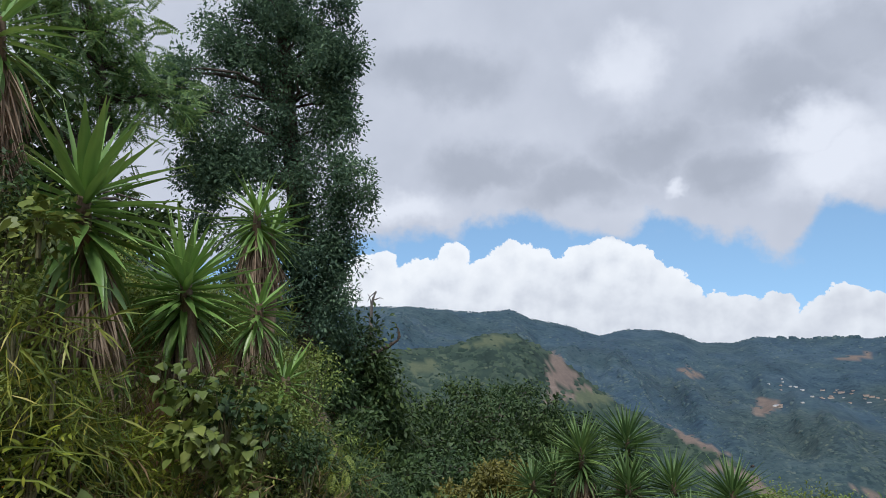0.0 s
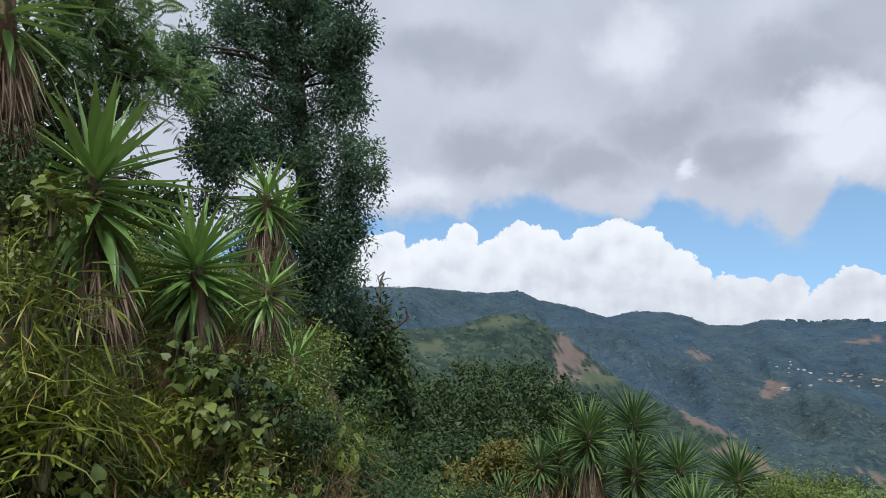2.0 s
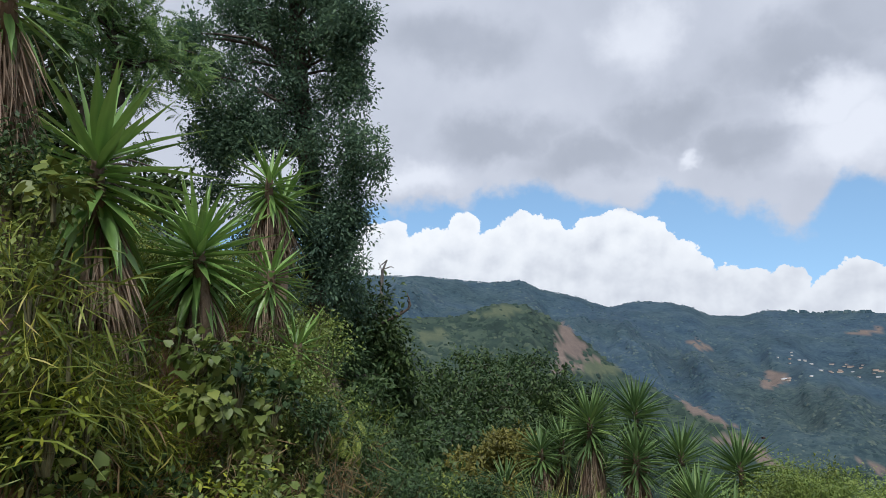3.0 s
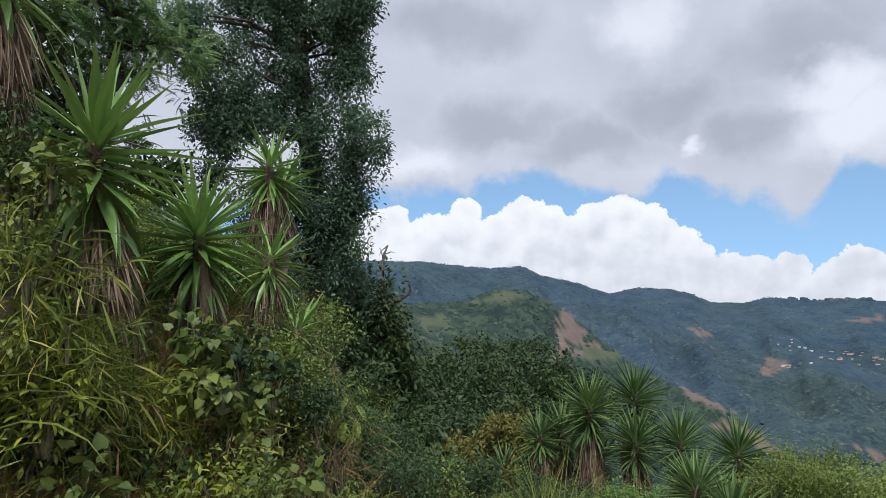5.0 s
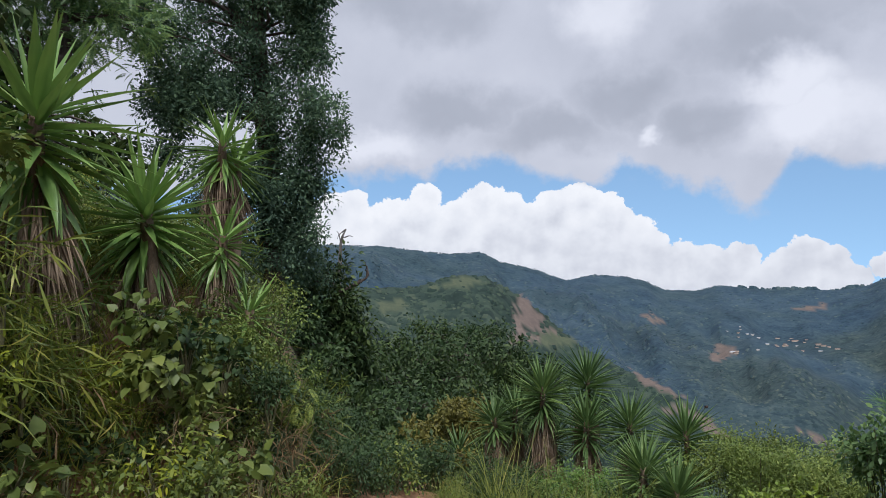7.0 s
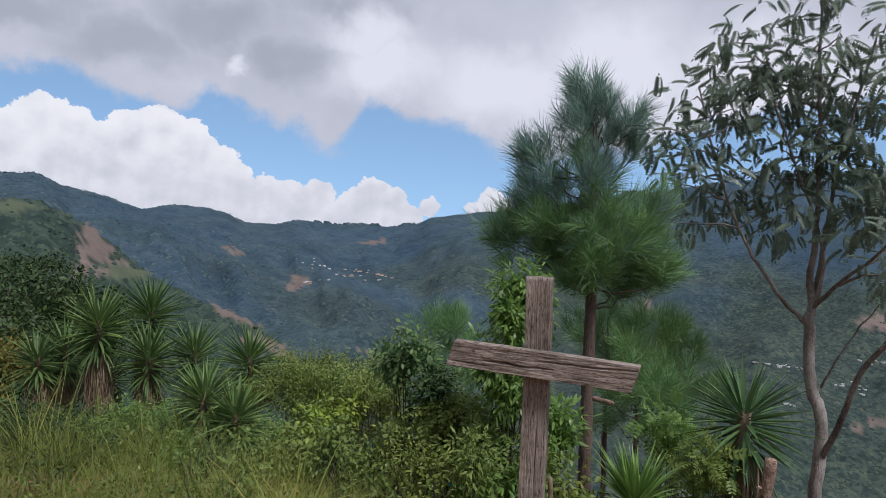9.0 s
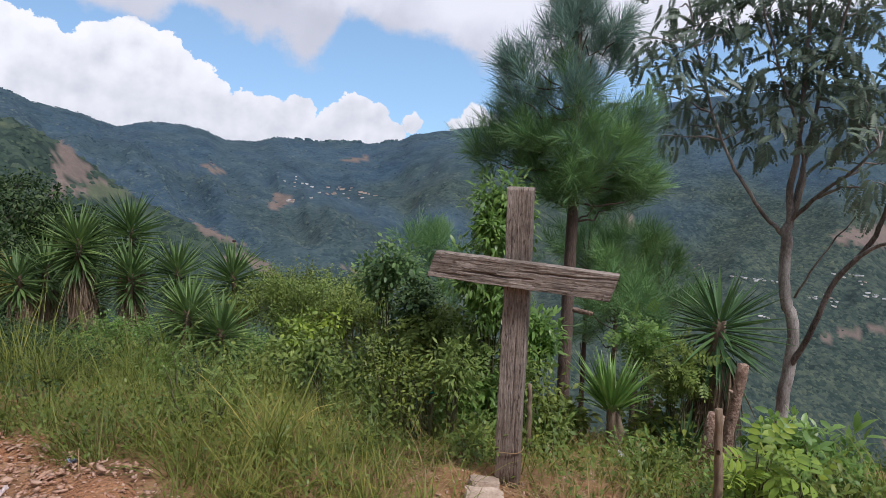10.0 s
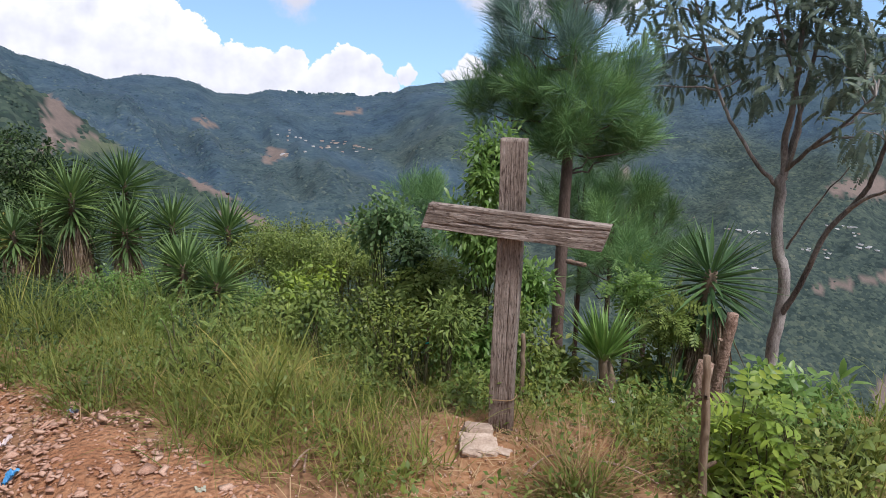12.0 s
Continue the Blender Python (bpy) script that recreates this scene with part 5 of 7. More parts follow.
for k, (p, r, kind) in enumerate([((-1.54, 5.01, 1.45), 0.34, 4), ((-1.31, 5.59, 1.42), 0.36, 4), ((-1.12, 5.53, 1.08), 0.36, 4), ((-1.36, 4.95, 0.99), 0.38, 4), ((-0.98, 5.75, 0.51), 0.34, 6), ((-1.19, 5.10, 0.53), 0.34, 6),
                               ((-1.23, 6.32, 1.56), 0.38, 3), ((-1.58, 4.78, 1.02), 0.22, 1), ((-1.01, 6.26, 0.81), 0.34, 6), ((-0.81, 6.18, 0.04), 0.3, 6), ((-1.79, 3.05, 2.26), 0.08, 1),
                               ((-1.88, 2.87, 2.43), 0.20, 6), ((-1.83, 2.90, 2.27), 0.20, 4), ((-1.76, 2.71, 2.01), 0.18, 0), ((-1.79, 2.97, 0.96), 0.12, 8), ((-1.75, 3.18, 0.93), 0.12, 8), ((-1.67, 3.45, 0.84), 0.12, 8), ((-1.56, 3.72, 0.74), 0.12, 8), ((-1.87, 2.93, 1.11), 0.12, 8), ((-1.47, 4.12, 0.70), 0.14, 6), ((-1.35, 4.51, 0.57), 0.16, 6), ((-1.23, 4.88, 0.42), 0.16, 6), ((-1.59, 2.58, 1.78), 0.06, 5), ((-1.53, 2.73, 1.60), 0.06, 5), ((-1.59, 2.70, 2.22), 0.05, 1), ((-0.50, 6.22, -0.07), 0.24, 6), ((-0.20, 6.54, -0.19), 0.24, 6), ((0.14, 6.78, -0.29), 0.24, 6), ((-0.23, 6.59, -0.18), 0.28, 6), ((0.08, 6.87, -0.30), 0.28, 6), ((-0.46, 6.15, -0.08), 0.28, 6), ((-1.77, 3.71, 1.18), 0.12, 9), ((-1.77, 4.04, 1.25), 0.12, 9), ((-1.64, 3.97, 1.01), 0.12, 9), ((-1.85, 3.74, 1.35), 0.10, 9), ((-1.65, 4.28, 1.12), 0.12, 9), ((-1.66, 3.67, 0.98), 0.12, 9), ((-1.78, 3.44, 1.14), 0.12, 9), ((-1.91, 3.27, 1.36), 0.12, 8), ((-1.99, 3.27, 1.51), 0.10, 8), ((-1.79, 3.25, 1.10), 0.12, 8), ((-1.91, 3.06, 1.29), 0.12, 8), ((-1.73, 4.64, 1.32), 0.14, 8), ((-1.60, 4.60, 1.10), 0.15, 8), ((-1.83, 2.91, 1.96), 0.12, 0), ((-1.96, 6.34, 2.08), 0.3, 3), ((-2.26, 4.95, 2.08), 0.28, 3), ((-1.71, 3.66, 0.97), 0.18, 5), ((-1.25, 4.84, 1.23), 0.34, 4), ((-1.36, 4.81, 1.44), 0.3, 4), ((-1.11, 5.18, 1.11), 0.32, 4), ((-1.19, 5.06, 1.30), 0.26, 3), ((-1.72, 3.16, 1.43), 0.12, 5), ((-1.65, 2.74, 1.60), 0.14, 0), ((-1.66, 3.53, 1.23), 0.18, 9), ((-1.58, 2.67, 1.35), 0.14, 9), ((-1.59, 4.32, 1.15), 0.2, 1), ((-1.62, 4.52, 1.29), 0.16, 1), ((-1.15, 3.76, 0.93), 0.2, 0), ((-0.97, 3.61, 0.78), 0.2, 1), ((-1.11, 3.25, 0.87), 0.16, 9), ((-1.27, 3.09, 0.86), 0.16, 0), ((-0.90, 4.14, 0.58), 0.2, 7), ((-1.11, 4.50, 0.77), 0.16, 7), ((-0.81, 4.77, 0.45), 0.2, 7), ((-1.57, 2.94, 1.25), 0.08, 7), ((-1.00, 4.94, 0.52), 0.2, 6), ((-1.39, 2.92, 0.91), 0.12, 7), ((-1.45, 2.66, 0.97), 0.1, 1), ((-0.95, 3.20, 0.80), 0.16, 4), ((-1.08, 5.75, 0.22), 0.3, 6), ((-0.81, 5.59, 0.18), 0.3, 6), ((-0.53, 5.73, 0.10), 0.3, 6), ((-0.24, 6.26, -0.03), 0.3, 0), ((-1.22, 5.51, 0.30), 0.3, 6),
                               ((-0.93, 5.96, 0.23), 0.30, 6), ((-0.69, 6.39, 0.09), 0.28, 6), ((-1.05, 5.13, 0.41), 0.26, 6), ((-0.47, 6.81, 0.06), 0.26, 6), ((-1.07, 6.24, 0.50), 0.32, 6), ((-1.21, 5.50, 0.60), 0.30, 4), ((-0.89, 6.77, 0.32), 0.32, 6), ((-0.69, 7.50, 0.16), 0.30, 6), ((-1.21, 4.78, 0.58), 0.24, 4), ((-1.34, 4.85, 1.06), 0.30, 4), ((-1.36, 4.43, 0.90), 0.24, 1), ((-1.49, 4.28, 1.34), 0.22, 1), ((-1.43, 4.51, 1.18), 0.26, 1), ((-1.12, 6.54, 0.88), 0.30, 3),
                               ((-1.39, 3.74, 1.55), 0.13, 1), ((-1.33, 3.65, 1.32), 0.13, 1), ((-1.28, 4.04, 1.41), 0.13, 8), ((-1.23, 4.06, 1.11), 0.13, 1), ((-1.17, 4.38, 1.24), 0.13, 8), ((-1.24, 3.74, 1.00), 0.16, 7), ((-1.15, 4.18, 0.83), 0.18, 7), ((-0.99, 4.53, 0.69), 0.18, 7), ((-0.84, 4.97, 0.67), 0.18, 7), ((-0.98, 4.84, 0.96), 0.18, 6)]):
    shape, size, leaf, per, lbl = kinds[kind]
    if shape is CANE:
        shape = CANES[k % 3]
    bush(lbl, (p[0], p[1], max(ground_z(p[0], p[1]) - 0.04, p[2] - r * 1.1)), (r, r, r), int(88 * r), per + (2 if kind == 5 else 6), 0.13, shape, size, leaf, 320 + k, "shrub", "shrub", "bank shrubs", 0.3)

# ---- grasses ----
def off_road(x, y):
    left = np.interp(y, [p[0] for p in FOOT], [p[1] for p in FOOT])
    right = np.interp(y, [-6, 0, 1.2, 2.2, 2.7, 3.2, 4.1, 4.5, 6, 8.5], [1.0, 1.05, 1.12, 1.15, 1.0, 0.86, 0.52, 0.1, -1.6, -2.4])
    return (x < left - 0.02) | (x > right + 0.06 + 0.1 * fbm(x * 3, y * 3, 2, 77))


def far_enough(x, y, lo=1.3):
    return np.hypot(x, y) > lo


def on_bank(x, y):
    left = np.interp(y, [p[0] for p in FOOT], [p[1] for p in FOOT])
    return (x < left - 0.02) & (x > left - 2.4) & far_enough(x, y, 2.2)


x, y, z = tufts(3400, 10, (-4.0, -0.7, 1.6, 7.5), 0.09, 1, on_bank)
grass("bank_grass", "thick yellow-green grass covering the bank", x, y, z, 0.36, 0.0065, M_BANK_GRASS, 1, FINE_BLADES, 0.7)
x, y, z = tufts(260, 5, (-4.0, -0.8, 2.4, 5.6), 0.07, 2, on_bank)
grass("broad_bank_grass", "broad-bladed cane grass arching out of the bank", x, y, z, 0.40, 0.016, M_BANK_GRASS, 2, RIBBONS, 0.6)
x, y, z = tufts(850, 6, (-4.0, -0.7, 1.8, 7.0), 0.1, 3, on_bank)
grass("dry_bank_grass", "dry straw hanging among the bank grass", x, y, z, 0.40, 0.006, M_DRY_STALK, 3, FINE_BLADES, 0.8)

r9 = np.random.default_rng(77)
roots = np.repeat(np.array([(-1.93, 2.74, 1.22), (-1.99, 2.64, 1.32), (-1.88, 2.77, 1.12), (-1.95, 2.50, 1.18)]), 11, 0)
roots[:, :2] += r9.normal(0, 0.06, (len(roots), 2))
roots[:, 2] = local_height(roots[:, 0], roots[:, 1]) - 0.03
ahead = np.stack([r9.uniform(0.05, 0.75, len(roots)), r9.uniform(-0.25, 0.4, len(roots)), r9.uniform(0.6, 1.1, len(roots))], -1)
sheets = [mesh_of("blade", *shape, M_WEED_LEAF) for shape in RIBBONS]
cane_clump = thing("broad_cane", tuple(roots[0]), "pale green broad-bladed cane arching over the bank", "cane")
for k in range(len(roots)):
    part("blade", sheets[k % 3], cane_clump, m=turned(Vector(roots[k] - roots[0]), ahead[k], (-0.5, -0.1, 0.6), r9.uniform(0.5, 0.95), 0.024))


def on_verge(x, y):
    bare = np.hypot(x - 1.95, (y - 2.1) * 1.15) < 0.34 + 0.2 * fbm(x * 3, y * 3, 2, 15)
    worn = (np.hypot(x - 1.05, (y - 2.35) * 0.9) < 0.42) & (noise2(x * 5, y * 5, 8) > -0.35)
    return off_road(x, y) & (x > 0.2) & ~bare & ~worn & (0.75 * x + 0.66 * y < 8.2) & far_enough(x, y, 1.6)


def sparse(x, y):
    return on_verge(x, y) & ((y < 4.6) | (noise2(x * 7, y * 7, 9) > 0.05)) & ~((np.hypot(x - 2.2, y - 2.2) < 1.0) & (noise2(x * 9, y * 9, 5) > -0.2))


x, y, z = tufts(4600, 13, (0.2, 4.2, 0.9, 7.8), 0.05, 4, sparse)
grass("verge_grass", "knee-high green and straw-coloured grass along the road", x, y, z, 0.24, 0.0040, M_GRASS, 4, FINE_BLADES, 0.8)
x, y, z = tufts(620, 16, (0.2, 2.6, 2.6, 7.4), 0.035, 5, on_verge)
grass("tall_verge_grass", "taller seeding grass along the road edge", x, y, z, 0.36, 0.0055, M_GRASS, 5, FINE_BLADES, 0.6)


def trodden(x, y):
    return off_road(x, y) & (np.hypot(x - 2.0, (y - 2.15) * 1.2) > 0.2) & (noise2(x * 4.5, y * 4.5, 12) > -0.25) & far_enough(x, y, 1.5)


x, y, z = tufts(760, 12, (1.2, 3.4, 0.9, 3.1), 0.03, 14, trodden)
grass("short_grass", "short green grass creeping over the trodden soil", x, y, z, 0.11, 0.004, M_GRASS, 14, FINE_BLADES, 0.9)
x, y, z = tufts(700, 7, (0.3, 4.0, 0.9, 6.0), 0.08, 6, on_verge)
grass("dry_verge_grass", "dry straw lying among the verge grass", x, y, z, 0.22, 0.005, M_STRAW, 6, lean=0.9)
# scrub clothing the slope below the brink
r7 = np.random.default_rng(99)
a7, d7 = np.radians(r7.uniform(28, 78, 1900)), np.exp(r7.uniform(math.log(5.2), math.log(34), 1900))
x7, y7 = d7 * np.sin(a7), d7 * np.cos(a7)
c7 = np.stack([x7, y7, land_height(x7, y7) + r7.uniform(-0.05, 0.1, len(x7)) * (0.6 + d7 / 14)], -1)
half = d7 < 11
for sel, rad, size in ((half, 0.12, 0.05), (~half, 0.4, 0.14)):
    tagged(new("slope_scrub", mesh_of("slope_scrub", *foliage(c7[sel], rad, 18, SPRIG, size, r7, 0.2), M_WOOD_LEAF)), "low green scrub covering the steep slope", "scrub", kind="stuff")
# small leafy weeds threaded through the verge
r6 = np.random.default_rng(88)
wx6, wy6 = r6.uniform(0.2, 4.0, 2600), r6.uniform(1.2, 7.4, 2600)
m6 = on_verge(wx6, wy6) & (noise2(wx6 * 1.6, wy6 * 1.6, 3) > -0.25)
wx6, wy6 = wx6[m6], wy6[m6]
c6 = np.stack([wx6, wy6, local_height(wx6, wy6) + r6.uniform(0.03, 0.2, len(wx6))], -1)
tagged(new("verge_weeds", mesh_of("verge_weeds", *foliage(c6, 0.06, 9, SPRIG, 0.035, r6, 0.1), M_WEED_LEAF)), "small leafy weeds among the verge grass", "weeds", kind="stuff")
for k, (cx, cy, h, n) in enumerate([(*(1.46, 5.80, -0.23)[:2], 0.75, 90), (*(1.55, 3.69, -0.15)[:2], 0.45, 90), (*(0.86, 5.60, -0.19)[:2], 0.6, 90), (*(1.27, 6.35, -0.24)[:2], 0.7, 90), (*(1.76, 5.83, -0.30)[:2], 0.6, 90), (*(0.69, 6.02, -0.19)[:2], 0.6, 90), (*(1.84, 4.97, -0.25)[:2], 0.5, 90), (*(2.17, 3.97, -0.22)[:2], 0.4, 80), (*(2.09, 1.65, 0.14)[:2], 0.30, 300), (*(3.17, 2.99, 0.06)[:2], 0.6, 60), (*(1.50, 3.18, -0.20)[:2], 0.4, 80),
                                 (*(2.63, 0.90, 0.29)[:2], 0.5, 60), (*(2.75, 0.86, 0.29)[:2], 0.5, 60), (*(2.49, 0.99, 0.30)[:2], 0.3, 60), (*(1.47, 4.46, -0.22)[:2], 0.45, 80), (3.27, 1.12, 0.42, 110), (3.39, 1.07, 0.45, 110), (3.82, 1.19, 0.40, 90), (3.11, 1.15, 0.34, 90), (2.81, 1.72, 0.24, 80), (2.64, 1.82, 0.20, 70), (2.33, 2.10, 0.16, 60), (1.63, 2.50, 0.16, 90), (1.65, 2.26, 0.18, 90), (1.19, 2.85, 0.22, 90), (2.88, 1.35, 0.34, 60), (3.08, 1.28, 0.36, 60), (2.69, 1.37, 0.30, 60), (2.62, 1.46, 0.26, 60), (*(1.82, 2.25, -0.03)[:2], 0.22, 70), (*(1.60, 2.45, -0.08)[:2], 0.24, 80)]):
    r4 = np.random.default_rng(400 + k)
    gx, gy = cx + r4.normal(0, 0.05, n), cy + r4.normal(0, 0.05, n)
    grass("grass_tussock", "arching tussock of green grass on the verge", gx, gy, local_height(gx, gy) - 0.02, h, 0.008, M_GRASS, 420 + k, lean=0.5, kind="", category="grass")

cx, cy = (2.09, 1.65, 0.14)[:2]
r4 = np.random.default_rng(470)
gx, gy = cx + r4.normal(0, 0.06, 260), cy + r4.normal(0, 0.06, 260)
grass("grass_tussock", "dry yellowing grass tussock on the trodden soil", gx, gy, local_height(gx, gy) - 0.02, 0.30, 0.006, M_STRAW, 471, lean=0.9, kind="", category="grass")

# ---- shrubs between the road and the drop ----
V = "verge shrubs"
for k, (p, s3, n, per, shape, size, leaf, lbl) in enumerate([
        ((3.52, 6.99, -0.21), (0.60, 0.60, 0.42), 80, 84, SPRIG, 0.033, M_FINE_LEAF, "pale green fine-leaved bush beyond the grass"),
        ((3.82, 6.27, -0.15), (0.50, 0.50, 0.40), 70, 84, SPRIG, 0.033, M_FINE_LEAF, "pale green fine-leaved bush beyond the grass"),
        ((2.64, 6.50, -0.45), (0.34, 0.34, 0.26), 46, 60, SPRIG, 0.032, M_SHRUB_LEAF, "green fine-leaved weeds beside the low yuccas"),
        ((2.10, 6.89, -0.45), (0.3, 0.3, 0.22), 40, 60, SPRIG, 0.032, M_WOOD_LEAF, "dark fine-leaved weeds under the yuccas"),
        ((3.42, 7.68, -0.38), (0.75, 0.7, 0.5), 100, 88, SPRIG, 0.033, M_WEED_LEAF, "pale green fine-leaved bush beyond the grass"),
        ((3.82, 7.16, -0.36), (0.75, 0.7, 0.55), 105, 88, SPRIG, 0.033, M_FINE_LEAF, "pale green fine-leaved bush beyond the grass"),
        ((3.86, 6.46, -0.48), (0.6, 0.6, 0.5), 90, 88, SPRIG, 0.033, M_WEED_LEAF, "pale green fine-leaved bush beyond the grass"),
        ((3.06, 6.31, -0.55), (0.55, 0.5, 0.4), 80, 88, SPRIG, 0.033, M_FINE_LEAF, "pale green fine-leaved bush beyond the grass"),
        ((2.65, 5.95, -0.66), (0.4, 0.4, 0.25), 40, 40, SPRIG, 0.06, M_WEED_LEAF, "mixed green weeds beside the yuccas"),
        ((1.13, 7.18, -0.58), (0.8, 0.5, 0.34), 90, 80, SPRIG, 0.034, M_WOOD_LEAF, "scrubby weeds in front of the yuccas"),
        ((1.67, 6.68, -0.50), (0.6, 0.5, 0.34), 74, 80, SPRIG, 0.034, M_SHRUB_LEAF, "scrubby weeds in front of the yuccas"),
        ((0.77, 7.62, -0.57), (0.7, 0.6, 0.4), 80, 80, SPRIG, 0.034, M_WOOD_LEAF, "scrubby weeds in front of the yuccas"),
        ((1.92, 6.41, -0.54), (0.4, 0.4, 0.22), 40, 40, SPRIG, 0.06, M_FINE_LEAF, "scrubby weeds in front of the yuccas"),
        ((3.03, 4.39, 0.60), (0.25, 0.25, 0.27), 46, 30, OVAL, 0.052, M_FEATHER_LEAF, "dark glossy-leaved shrub behind the cross"),
        ((3.05, 4.13, 0.36), (0.26, 0.26, 0.28), 48, 32, OVAL, 0.052, M_DEEP_LEAF, "dark glossy-leaved shrub behind the cross"),
        ((3.01, 3.28, 1.12), (0.20, 0.20, 0.26), 48, 46, LANCE, 0.064, M_SHRUB_LEAF, "upright broad-leaved shrub close behind the cross"),
        ((2.99, 3.30, 0.65), (0.25, 0.25, 0.34), 70, 46, LANCE, 0.064, M_SHRUB_LEAF, "upright broad-leaved shrub close behind the cross"),
        ((2.95, 3.58, 0.09), (0.30, 0.3, 0.27), 60, 40, OVAL, 0.048, M_WEED_LEAF, "leafy green weeds behind the cross"),
        ((2.91, 3.23, -0.07), (0.28, 0.28, 0.25), 60, 40, LANCE, 0.062, M_SHRUB_LEAF, "leafy green weeds behind the cross"),
        ((3.45, 3.28, 0.24), (0.18, 0.2, 0.26), 36, 26, LANCE, 0.08, M_SHRUB_LEAF, "leafy green weeds behind the cross"),
        ((2.95, 4.20, -0.12), (0.36, 0.3, 0.28), 66, 42, OVAL, 0.042, M_WEED_LEAF, "leafy green weeds behind the cross"),
        ((2.76, 4.55, -0.23), (0.36, 0.3, 0.26), 60, 40, LEAF, 0.045, M_FINE_LEAF, "light green weeds at the edge of the grass"),
        ((2.43, 4.95, -0.28), (0.30, 0.3, 0.26), 30, 22, OVAL, 0.06, M_FINE_LEAF, "bright yellow-green leafy sapling in the grass"),
        ((2.73, 5.25, -0.12), (0.24, 0.24, 0.24), 26, 22, OVAL, 0.06, M_BRIGHT_LEAF, "bright yellow-green leafy sapling in the grass"),
        ((0.94, 7.22, -0.60), (0.6, 0.5, 0.34), 70, 70, SPRIG, 0.034, M_WOOD_LEAF, "dark scrubby weeds in front of the yuccas"),
        ((1.49, 6.93, -0.53), (0.5, 0.5, 0.30), 64, 70, SPRIG, 0.034, M_SHRUB_LEAF, "scrubby weeds in front of the yuccas"),
        ((2.05, 6.39, -0.53), (0.5, 0.5, 0.28), 64, 70, SPRIG, 0.034, M_WOOD_LEAF, "dark scrubby weeds in front of the yuccas"),
        ((1.01, 5.90, -0.43), (0.3, 0.3, 0.2), 40, 36, OVAL, 0.035, M_WOOD_LEAF, "dark leafy weeds in the verge grass"),
        ((1.60, 5.47, -0.46), (0.28, 0.28, 0.2), 36, 34, OVAL, 0.035, M_SHRUB_LEAF, "dark leafy weeds in the verge grass"),
        ((2.98, 3.82, 0.27), (0.2, 0.2, 0.2), 24, 8, PINNATE_SOFT, 0.15, M_FINE_LEAF, "light green ferny shrub behind the cross"),
        ((2.99, 3.43, 0.28), (0.16, 0.16, 0.2), 22, 8, PINNATE_SOFT, 0.14, M_FINE_LEAF, "light green ferny shrub behind the cross"),
        ((3.01, 3.01, 0.17), (0.14, 0.14, 0.16), 22, 22, OVAL, 0.045, M_FINE_LEAF, "light green leafy weeds behind the cross"),
        ((2.92, 4.23, 0.10), (0.2, 0.2, 0.2), 26, 30, SPRIG, 0.045, M_FINE_LEAF, "pale fine-leaved shrub behind the cross"),
        ((3.06, 2.81, 0.07), (0.12, 0.12, 0.14), 18, 18, OVAL, 0.04, M_WEED_LEAF, "light green leafy weeds behind the cross"),
        ((4.20, 3.01, 0.22), (0.16, 0.16, 0.16), 18, 11, PINNATE_SOFT, 0.115, M_SHRUB_LEAF, "soft feathery-leaved shrub beside the small yucca"),
        ((3.86, 2.45, 0.23), (0.15, 0.15, 0.18), 18, 11, PINNATE_SOFT, 0.11, M_FINE_LEAF, "leafy shrub with compound leaves under the yucca"),
        ((3.80, 2.54, -0.16), (0.18, 0.18, 0.14), 24, 14, LEAF, 0.07, M_WEED_LEAF, "low green weeds at the brink"),
        ((2.94, 1.85, -0.04), (0.2, 0.2, 0.07), 24, 14, OVAL, 0.05, M_WEED_LEAF, "low green weeds at the brink"),
        ((3.43, 3.00, -0.19), (0.2, 0.2, 0.18), 30, 14, LEAF, 0.07, M_WEED_LEAF, "low green weeds at the brink"),
        ((3.41, 1.38, 0.12), (0.17, 0.17, 0.10), 15, 7, LEAF, 0.07, M_SHRUB_LEAF, "large-leaved dark green plant at the brink"),
        ((3.79, 1.76, 0.01), (0.18, 0.18, 0.09), 20, 10, LEAF, 0.075, M_SHRUB_LEAF, "large-leaved dark green plant at the brink"),
        ((3.18, 1.15, 0.13), (0.14, 0.14, 0.10), 14, 9, LEAF, 0.065, M_WEED_LEAF, "large-leaved green plant at the brink"),
        ((3.28, 1.66, -0.07), (0.2, 0.2, 0.10), 24, 16, OVAL, 0.06, M_WEED_LEAF, "low green weeds at the brink"),
        ((2.81, 1.00, 0.18), (0.14, 0.14, 0.07), 14, 12, OVAL, 0.05, M_WEED_LEAF, "green weeds beside the road edge"),
        ((3.76, 1.58, -0.05), (0.14, 0.14, 0.10), 16, 8, LANCE, 0.12, M_SHRUB_LEAF, "broad plant with long drooping leaves at the brink"),
        ((3.81, 1.45, -0.04), (0.13, 0.13, 0.10), 16, 8, LANCE, 0.12, M_SHRUB_LEAF, "broad plant with long drooping leaves at the brink"),
        ((4.19, 1.84, -0.15), (0.17, 0.17, 0.10), 20, 8, LANCE, 0.10, M_SHRUB_LEAF, "broad plant with long drooping leaves at the brink"),
        ((3.57, 1.24, -0.06), (0.12, 0.12, 0.10), 14, 8, LANCE, 0.09, M_WEED_LEAF, "green leafy weeds among grass at the brink"),
        ((3.17, 2.04, -0.19), (0.20, 0.20, 0.10), 26, 16, LANCE, 0.05, M_WEED_LEAF, "low green weeds beside the trodden soil"),
        ((3.36, 2.29, -0.18), (0.20, 0.20, 0.10), 26, 16, LANCE, 0.05, M_SHRUB_LEAF, "low green weeds beside the trodden soil"),
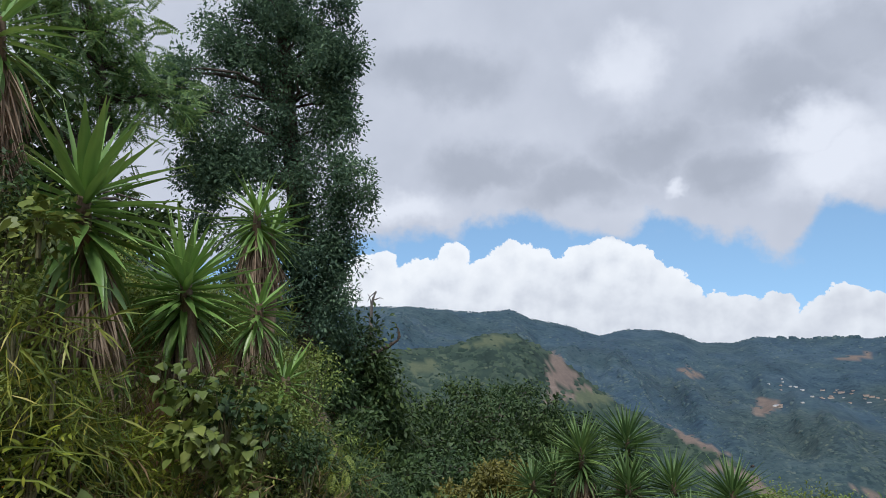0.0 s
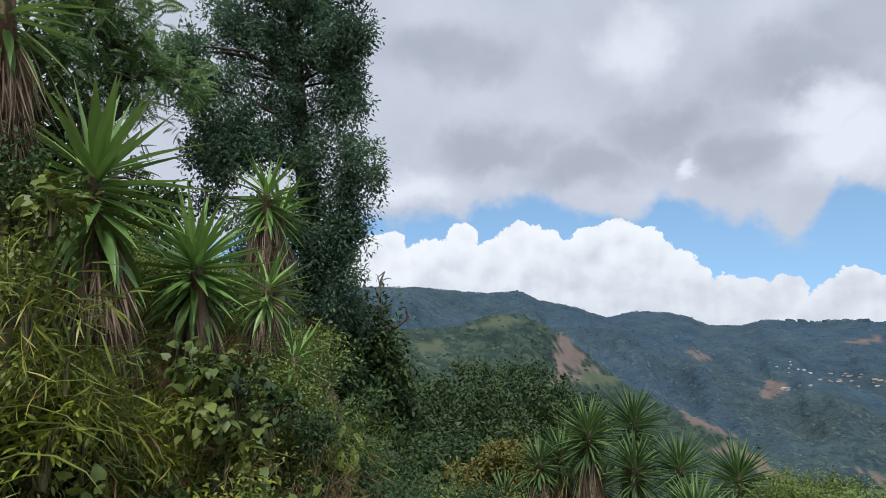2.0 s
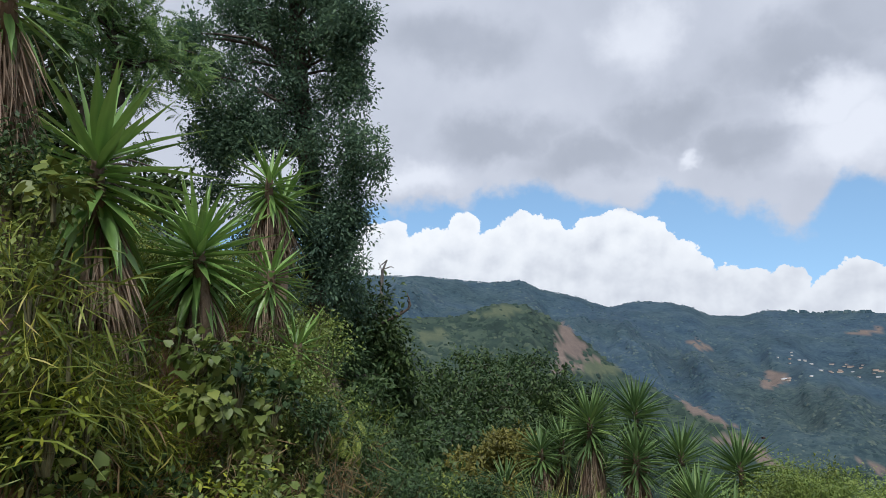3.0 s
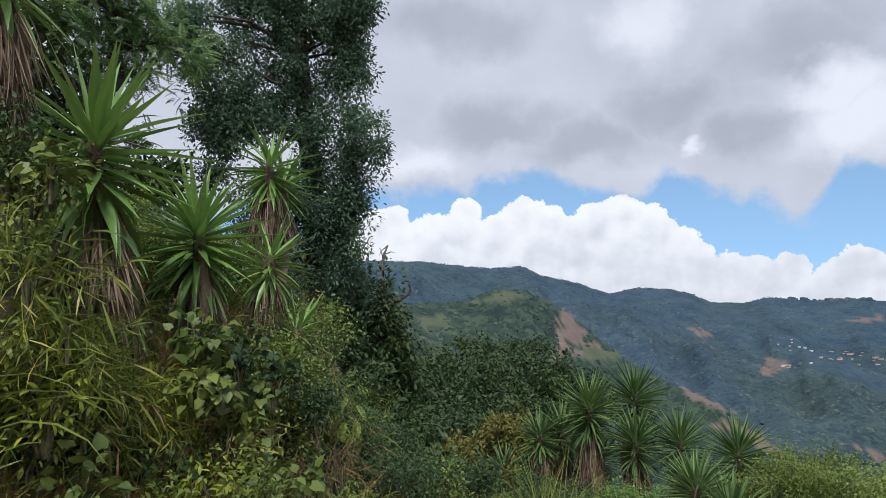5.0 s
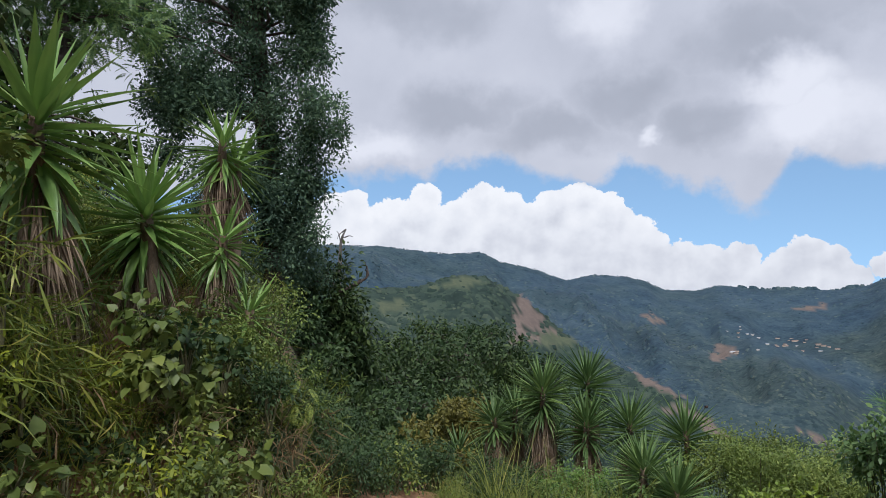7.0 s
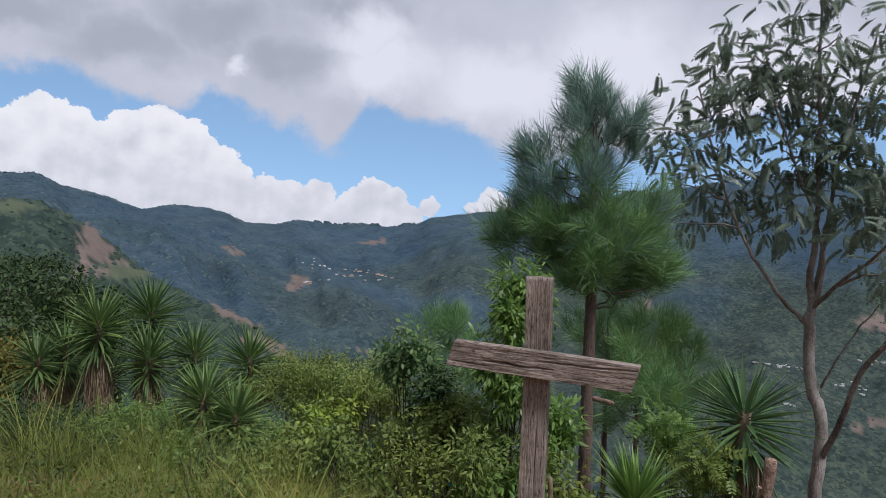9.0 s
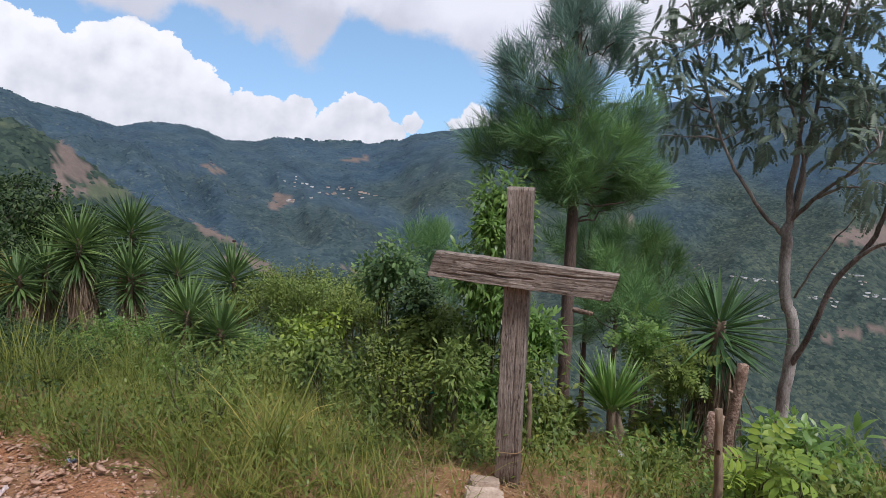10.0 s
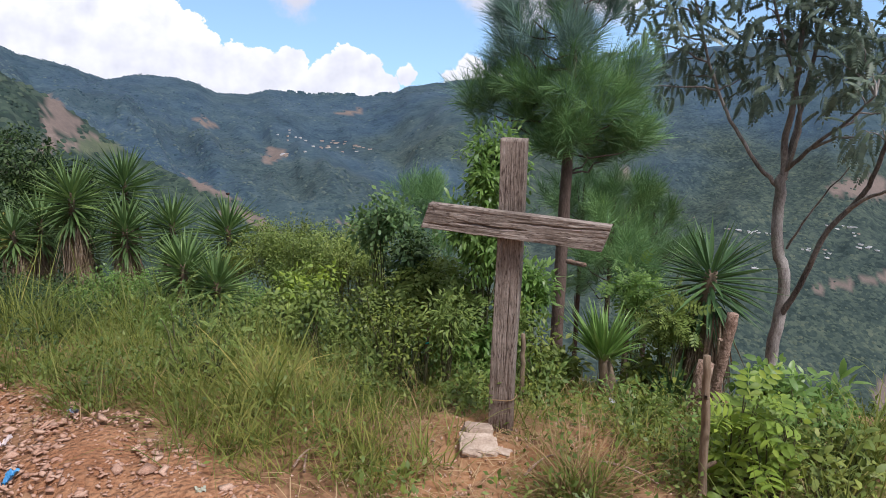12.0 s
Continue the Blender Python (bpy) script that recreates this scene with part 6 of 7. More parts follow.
        ((2.42, 3.47, 0.22), (0.22, 0.22, 0.20), 30, 22, OVAL, 0.032, M_WEED_LEAF, "light green leafy weeds before the dark shrub"),
        ((2.45, 3.21, 0.11), (0.18, 0.18, 0.16), 20, 14, OVAL, 0.042, M_WEED_LEAF, "light green leafy weeds before the dark shrub"),
        ((2.46, 3.80, -0.03), (0.20, 0.20, 0.16), 28, 20, OVAL, 0.032, M_WEED_LEAF, "light green leafy weeds before the dark shrub"),
        ((2.58, 3.11, 0.29), (0.16, 0.16, 0.20), 28, 22, LANCE, 0.048, M_FINE_LEAF, "light green leafy weeds before the dark shrub"),
        ((0.86, 6.41, -0.21), (0.40, 0.40, 0.22), 60, 60, SPRIG, 0.030, M_WOOD_LEAF, "dark fine-leaved shrub at the back of the grass"),
        ((1.25, 6.25, -0.21), (0.40, 0.40, 0.24), 60, 60, SPRIG, 0.030, M_SHRUB_LEAF, "dark fine-leaved shrub at the back of the grass"),
        ((0.93, 5.59, -0.20), (0.30, 0.30, 0.20), 44, 50, SPRIG, 0.028, M_WOOD_LEAF, "dark fine-leaved shrub at the back of the grass"),
        ((2.35, 4.44, 0.06), (0.14, 0.14, 0.22), 24, 16, OVAL, 0.050, M_FINE_LEAF, "slender light green sapling standing in the grass"),
        ((2.95, 1.42, 0.03), (0.16, 0.16, 0.10), 26, 14, OVAL, 0.035, M_WEED_LEAF, "low green weeds round the stake"),
        ((3.02, 1.64, 0.00), (0.16, 0.16, 0.08), 26, 14, OVAL, 0.035, M_SHRUB_LEAF, "low green weeds round the stake"),
        ((3.17, 1.38, 0.05), (0.15, 0.15, 0.10), 24, 12, OVAL, 0.040, M_WEED_LEAF, "low green weeds round the stake"),
        ((2.68, 1.58, 0.01), (0.16, 0.16, 0.06), 24, 14, OVAL, 0.030, M_WEED_LEAF, "low green weeds round the stake"),
        ((3.43, 1.34, 0.04), (0.16, 0.16, 0.12), 24, 12, OVAL, 0.040, M_SHRUB_LEAF, "low green weeds at the brink"),
        ((2.28, 3.45, -0.07), (0.14, 0.14, 0.10), 16, 8, PINNATE_FINE, 0.09, M_FINE_LEAF, "low ferny weed in the grass")]):
    foot = (p[0], p[1], ground_z(p[0], p[1]) - 0.05)
    rise = max(0.3, (p[2] - foot[2]) / s3[2] - 0.3)
    bush(lbl, foot, s3, n, per, 0.12 if size < 0.08 else 0.11, shape, size, leaf, 500 + k, "shrub", "shrub", V, 0.3, 9, rise)

# loose leafy weeds standing among the verge grass
r8 = np.random.default_rng(63)
sorts = [(OVAL, 0.035, M_WEED_LEAF, 14, "small leafy weed standing in the grass"), (PINNATE_FINE, 0.075, M_FINE_LEAF, 6, "ferny weed standing in the grass"), (SPRIG, 0.035, M_FINE_LEAF, 30, "fine-leaved weed standing in the grass"),
         (LANCE, 0.036, M_WOOD_LEAF, 18, "dark leafy weed standing in the grass")]
stood = 0
while stood < 44:
    x8, y8 = r8.uniform(0.3, 3.2), r8.uniform(2.5, 6.8)
    if not on_verge(np.array([x8 - 0.35]), np.array([y8 - 0.25]))[0] or math.hypot(x8 - 1.95, y8 - 2.1) < 0.75:
        continue
    shape, size, leaf, per, lbl = sorts[int(r8.choice(4, p=[0.3, 0.25, 0.2, 0.25]))]
    s8 = r8.uniform(0.10, 0.2) * (0.8 + 0.12 * y8)
    bush(lbl, (x8, y8, ground_z(x8, y8) - 0.03), (s8, s8, s8 * r8.uniform(0.9, 1.4)), 12, per, 0.09, shape, size * r8.uniform(0.8, 1.3), leaf, 900 + stood, "weed", "weeds", "verge weeds", 0.2, 6)
    stood += 1

# bright compound-leaved sapling at the road edge
for k, (p, s) in enumerate([((2.67, 1.32, 0.40), 0.12), ((2.68, 1.18, 0.33), 0.12), ((2.63, 1.28, 0.15), 0.11), ((2.63, 1.28, 0.19), 0.09), ((2.66, 1.45, 0.02), 0.09)]):
    foot = (p[0], p[1], ground_z(p[0], p[1]) - 0.04)
    bush("bright green sapling with compound leaves beside the stake", foot, (s, s, s * 0.9), 9, 2, 0.07, PINNATE_BIG, 0.17, M_BRIGHT_LEAF, 560 + k, "sapling", "sapling", "road edge saplings", 0.15, 9, max(0.3, (p[2] - foot[2]) / (s * 0.9) - 0.3))

# ---- the grey tree at the brink ----
def limbed(name, label, foot, limbs, centers, radius, per, shape, size, leaf, bark, seed, droop, category="tree", twigs=True):
    """A tree whose limbs are given one by one as (points, first radius, last radius)."""
    rng = np.random.default_rng(seed)
    o = np.array(foot, float)
    ob = thing(name, foot, label, category)
    ends = []
    for k, (pts, r0, r1) in enumerate(limbs):
        p = np.array(pts, float)
        s = np.linspace(0, len(p) - 1, len(p) * 3 - 2)
        q = np.stack([np.interp(s, np.arange(len(p)), p[:, i]) for i in range(3)], -1)
        q[1:-1] = (q[:-2] + 2 * q[1:-1] + q[2:]) / 4
        q[1:-1] += rng.normal(0, 0.006, (len(q) - 2, 3))
        part("trunk" if k == 0 else "limb", mesh_of("limb", *tube(q - o, np.linspace(r0, r1, len(q)), 9, 0.12, rng), bark), ob)
        ends.append(q)
    path = np.concatenate(ends)
    c = np.array(centers, float)
    c = c + rng.normal(0, 0.08, c.shape)
    if twigs:
        for p in c:
            k = np.argmin(np.linalg.norm(path - p, axis=1) + 0.6 * np.maximum(path[:, 2] - p[2] + 0.1, 0))
            far = np.linalg.norm(path[k] - p)
            part("twig", mesh_of("twig", *tube(bend(path[k] - o, p - o, 0.06 * far, 6, rng, 0.03 * far), np.linspace(0.006 + 0.008 * far, 0.004, 6), 5), bark), ob)
    part("crown", mesh_of("crown", *foliage(c - o, radius, per, shape, size, rng, droop), leaf), ob)
    return ob


foot = on_ground((6.50, 3.05, -1.00), 0.2)
limbed("grey_barked_tree", "slender grey-barked tree with drooping compound leaves", foot, [
    ([foot, (6.49, 3.06, -0.83), (6.50, 3.03, -0.39), (6.50, 3.04, 0.01), (6.47, 3.10, 0.11), (6.45, 3.14, 0.36), (6.45, 3.16, 0.73), (6.45, 3.14, 0.88)], 0.06, 0.046),
    ([(6.45, 3.14, 0.86), (6.44, 3.16, 1.24), (6.46, 3.14, 1.54), (6.46, 3.13, 1.96), (6.45, 3.14, 2.56), (6.45, 3.16, 3.19), (6.44, 3.17, 3.72)], 0.034, 0.010),
    ([(6.46, 3.13, 0.88), (6.51, 3.13, 1.19), (6.58, 3.11, 1.54), (6.60, 3.06, 2.12), (6.66, 2.94, 2.70), (6.71, 2.82, 3.27)], 0.026, 0.010),
    ([(6.42, 3.09, 0.97), (6.40, 3.02, 1.20), (6.40, 3.02, 1.45), (6.31, 3.21, 2.06), (6.12, 3.36, 2.69), (6.06, 3.47, 3.23)], 0.017, 0.008),
    ([(6.44, 3.17, 0.78), (6.33, 3.26, 0.91), (6.22, 3.36, 1.08), (6.15, 3.49, 1.31), (6.05, 3.57, 1.51), (5.93, 3.67, 1.85), (5.83, 3.83, 2.46), (5.78, 3.91, 2.91)], 0.022, 0.008),
    ([(6.45, 3.14, 0.92), (6.41, 3.00, 1.06), (6.38, 2.83, 1.22), (6.36, 2.61, 1.39), (6.33, 2.43, 1.60)], 0.022, 0.009),
    ([(6.41, 2.89, 1.15), (6.33, 2.68, 1.26), (6.31, 2.48, 1.26)], 0.014, 0.007),
    ([(6.50, 3.03, -0.43), (6.44, 2.92, -0.23), (6.39, 2.81, 0.01), (6.33, 2.69, 0.38), (6.30, 2.49, 0.70), (6.26, 2.34, 0.90), (6.18, 2.27, 1.08), (6.10, 2.19, 1.35)], 0.03, 0.016),
    ([(6.30, 2.50, 0.68), (6.26, 2.33, 0.83), (6.23, 2.13, 0.92)], 0.02, 0.01),
    ([(6.50, 3.05, 0.22), (6.45, 2.92, 0.48), (6.45, 2.79, 0.72), (6.47, 2.60, 1.01)], 0.012, 0.005)],
    [(5.78, 3.90, 2.86), (5.86, 3.79, 2.56), (5.83, 3.83, 2.23), (5.93, 3.68, 1.95), (6.04, 3.50, 3.08), (6.20, 3.41, 2.75), (6.03, 3.50, 2.40), (6.22, 3.38, 2.21),
     (6.37, 3.31, 3.01), (6.44, 3.17, 2.61), (6.51, 3.03, 3.03), (6.64, 2.97, 2.66), (6.72, 2.79, 2.88), (6.66, 2.67, 2.44), (6.56, 2.91, 2.26), (6.46, 3.14, 2.11), (6.27, 3.28, 1.86),
     (6.36, 3.32, 3.20), (5.97, 3.60, 2.85), (6.40, 2.53, 1.99), (6.37, 2.61, 1.76), (6.48, 2.85, 1.86), (6.24, 2.38, 1.63), (5.52, 3.92, 2.34), (5.49, 3.97, 2.04), (5.63, 3.94, 1.79), (5.46, 4.17, 2.55),
     (6.16, 3.49, 3.44), (6.45, 3.14, 3.57), (6.62, 2.79, 3.43), (5.94, 3.66, 3.24), (6.14, 2.37, 1.23), (6.36, 3.32, 3.88), (6.54, 2.97, 3.87), (6.73, 2.51, 3.03), (6.74, 2.47, 2.52), (6.58, 2.33, 2.00), (6.19, 2.22, 1.33), (6.49, 3.07, 2.36),
     (6.06, 4.19, 2.95), (6.01, 3.98, 3.07), (5.79, 3.89, 2.52), (6.01, 3.78, 2.74), (6.49, 3.87, 3.18), (5.96, 3.41, 3.16), (5.90, 3.52, 2.35), (6.43, 3.64, 2.66), (6.24, 3.34, 2.91), (6.50, 3.34, 3.19), (6.52, 3.17, 2.77), (6.33, 3.30, 2.37), (6.98, 3.31, 3.16), (6.40, 2.86, 3.14), (6.63, 2.81, 2.93), (6.40, 2.86, 2.58), (6.86, 2.78, 2.62), (6.36, 3.10, 2.21), (6.26, 3.45, 2.12), (6.42, 3.87, 1.96), (6.02, 3.79, 1.76), (6.69, 3.01, 2.23), (7.08, 2.89, 2.25), (6.37, 2.71, 1.87), (6.24, 2.92, 1.86), (6.29, 3.15, 1.97), (6.69, 3.43, 1.73), (6.88, 2.68, 1.79), (6.13, 3.46, 1.81), (5.92, 3.96, 1.91), (5.71, 4.02, 2.11), (5.86, 4.24, 2.40), (6.38, 2.54, 3.08), (6.97, 2.66, 1.39), (6.59, 3.86, 2.92), (6.94, 3.30, 2.53)],
    0.36, 16, PINNATE_MID, 0.20, M_GREY_LEAF, M_BARK, 601, 0.45)

# ---- pines ----
def needles(count, rng, length=1.0, thin=0.0066):
    """A brush of long needles round the x axis."""
    t = rng.random(count)
    phi = rng.uniform(0, 2 * np.pi, count)
    open_ = 0.35 + 0.75 * (1 - t) + rng.normal(0, 0.12, count)
    d = np.stack([np.cos(open_), np.sin(open_) * np.cos(phi), np.sin(open_) * np.sin(phi)], -1)
    root = np.stack([t * 0.75, np.zeros(count), np.zeros(count)], -1)
    side = unit(np.cross(d, rng.normal(0, 1, (count, 3))))
    l = length * rng.uniform(0.6, 1.0, count)[:, None]
    mid = root + d * l * 0.55
    tip = root + d * l + np.array([0, 0, -0.12]) * l
    v = np.stack([root - side * thin, root + side * thin, mid + side * thin, mid - side * thin, tip], 1).reshape(-1, 3)
    b = np.arange(count)[:, None] * 5
    f = np.concatenate([b + [0, 1, 2], b + [0, 2, 3], b + [3, 2, 4]])
    return v, f


def pine(label, foot, trunk, brushes, length, seed, mats, rich=70, top_z=99.0):
    rng = np.random.default_rng(seed)
    o = np.array(foot, float)
    ob = thing("pine_tree", foot, label, "pine tree", "pines by the cross")
    t = np.array(trunk, float)
    s = np.linspace(0, len(t) - 1, len(t) * 4 - 3)
    path = np.stack([np.interp(s, np.arange(len(t)), t[:, k]) for k in range(4)], -1)
    part("trunk", mesh_of("trunk", *tube(path[:, :3] - o, path[:, 3], 10, 0.15, rng), M_PINE_BARK), ob, "straight red-brown trunk")
    shapes = [needles(rich, rng) for _ in range(4)]
    lots = [[], []]
    for c, r, n in brushes:
        c = np.array(c, float)
        low = path[path[:, 2] < c[2] - 0.12 * r]
        k = np.argmin(abs(low[:, 2] - (c[2] - 0.1 * np.linalg.norm((low[:, :2] - c[:2]), axis=1)))) if len(low) else 0
        a = (low if len(low) else path)[k]
        pts = bend(a[:3] - o, c - o, -0.06, 7, rng, 0.015)
        part("limb", mesh_of("limb", *tube(pts, np.linspace(min(0.010, a[3] * 0.35), 0.004, 7), 6), M_PINE_BARK), ob)
        out = unit((c - a[:3])[None])[0]
        for j in range(n):
            d = unit((out * 0.5 + np.array([0, 0, 0.95 if c[2] > top_z else 0.7]) + rng.normal(0, 0.28 if c[2] > top_z else 0.45, 3))[None])[0]
            at = c - o + rng.normal(0, 0.42 * r, 3)
            lots[1 if c[2] + rng.normal(0, 0.22) > top_z else 0].append(place(shapes[int(rng.integers(4))], [at], [d], wild(1, rng), length * rng.uniform(0.8, 1.15)))
    for lot, mat in zip(lots, mats):
        if lot:
            part("needles", mesh_of("needles", *join(lot), mat), ob)
    return ob


f = (4.24, 3.75, -0.39)
foot = on_ground(f, 0.15)
brushes = [
           ((4.14, 3.70, 1.82), 0.15, 7), ((4.12, 3.67, 1.56), 0.15, 7), ((4.11, 3.67, 1.35), 0.15, 7), ((4.18, 3.60, 1.23), 0.15, 7), ((4.09, 3.76, 1.17), 0.15, 7), ((4.29, 3.53, 1.44), 0.15, 7), ((4.44, 3.47, 1.40), 0.15, 7), ((4.19, 3.76, 2.01), 0.15, 7), ((4.22, 3.78, 2.33), 0.15, 7), ((4.05, 3.91, 1.47), 0.15, 7),
           ((4.21, 3.87, 2.60), 0.10, 6), ((4.27, 3.73, 2.56), 0.10, 6), ((4.27, 3.89, 2.45), 0.10, 6), ((4.29, 3.72, 2.39), 0.10, 6), ((4.13, 3.85, 2.33), 0.10, 6),
           ((4.39, 3.73, 2.26), 0.10, 6), ((4.41, 3.94, 2.26), 0.10, 6), ((4.34, 3.98, 2.10), 0.10, 6), ((4.46, 3.86, 2.08), 0.10, 6), ((4.39, 3.55, 2.32), 0.10, 6),
           ((4.54, 3.65, 2.14), 0.10, 6), ((3.91, 4.06, 2.07), 0.15, 5), ((4.01, 3.95, 2.11), 0.15, 5), ((3.90, 3.96, 1.87), 0.15, 5), ((4.09, 3.93, 1.91), 0.15, 5),
           ((4.20, 4.44, 1.79), 0.15, 5), ((4.25, 4.17, 1.74), 0.15, 5), ((4.31, 4.07, 1.87), 0.15, 5), ((4.37, 3.93, 1.85), 0.15, 5), ((4.32, 3.71, 1.86), 0.15, 5),
           ((4.30, 3.81, 1.66), 0.15, 8), ((3.95, 4.35, 1.48), 0.12, -4), ((4.10, 4.32, 1.47), 0.12, -4), ((4.11, 4.45, 1.25), 0.12, -4), ((4.22, 4.29, 1.30), 0.12, -4),
           ((3.99, 3.90, 1.59), 0.15, 8), ((4.25, 4.00, 1.50), 0.15, 8), ((4.18, 4.13, 1.35), 0.15, 8), ((4.20, 3.99, 1.23), 0.15, 8), ((4.22, 3.83, 1.47), 0.15, 8),
           ((4.29, 3.88, 1.23), 0.15, 8), ((4.30, 3.66, 1.56), 0.15, 8), ((4.57, 3.84, 1.32), 0.15, 8), ((4.65, 3.77, 1.52), 0.15, 8), ((4.54, 3.64, 1.29), 0.15, 8),
           ((4.48, 3.47, 1.52), 0.15, 8), ((4.84, 3.68, 1.28), 0.15, 8), ((4.70, 3.49, 1.17), 0.15, 8), ((4.73, 3.73, 1.09), 0.15, 8), ((4.55, 3.81, 1.10), 0.15, 8),
           ((4.47, 3.69, 1.70), 0.15, 5), ((4.54, 3.52, 1.69), 0.15, 8),
           ((3.88, 4.32, 1.62), 0.15, 5), ((3.85, 4.35, 1.45), 0.15, 5), ((3.93, 4.28, 1.37), 0.15, 5), ((4.02, 4.20, 2.08), 0.15, 4), ((3.99, 4.23, 1.88), 0.15, 4), ((4.06, 4.16, 1.72), 0.15, 6), ((4.00, 4.22, 1.54), 0.15, 5)]
pine("young pine tree with long drooping needles behind the cross", foot,
     [(*foot, 0.055), (*(4.24, 3.75, 0.09), 0.05), (*(4.24, 3.74, 1.00), 0.043), (*(4.25, 3.74, 1.52), 0.034), (*(4.25, 3.75, 2.00), 0.026), (*(4.24, 3.76, 2.56), 0.012)], [(b0, b1, b2 + (4 if b0[2] < 1.7 else 1)) for b0, b1, b2 in brushes], 0.225, 701, (M_NEEDLE, M_NEEDLE_BLUE), 74, 1.7)
for k, c in enumerate([(5.28, 6.84, 0.33), (5.82, 4.51, 0.56), (6.39, 4.43, 0.37), (6.08, 5.14, 0.61), (5.47, 3.98, 0.17)]):
    foot = on_ground(c, 0.1)
    h = c[2] - foot[2]
    r5 = np.random.default_rng(720 + k)
    br = [((c[0] + r5.normal(0, 0.2), c[1] + r5.normal(0, 0.2), c[2] - abs(r5.normal(0, 0.45)) * min(1, h)), 0.15, 5) for _ in range(18)] + [(c, 0.08, 4)]
    pine("small bushy pine sapling on the slope", foot, [(*foot, 0.035), (c[0], c[1], foot[2] + h * 0.6, 0.025), (*c, 0.012)], br, 0.24, 730 + k, (M_NEEDLE, M_NEEDLE_BLUE), 60)

# ---- the wooden cross ----
m_wood, n = material("weathered_grey_wood")
pl = n.add("ShaderNodeTexCoord").outputs["Object"]
long_ = n.add("ShaderNodeMapping", {0: pl, 3: (1, 1, 0.26)}).outputs[0]
g1, g2, g3 = n.noise(long_, 170.0, 6.0, 0.75), n.noise(n.add("ShaderNodeMapping", {0: pl, 3: (1, 1, 0.07)}).outputs[0], 190.0, 4.0, 0.6), n.noise(pl, 5.0, 4.0, 0.6)
tone = n.math("ADD", n.math("ADD", n.math("MULTIPLY", g1, 0.42), n.math("MULTIPLY", g2, 0.48)), n.math("MULTIPLY_ADD", g3, 0.5, -0.2))
wood_col = n.ramp(tone, [(0.30, (0.058, 0.044, 0.036)), (0.43, (0.160, 0.128, 0.106)), (0.55, (0.285, 0.236, 0.200)), (0.72, (0.45, 0.39, 0.345))])
specks = n.smooth(n.noise(n.add("ShaderNodeMapping", {0: pl, 3: (1, 1, 0.16)}).outputs[0], 150.0, 3.0), 0.57, 0.65, 0.0, 0.8)
wood_col = n.mix(specks, wood_col, (0.05, 0.032, 0.025))
height = n.add("ShaderNodeSeparateXYZ", {0: pl}).outputs[2]
damp = n.math("MULTIPLY", n.smooth(n.math("ADD", height, n.math("MULTIPLY", g3, 0.12)), 0.85, 0.30), 0.45)
wood_col = n.mix(damp, wood_col, (0.10, 0.045, 0.025))
finish(n, wood_col, 0.85, n.math("ADD", g1, g2), 0.8, 0.006, spec=0.25)


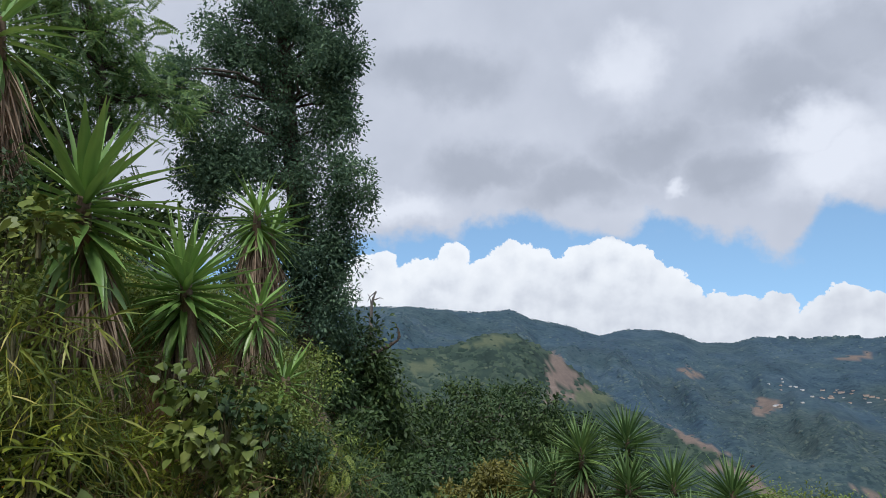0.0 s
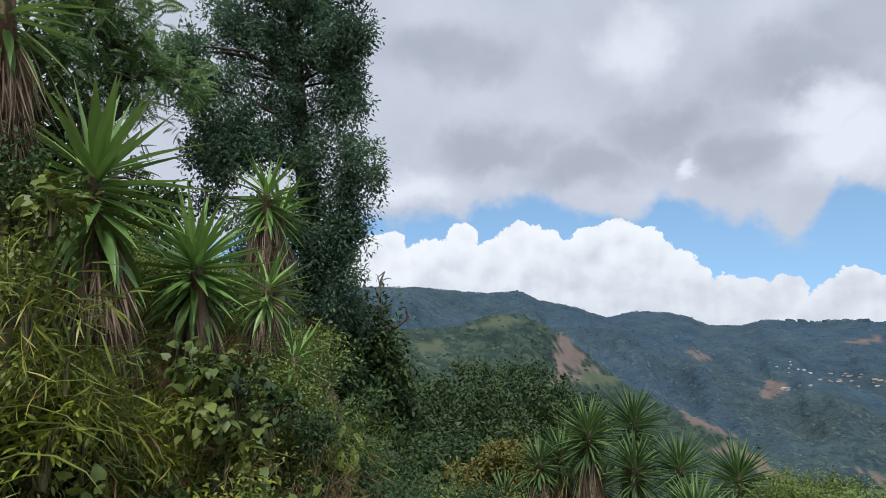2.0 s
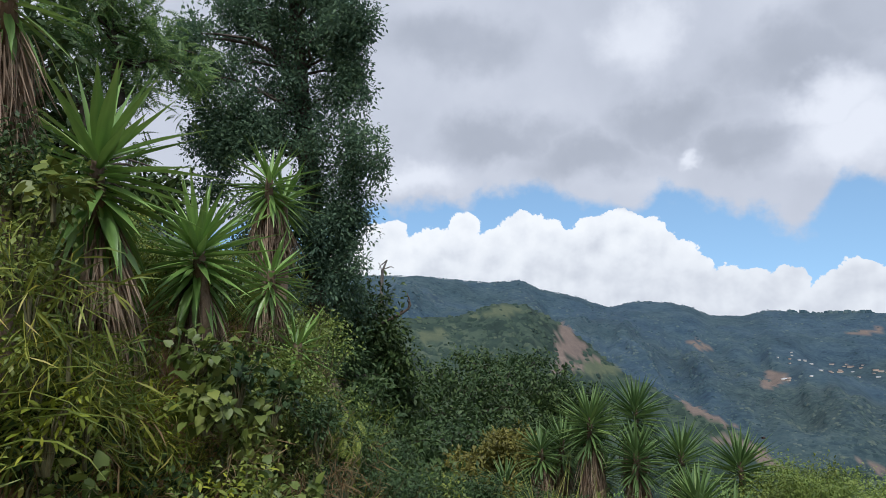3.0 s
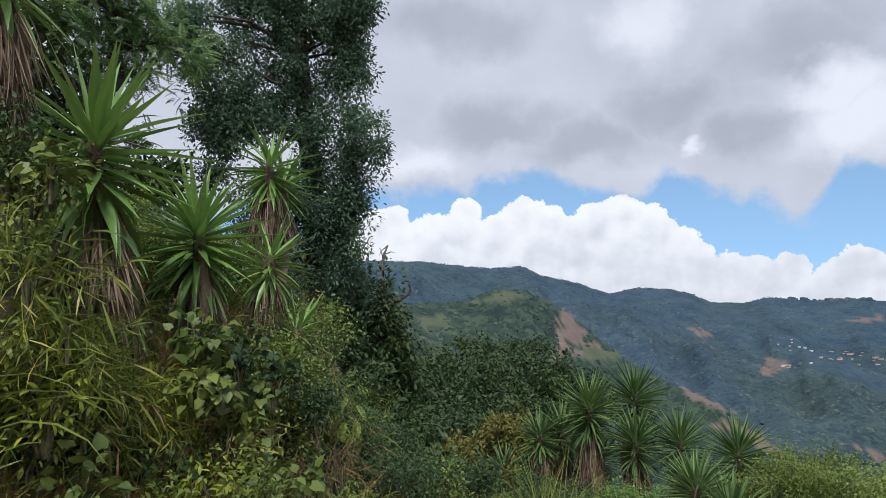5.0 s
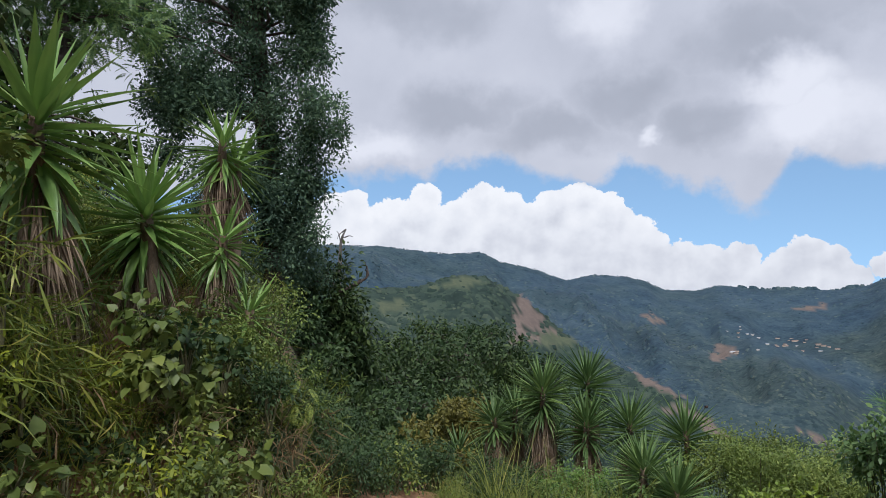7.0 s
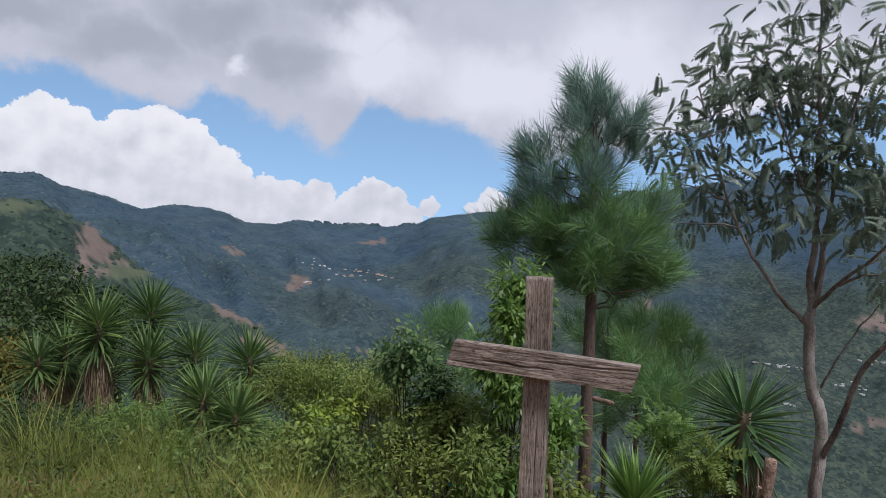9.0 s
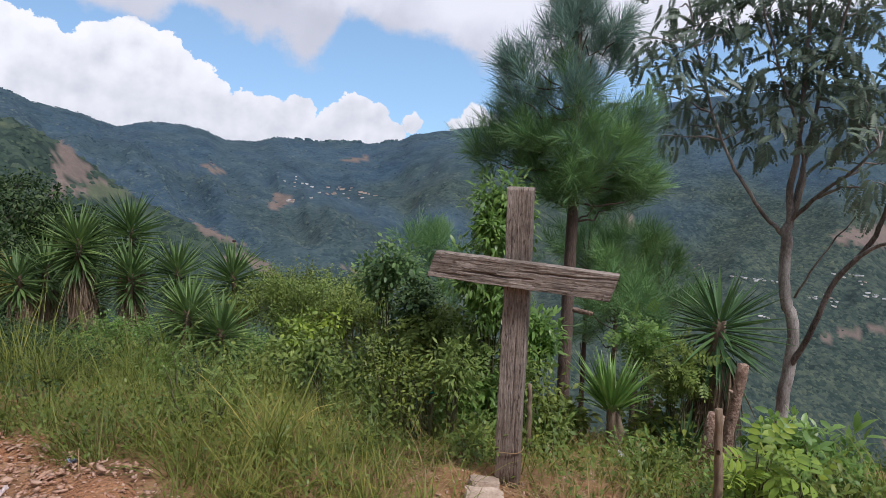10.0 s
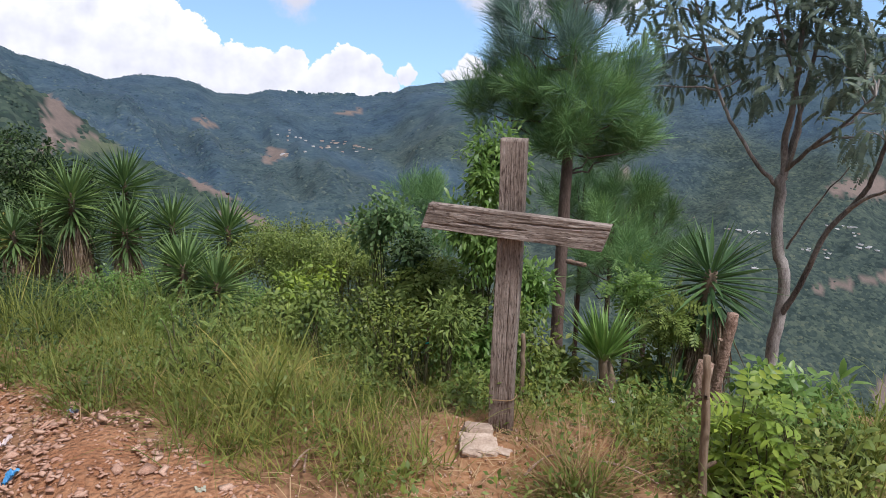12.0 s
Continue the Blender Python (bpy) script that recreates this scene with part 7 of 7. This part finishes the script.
def beam(name, w2, d2, length, cracks, seed, bevel=(0.0, 0.0)):
    """A rough-sawn timber along z: w2 wide (x), d2 deep (y), with splits (x, z0, z1, slope, width, depth) in its front (-y)."""
    rng = np.random.default_rng(seed)
    nz, nx, ny = 120, 46, 6
    ring = [(x, -0.5) for x in np.linspace(-0.5, 0.5, nx)] + [(0.5, y) for y in np.linspace(-0.5, 0.5, ny)[1:]] + [(x, 0.5) for x in np.linspace(0.5, -0.5, nx)[1:]] + [(-0.5, y) for y in np.linspace(0.5, -0.5, ny)[1:-1]]
    ring = np.array(ring)
    z = np.linspace(0, length, nz)
    v = np.zeros((nz, len(ring), 3))
    v[..., 0], v[..., 1], v[..., 2] = ring[None, :, 0] * w2, ring[None, :, 1] * d2, z[:, None]
    corner = (abs(ring[:, 0]) > 0.49) & (abs(ring[:, 1]) > 0.49)
    wear = 0.004 + 0.004 * fbm(z * 9, z * 0 + seed, 3, seed)
    v[:, corner, 0] -= np.sign(ring[corner, 0])[None] * np.abs(wear)[:, None]
    v[:, corner, 1] -= np.sign(ring[corner, 1])[None] * np.abs(wear)[:, None]
    X, Z = v[..., 0], v[..., 2]
    bow = 0.004 * fbm(z * 2.2, z * 0 + 3.1, 2, seed + 5)
    v[..., 0] += bow[:, None]
    v[..., 1] += 0.0014 * fbm(X * 190, Z * 9, 3, seed + 2) + 0.0012 * fbm(X * 30, Z * 3, 2, seed + 3)
    front = ring[:, 1] < -0.49
    for cx, z0, z1, slope, wide, deep in cracks:
        line = cx + slope * (Z - z0) + 0.0025 * fbm(Z * 15, Z * 0, 3, seed + 7)
        along = np.clip(np.sin(np.pi * np.clip((Z - z0) / (z1 - z0), 0, 1)), 0, 1) ** 0.5
        cut = np.clip(1 - abs(X - line) / (wide * (0.3 + 0.7 * along)), 0, 1) * along * deep
        v[:, front, 1] += cut[:, front]
    lo, hi = bevel
    v[..., 2] += np.where(z[:, None] < 0.04, lo * ring[None, :, 0], 0) + np.where(z[:, None] > length - 0.04, hi * ring[None, :, 0], 0) + 0
    nv = v.reshape(-1, 3)
    k = len(ring)
    i, j = np.meshgrid(np.arange(nz - 1), np.arange(k), indexing="ij")
    f = np.stack([i * k + j, i * k + (j + 1) % k, (i + 1) * k + (j + 1) % k, (i + 1) * k + j], -1).reshape(-1, 4)
    c0, c1 = v[0].mean(0), v[-1].mean(0) + (0, 0, 0.002)
    nv = np.concatenate([nv, [c0, c1]])
    j = np.arange(0, k, 2)
    caps = np.concatenate([np.stack([(j + 2) % k, (j + 1) % k, j, np.full(len(j), nz * k)], -1), np.stack([j, (j + 1) % k, (j + 2) % k, np.full(len(j), nz * k + 1)], -1) + np.array([(nz - 1) * k] * 3 + [0])])
    me = mesh_of(name, nv, np.concatenate([f, caps]), m_wood, smooth=False)
    return me


base = (2.26, 2.27, -0.01)
base = (base[0], base[1], ground_z(base[0], base[1]))
TURN = 146.0
bar_dir = Vector((math.sin(radians(TURN)), math.cos(radians(TURN)), 0))
cross = thing("wooden_cross", base, "weathered grey wooden roadside cross with a tilted crossbeam", "cross", "", math.atan2(bar_dir.y, bar_dir.x))
top = (2.27, 2.26, 1.39)
tall = top[2] - base[2]
post_ob = part("post", beam("post", 0.112, 0.07, tall + 0.25, [(0.01, 0.5, 1.1, 0.01, 0.004, 0.006), (-0.03, 0.9, 1.5, 0.005, 0.003, 0.005), (0.03, 0.25, 0.6, 0.0, 0.004, 0.006)], 3), cross, "upright grey post", pose(0, 0, -0.25, 0.0, 0.6, 0))
lift = (2.24, 2.22, 1.02)[2] - base[2]
bar = beam("crossbeam", 0.118, 0.055, 0.80, [(0.012, 0.14, 0.46, 0.004, 0.006, 0.018), (-0.012, 0.36, 0.86, -0.045, 0.0045, 0.012), (0.03, 0.02, 0.2, 0.02, 0.004, 0.008)], 8, (-0.035, -0.03))
# the beam's length runs along the cross's x; its broad face looks at the road
SLOPE = 2.8
bar.transform(Matrix.Translation((0, 0, 2.0)))
m = Matrix(((0, 0, 1, 0), (0, 1, 0, 0), (-1, 0, 0, 0), (0, 0, 0, 1)))
bar_ob = part("crossbeam", bar, cross, "split grey crossbeam, sloping to one side", Matrix.Translation((0, -0.066, lift)) @ pose(0, 0, 0, 0, SLOPE, 0) @ m @ Matrix.Translation((0, 0, -2.36)))
# dark nail at the joint
v, f = tube([(0, -0.1, lift + 0.012), (0, -0.085, lift + 0.012)], [0.006, 0.006], 8)
M_IRON = grain_material("rusty_iron", [(0.2, (0.02, 0.012, 0.01)), (0.8, (0.07, 0.04, 0.03))], (1, 1, 1), 40.0, 0.7)
v = np.array([bar_ob.matrix_local.inverted() @ Vector(q) for q in v])
part("nail", mesh_of("nail", v, f, M_IRON), bar_ob, "dark iron nail")
# a dry stem tied round the foot
a = np.linspace(0, 2 * np.pi, 28)
v, f = tube(np.stack([0.064 * np.sign(np.cos(a)) * abs(np.cos(a)) ** 0.5, 0.044 * np.sign(np.sin(a)) * abs(np.sin(a)) ** 0.5, 0.17 + 0.012 * np.cos(a)], -1), np.full(28, 0.0022), 5)
part("band", mesh_of("band", v + (0, 0, 0.25), f, M_STRAW), post_ob, "thin dry grass stem round the post")


def chunk(w2, d2, h2, seed, knock=0.12):
    """A broken block with chipped, uneven sides."""
    rng = np.random.default_rng(seed)
    bm = bmesh.new()
    bmesh.ops.create_cube(bm, size=1.0)
    bmesh.ops.bevel(bm, geom=bm.edges[:], offset=0.07, segments=2, affect="EDGES")
    bmesh.ops.subdivide_edges(bm, edges=bm.edges[:], cuts=2, use_grid_fill=True)
    for q in bm.verts:
        q.co += noise.noise_vector(q.co * 2.3 + Vector((seed, 0, 0))) * knock + noise.noise_vector(q.co * 7 + Vector((seed, 3, 0))) * knock * 0.3
        q.co = Vector((q.co.x * w2, q.co.y * d2, q.co.z * h2))
    me = bpy.data.meshes.new("chunk")
    bm.to_mesh(me)
    bm.free()
    me.materials.append(M_CONCRETE)
    return me


for k, (p, w2, d2, h2, tilt, turn) in enumerate([((2.05, 2.18, 0.01), 0.17, 0.15, 0.05, 6, -38), ((2.12, 2.27, 0.01), 0.13, 0.10, 0.07, -8, -30), ((2.10, 2.10, 0.02), 0.10, 0.05, 0.025, 6, -60)]):
    ob = new("concrete_block", chunk(w2, d2, h2, 5 + k, 0.13))
    ob.matrix_world = pose(p[0], p[1], ground_z(p[0], p[1]) + h2 * 0.38, tilt, 5, turn)
    tagged(ob, "broken pale concrete block at the foot of the cross", "concrete block", "broken blocks")

# ---- stakes and stumps ----
def stake(name, label, pts, radii, seed, mat, category="stake", knots=()):
    rng = np.random.default_rng(seed)
    p = np.array(pts, float)
    s = np.linspace(0, len(p) - 1, len(p) * 5 - 4)
    q = np.stack([np.interp(s, np.arange(len(p)), p[:, i]) for i in range(3)], -1)
    q[1:-1, :2] += rng.normal(0, 0.003, (len(q) - 2, 2))
    r = np.interp(s, np.arange(len(p)), radii)
    ob = thing(name, pts[0], label, category)
    v, f = tube(q - p[0], r, 10, 0.3, rng)
    k = len(v)
    v = np.concatenate([v, [q[-1] - p[0] + (0, 0, 0.006)]])
    j = np.arange(0, 10, 2)
    cap = np.stack([k - 10 + j, k - 10 + (j + 1) % 10, k - 10 + (j + 2) % 10, np.full(5, k)], -1)
    shaft = part("shaft", mesh_of("shaft", v, np.concatenate([f, cap]), mat), ob)
    for h, a, l in knots:
        c = q[int(h * (len(q) - 1))] - p[0]
        d = np.array([math.cos(a), math.sin(a), 0.5])
        part("knot", mesh_of("knot", *tube([c, c + d * l * 0.6, c + d * l], [0.011, 0.009, 0.007], 7), mat), shaft)
    return ob


t, b = (2.42, 1.35, 0.65), (2.44, 1.32, 0.10)
stake("wooden_stake", "thin knotty brown stake driven in by the road", [(b[0], b[1], ground_z(b[0], b[1]) - 0.1), ((b[0] + t[0]) / 2 + 0.008, (b[1] + t[1]) / 2, (b[2] + t[2]) / 2), t], [0.017, 0.015, 0.014], 1, M_TWIG, "stake", [(0.55, 0.5, 0.03), (0.3, -0.6, 0.05), (0.75, 3.6, 0.03)])
t, b = (3.60, 1.91, 0.44), (3.57, 1.97, -0.18)
stake("cut_stump", "leaning cut stump with peeling reddish bark", [(b[0], b[1], min(b[2], ground_z(b[0], b[1])) - 0.1), (3.59, 1.94, 0.16), t], [0.036, 0.03, 0.028], 2, M_CUT_WOOD, "stump", [(0.7, 2.6, 0.05)])
t, b = (3.72, 2.11, 0.07), (3.69, 2.15, -0.26)
stake("cut_stump", "short pale cut stump under the yucca", [(b[0], b[1], ground_z(b[0], b[1]) - 0.1), t], [0.06, 0.045], 3, M_CUT_WOOD, "stump")
t, b = (2.56, 3.25, 0.18), (2.53, 3.27, -0.26)
stake("thin_stake", "thin brown stake with a green tie among the weeds", [(b[0], b[1], ground_z(b[0], b[1]) - 0.1), t], [0.014, 0.011], 4, M_TWIG)
M_TIE = grain_material("green_plastic_tie", [(0.2, (0.0, 0.16, 0.13)), (0.8, (0.02, 0.33, 0.27))], (1, 1, 1), 20.0, 0.4)
c = (2.54, 3.24, 0.08)
a = np.linspace(0, 2 * np.pi * 1.6, 30)
v, f = tube(np.stack([0.018 * np.cos(a), 0.018 * np.sin(a), np.linspace(0, 0.05, 30)], -1), np.full(30, 0.006), 6)
ob = new("plastic_tie", mesh_of("plastic_tie", v, f, M_TIE))
ob.location = c
tagged(ob, "green plastic strip tied round a thin stake", "tie")
t, b = (2.78, 2.67, 0.27), (2.78, 2.67, -0.06)
stake("thin_stake", "crooked dry stake close behind the cross", [(b[0], b[1], ground_z(b[0], b[1]) - 0.1), (b[0] + 0.01, b[1], b[2] + 0.12), t], [0.016, 0.014, 0.012], 5, M_TWIG)
t, b = (4.05, 3.51, 0.34), (3.98, 3.28, 0.37)
stake("cut_branch", "sawn pale branch stub beside the pine trunk", [t, b], [0.02, 0.016], 6, M_CUT_WOOD, "branch")
# ---- road stones, straw and litter ----
def pebble(seed, flat=0.27):
    rng = np.random.default_rng(seed)
    bm = bmesh.new()
    for q in rng.uniform(-1, 1, (11, 3)) * (1, rng.uniform(0.55, 0.9), flat * rng.uniform(0.9, 1.6)):
        bm.verts.new(q)
    bmesh.ops.convex_hull(bm, input=bm.verts[:])
    bmesh.ops.delete(bm, geom=[q for q in bm.verts if not q.link_faces], context="VERTS")
    bmesh.ops.triangulate(bm, faces=bm.faces[:])
    bm.verts.index_update()
    v, f = np.array([q.co[:] for q in bm.verts]), np.array([[q.index for q in face.verts] for face in bm.faces])
    bm.free()
    return v, f


SHARDS = [pebble(k) for k in range(14)]
PEBBLES = [mesh_of("stone", v, f, M_STONE, smooth=False) for v, f in SHARDS]
rng = np.random.default_rng(31)
made = 0
while made < 290:
    x, y = rng.uniform(-0.6, 1.15), rng.uniform(2.3, 4.6)
    right = np.interp(y, [2.2, 2.7, 3.2, 4.1, 4.5], [1.15, 1.0, 0.86, 0.52, 0.25])
    if x > right + 0.05 or x < -0.9:
        continue
    r = 0.012 + 0.034 * rng.random() ** 2.2
    ob = part("stone", PEBBLES[int(rng.integers(14))], ROAD)
    ob.matrix_local = pose(x, y, ground_z(x, y) + 0.03 + r * 0.05, rng.uniform(-14, 14), rng.uniform(-14, 14), rng.uniform(0, 360)) @ Matrix.Diagonal((r, r, r, 1))
    made += 1
n = 9500
x, y = rng.uniform(-1.1, 1.25, n), rng.uniform(2.0, 5.4, n)
keep = ~off_road(x, y)
x, y = x[keep], y[keep]
lie = np.concatenate([rng.normal(0, 1, (len(x), 2)), np.zeros((len(x), 1))], 1)
tip = np.array([0, 0, 1.0]) + rng.normal(0, 0.3, (len(x), 3))
wide = 0.004 + 0.020 * rng.random(len(x)) ** 1.9
at = np.stack([x, y, local_height(x, y) + 0.03], -1)
v, f = join([place(SHARDS[k], at[k::14], lie[k::14], tip[k::14], wide[k::14]) for k in range(14)])
ob = part("gravel", mesh_of("gravel", v, f, M_STONE, smooth=False), ROAD, "loose reddish gravel")
tagged(ob, kind="stuff")
# crumbs of soil and wood chips round the cross
n = 1100
x, y = 1.95 + rng.normal(0, 0.42, n), 2.1 + rng.normal(0, 0.36, n)
v, f = place(SHARDS[3], np.stack([x, y, local_height(x, y) + 0.018], -1), wild(n, rng), np.array([0, 0, 1.0]) + rng.normal(0, 0.4, (n, 3)), 0.003 + 0.010 * rng.random(n) ** 2.5)
tagged(new("soil_crumbs", mesh_of("soil_crumbs", v, f, M_STONE, smooth=False)), "crumbs of soil and chips round the cross", "gravel", kind="stuff")
n = 1500
x, y = rng.normal(2.05, 0.6, n), rng.normal(1.85, 0.5, n)
phi = rng.uniform(0, 6.28, n)
keep = np.hypot(x, y) > 1.5
v, f = place(BLADES[0], np.stack([x, y, local_height(x, y) + 0.03], -1)[keep], np.stack([np.cos(phi), np.sin(phi), rng.normal(0.03, 0.08, n)], -1)[keep], np.tile([0, 0, 1.0], (keep.sum(), 1)), rng.uniform(0.06, 0.24, keep.sum()), 0.004)
tagged(new("fallen_straw", mesh_of("fallen_straw", v, f, M_STRAW)), "fallen dry straw and stalks on the trodden soil", "straw", kind="stuff")
for k, (p, q) in enumerate([((1.32, 2.54, -0.01), (1.47, 2.64, 0.02)), ((2.03, 1.87, 0.05), (2.22, 1.88, 0.11)), ((2.30, 1.71, 0.14), (2.36, 1.46, 0.17)), ((1.34, 2.48, -0.03), (1.42, 2.61, 0.02))]):
    a, b = [(w1[0], w1[1], ground_z(w1[0], w1[1]) + 0.04) for w1 in (p, q)]
    o = np.array(a)
    ob = new("stick", mesh_of("stick", *tube(bend(o * 0, np.array(b) - o, 0.02, 6), np.linspace(0.006, 0.003, 6), 6), M_CUT_WOOD))
    ob.location = a
    tagged(ob, "dry brown stick lying on the trodden soil", "stick", "sticks")


def crumpled(name, label, p, w2, d2, col, seed, category="litter"):
    """A scrap of crumpled plastic film with some thickness."""
    m2, n2 = material(name)
    nz = n2.noise(n2.add("ShaderNodeTexCoord").outputs["Object"], 25.0, 3.0)
    finish(n2, n2.ramp(nz, [(0.3, tuple(c2 * 0.6 for c2 in col)), (0.7, col)]), 0.35, nz, 0.3, 0.004, spec=0.5)
    gx, gy = np.meshgrid(np.linspace(-0.5, 0.5, 14), np.linspace(-0.5, 0.5, 10), indexing="ij")
    out = 1 + 0.3 * fbm(gx * 3, gy * 3, 2, seed)
    gz = 0.012 + 0.016 * fbm(gx * 5, gy * 5, 3, seed + 1)
    top = np.stack([gx * out * w2, gy * out * d2, gz], -1).reshape(-1, 3)
    i, j = np.meshgrid(np.arange(13), np.arange(9), indexing="ij")
    q = np.stack([i * 10 + j, (i + 1) * 10 + j, (i + 1) * 10 + j + 1, i * 10 + j + 1], -1).reshape(-1, 4)
    v2 = np.concatenate([top, top - (0, 0, 0.003)])
    ob = new(name, mesh_of(name, v2, np.concatenate([q, q[:, ::-1] + 140]), m2))
    ob.location, ob.rotation_euler = (p[0], p[1], ground_z(p[0], p[1]) + 0.035), (0, 0, seed)
    return tagged(ob, label, category)


crumpled("plastic_scrap", "crumpled bright blue plastic scrap on the road", (0.34, 3.02, 0.06), 0.10, 0.032, (0.06, 0.27, 0.55), 1)
crumpled("plastic_wrapper", "small faded blue wrapper at the road edge", (0.67, 3.61, 0.04), 0.05, 0.025, (0.34, 0.40, 0.58), 2)
crumpled("foil_wrapper", "dark and pale foil wrapper lying on the soil", (0.94, 2.58, 0.04), 0.04, 0.025, (0.42, 0.42, 0.32), 3)
crumpled("paper_scrap", "small white paper scrap among weeds near the cross", (3.28, 2.41, -0.10), 0.04, 0.03, (0.75, 0.75, 0.78), 5)
crumpled("pale_rag", "pale crumpled rag on the gravel", (0.37, 3.46, 0.05), 0.06, 0.03, (0.6, 0.5, 0.48), 4)

# small flowers on the bank
M_FLOWER = leaf_material("pale_pink_petal", [(0.2, (0.6, 0.42, 0.42)), (0.8, (0.8, 0.72, 0.7))], 0.6, 0.3, 0.2, 4.0)
M_ORANGE = leaf_material("orange_petal", [(0.2, (0.55, 0.11, 0.01)), (0.8, (0.75, 0.24, 0.02))], 0.6, 0.3, 0.2, 4.0)
for p, mat, size, lbl in [((-1.52, 3.85, 0.77), M_FLOWER, 0.035, "small pale pink flower among bank weeds"), ((-1.70, 2.75, 1.21), M_ORANGE, 0.022, "small orange flower among bank weeds")]:
    a = np.linspace(0, 2 * np.pi, 7)[:-1]
    ob = thing("flower", p, lbl, "flower")
    part("petals", mesh_of("petals", *place(LEAF, np.zeros((6, 3)), np.stack([np.cos(a), np.sin(a) - 0.3, 0.4 + 0 * a], -1), np.tile([0, -0.6, 1.0], (6, 1)), size, size * 1.5), mat), ob)
    part("stem", mesh_of("stem", *tube([(0, 0, 0), (0.01, 0.05, -0.1), (0, 0.12, -0.3)], [0.002, 0.0025, 0.003], 5), M_TWIG), ob)
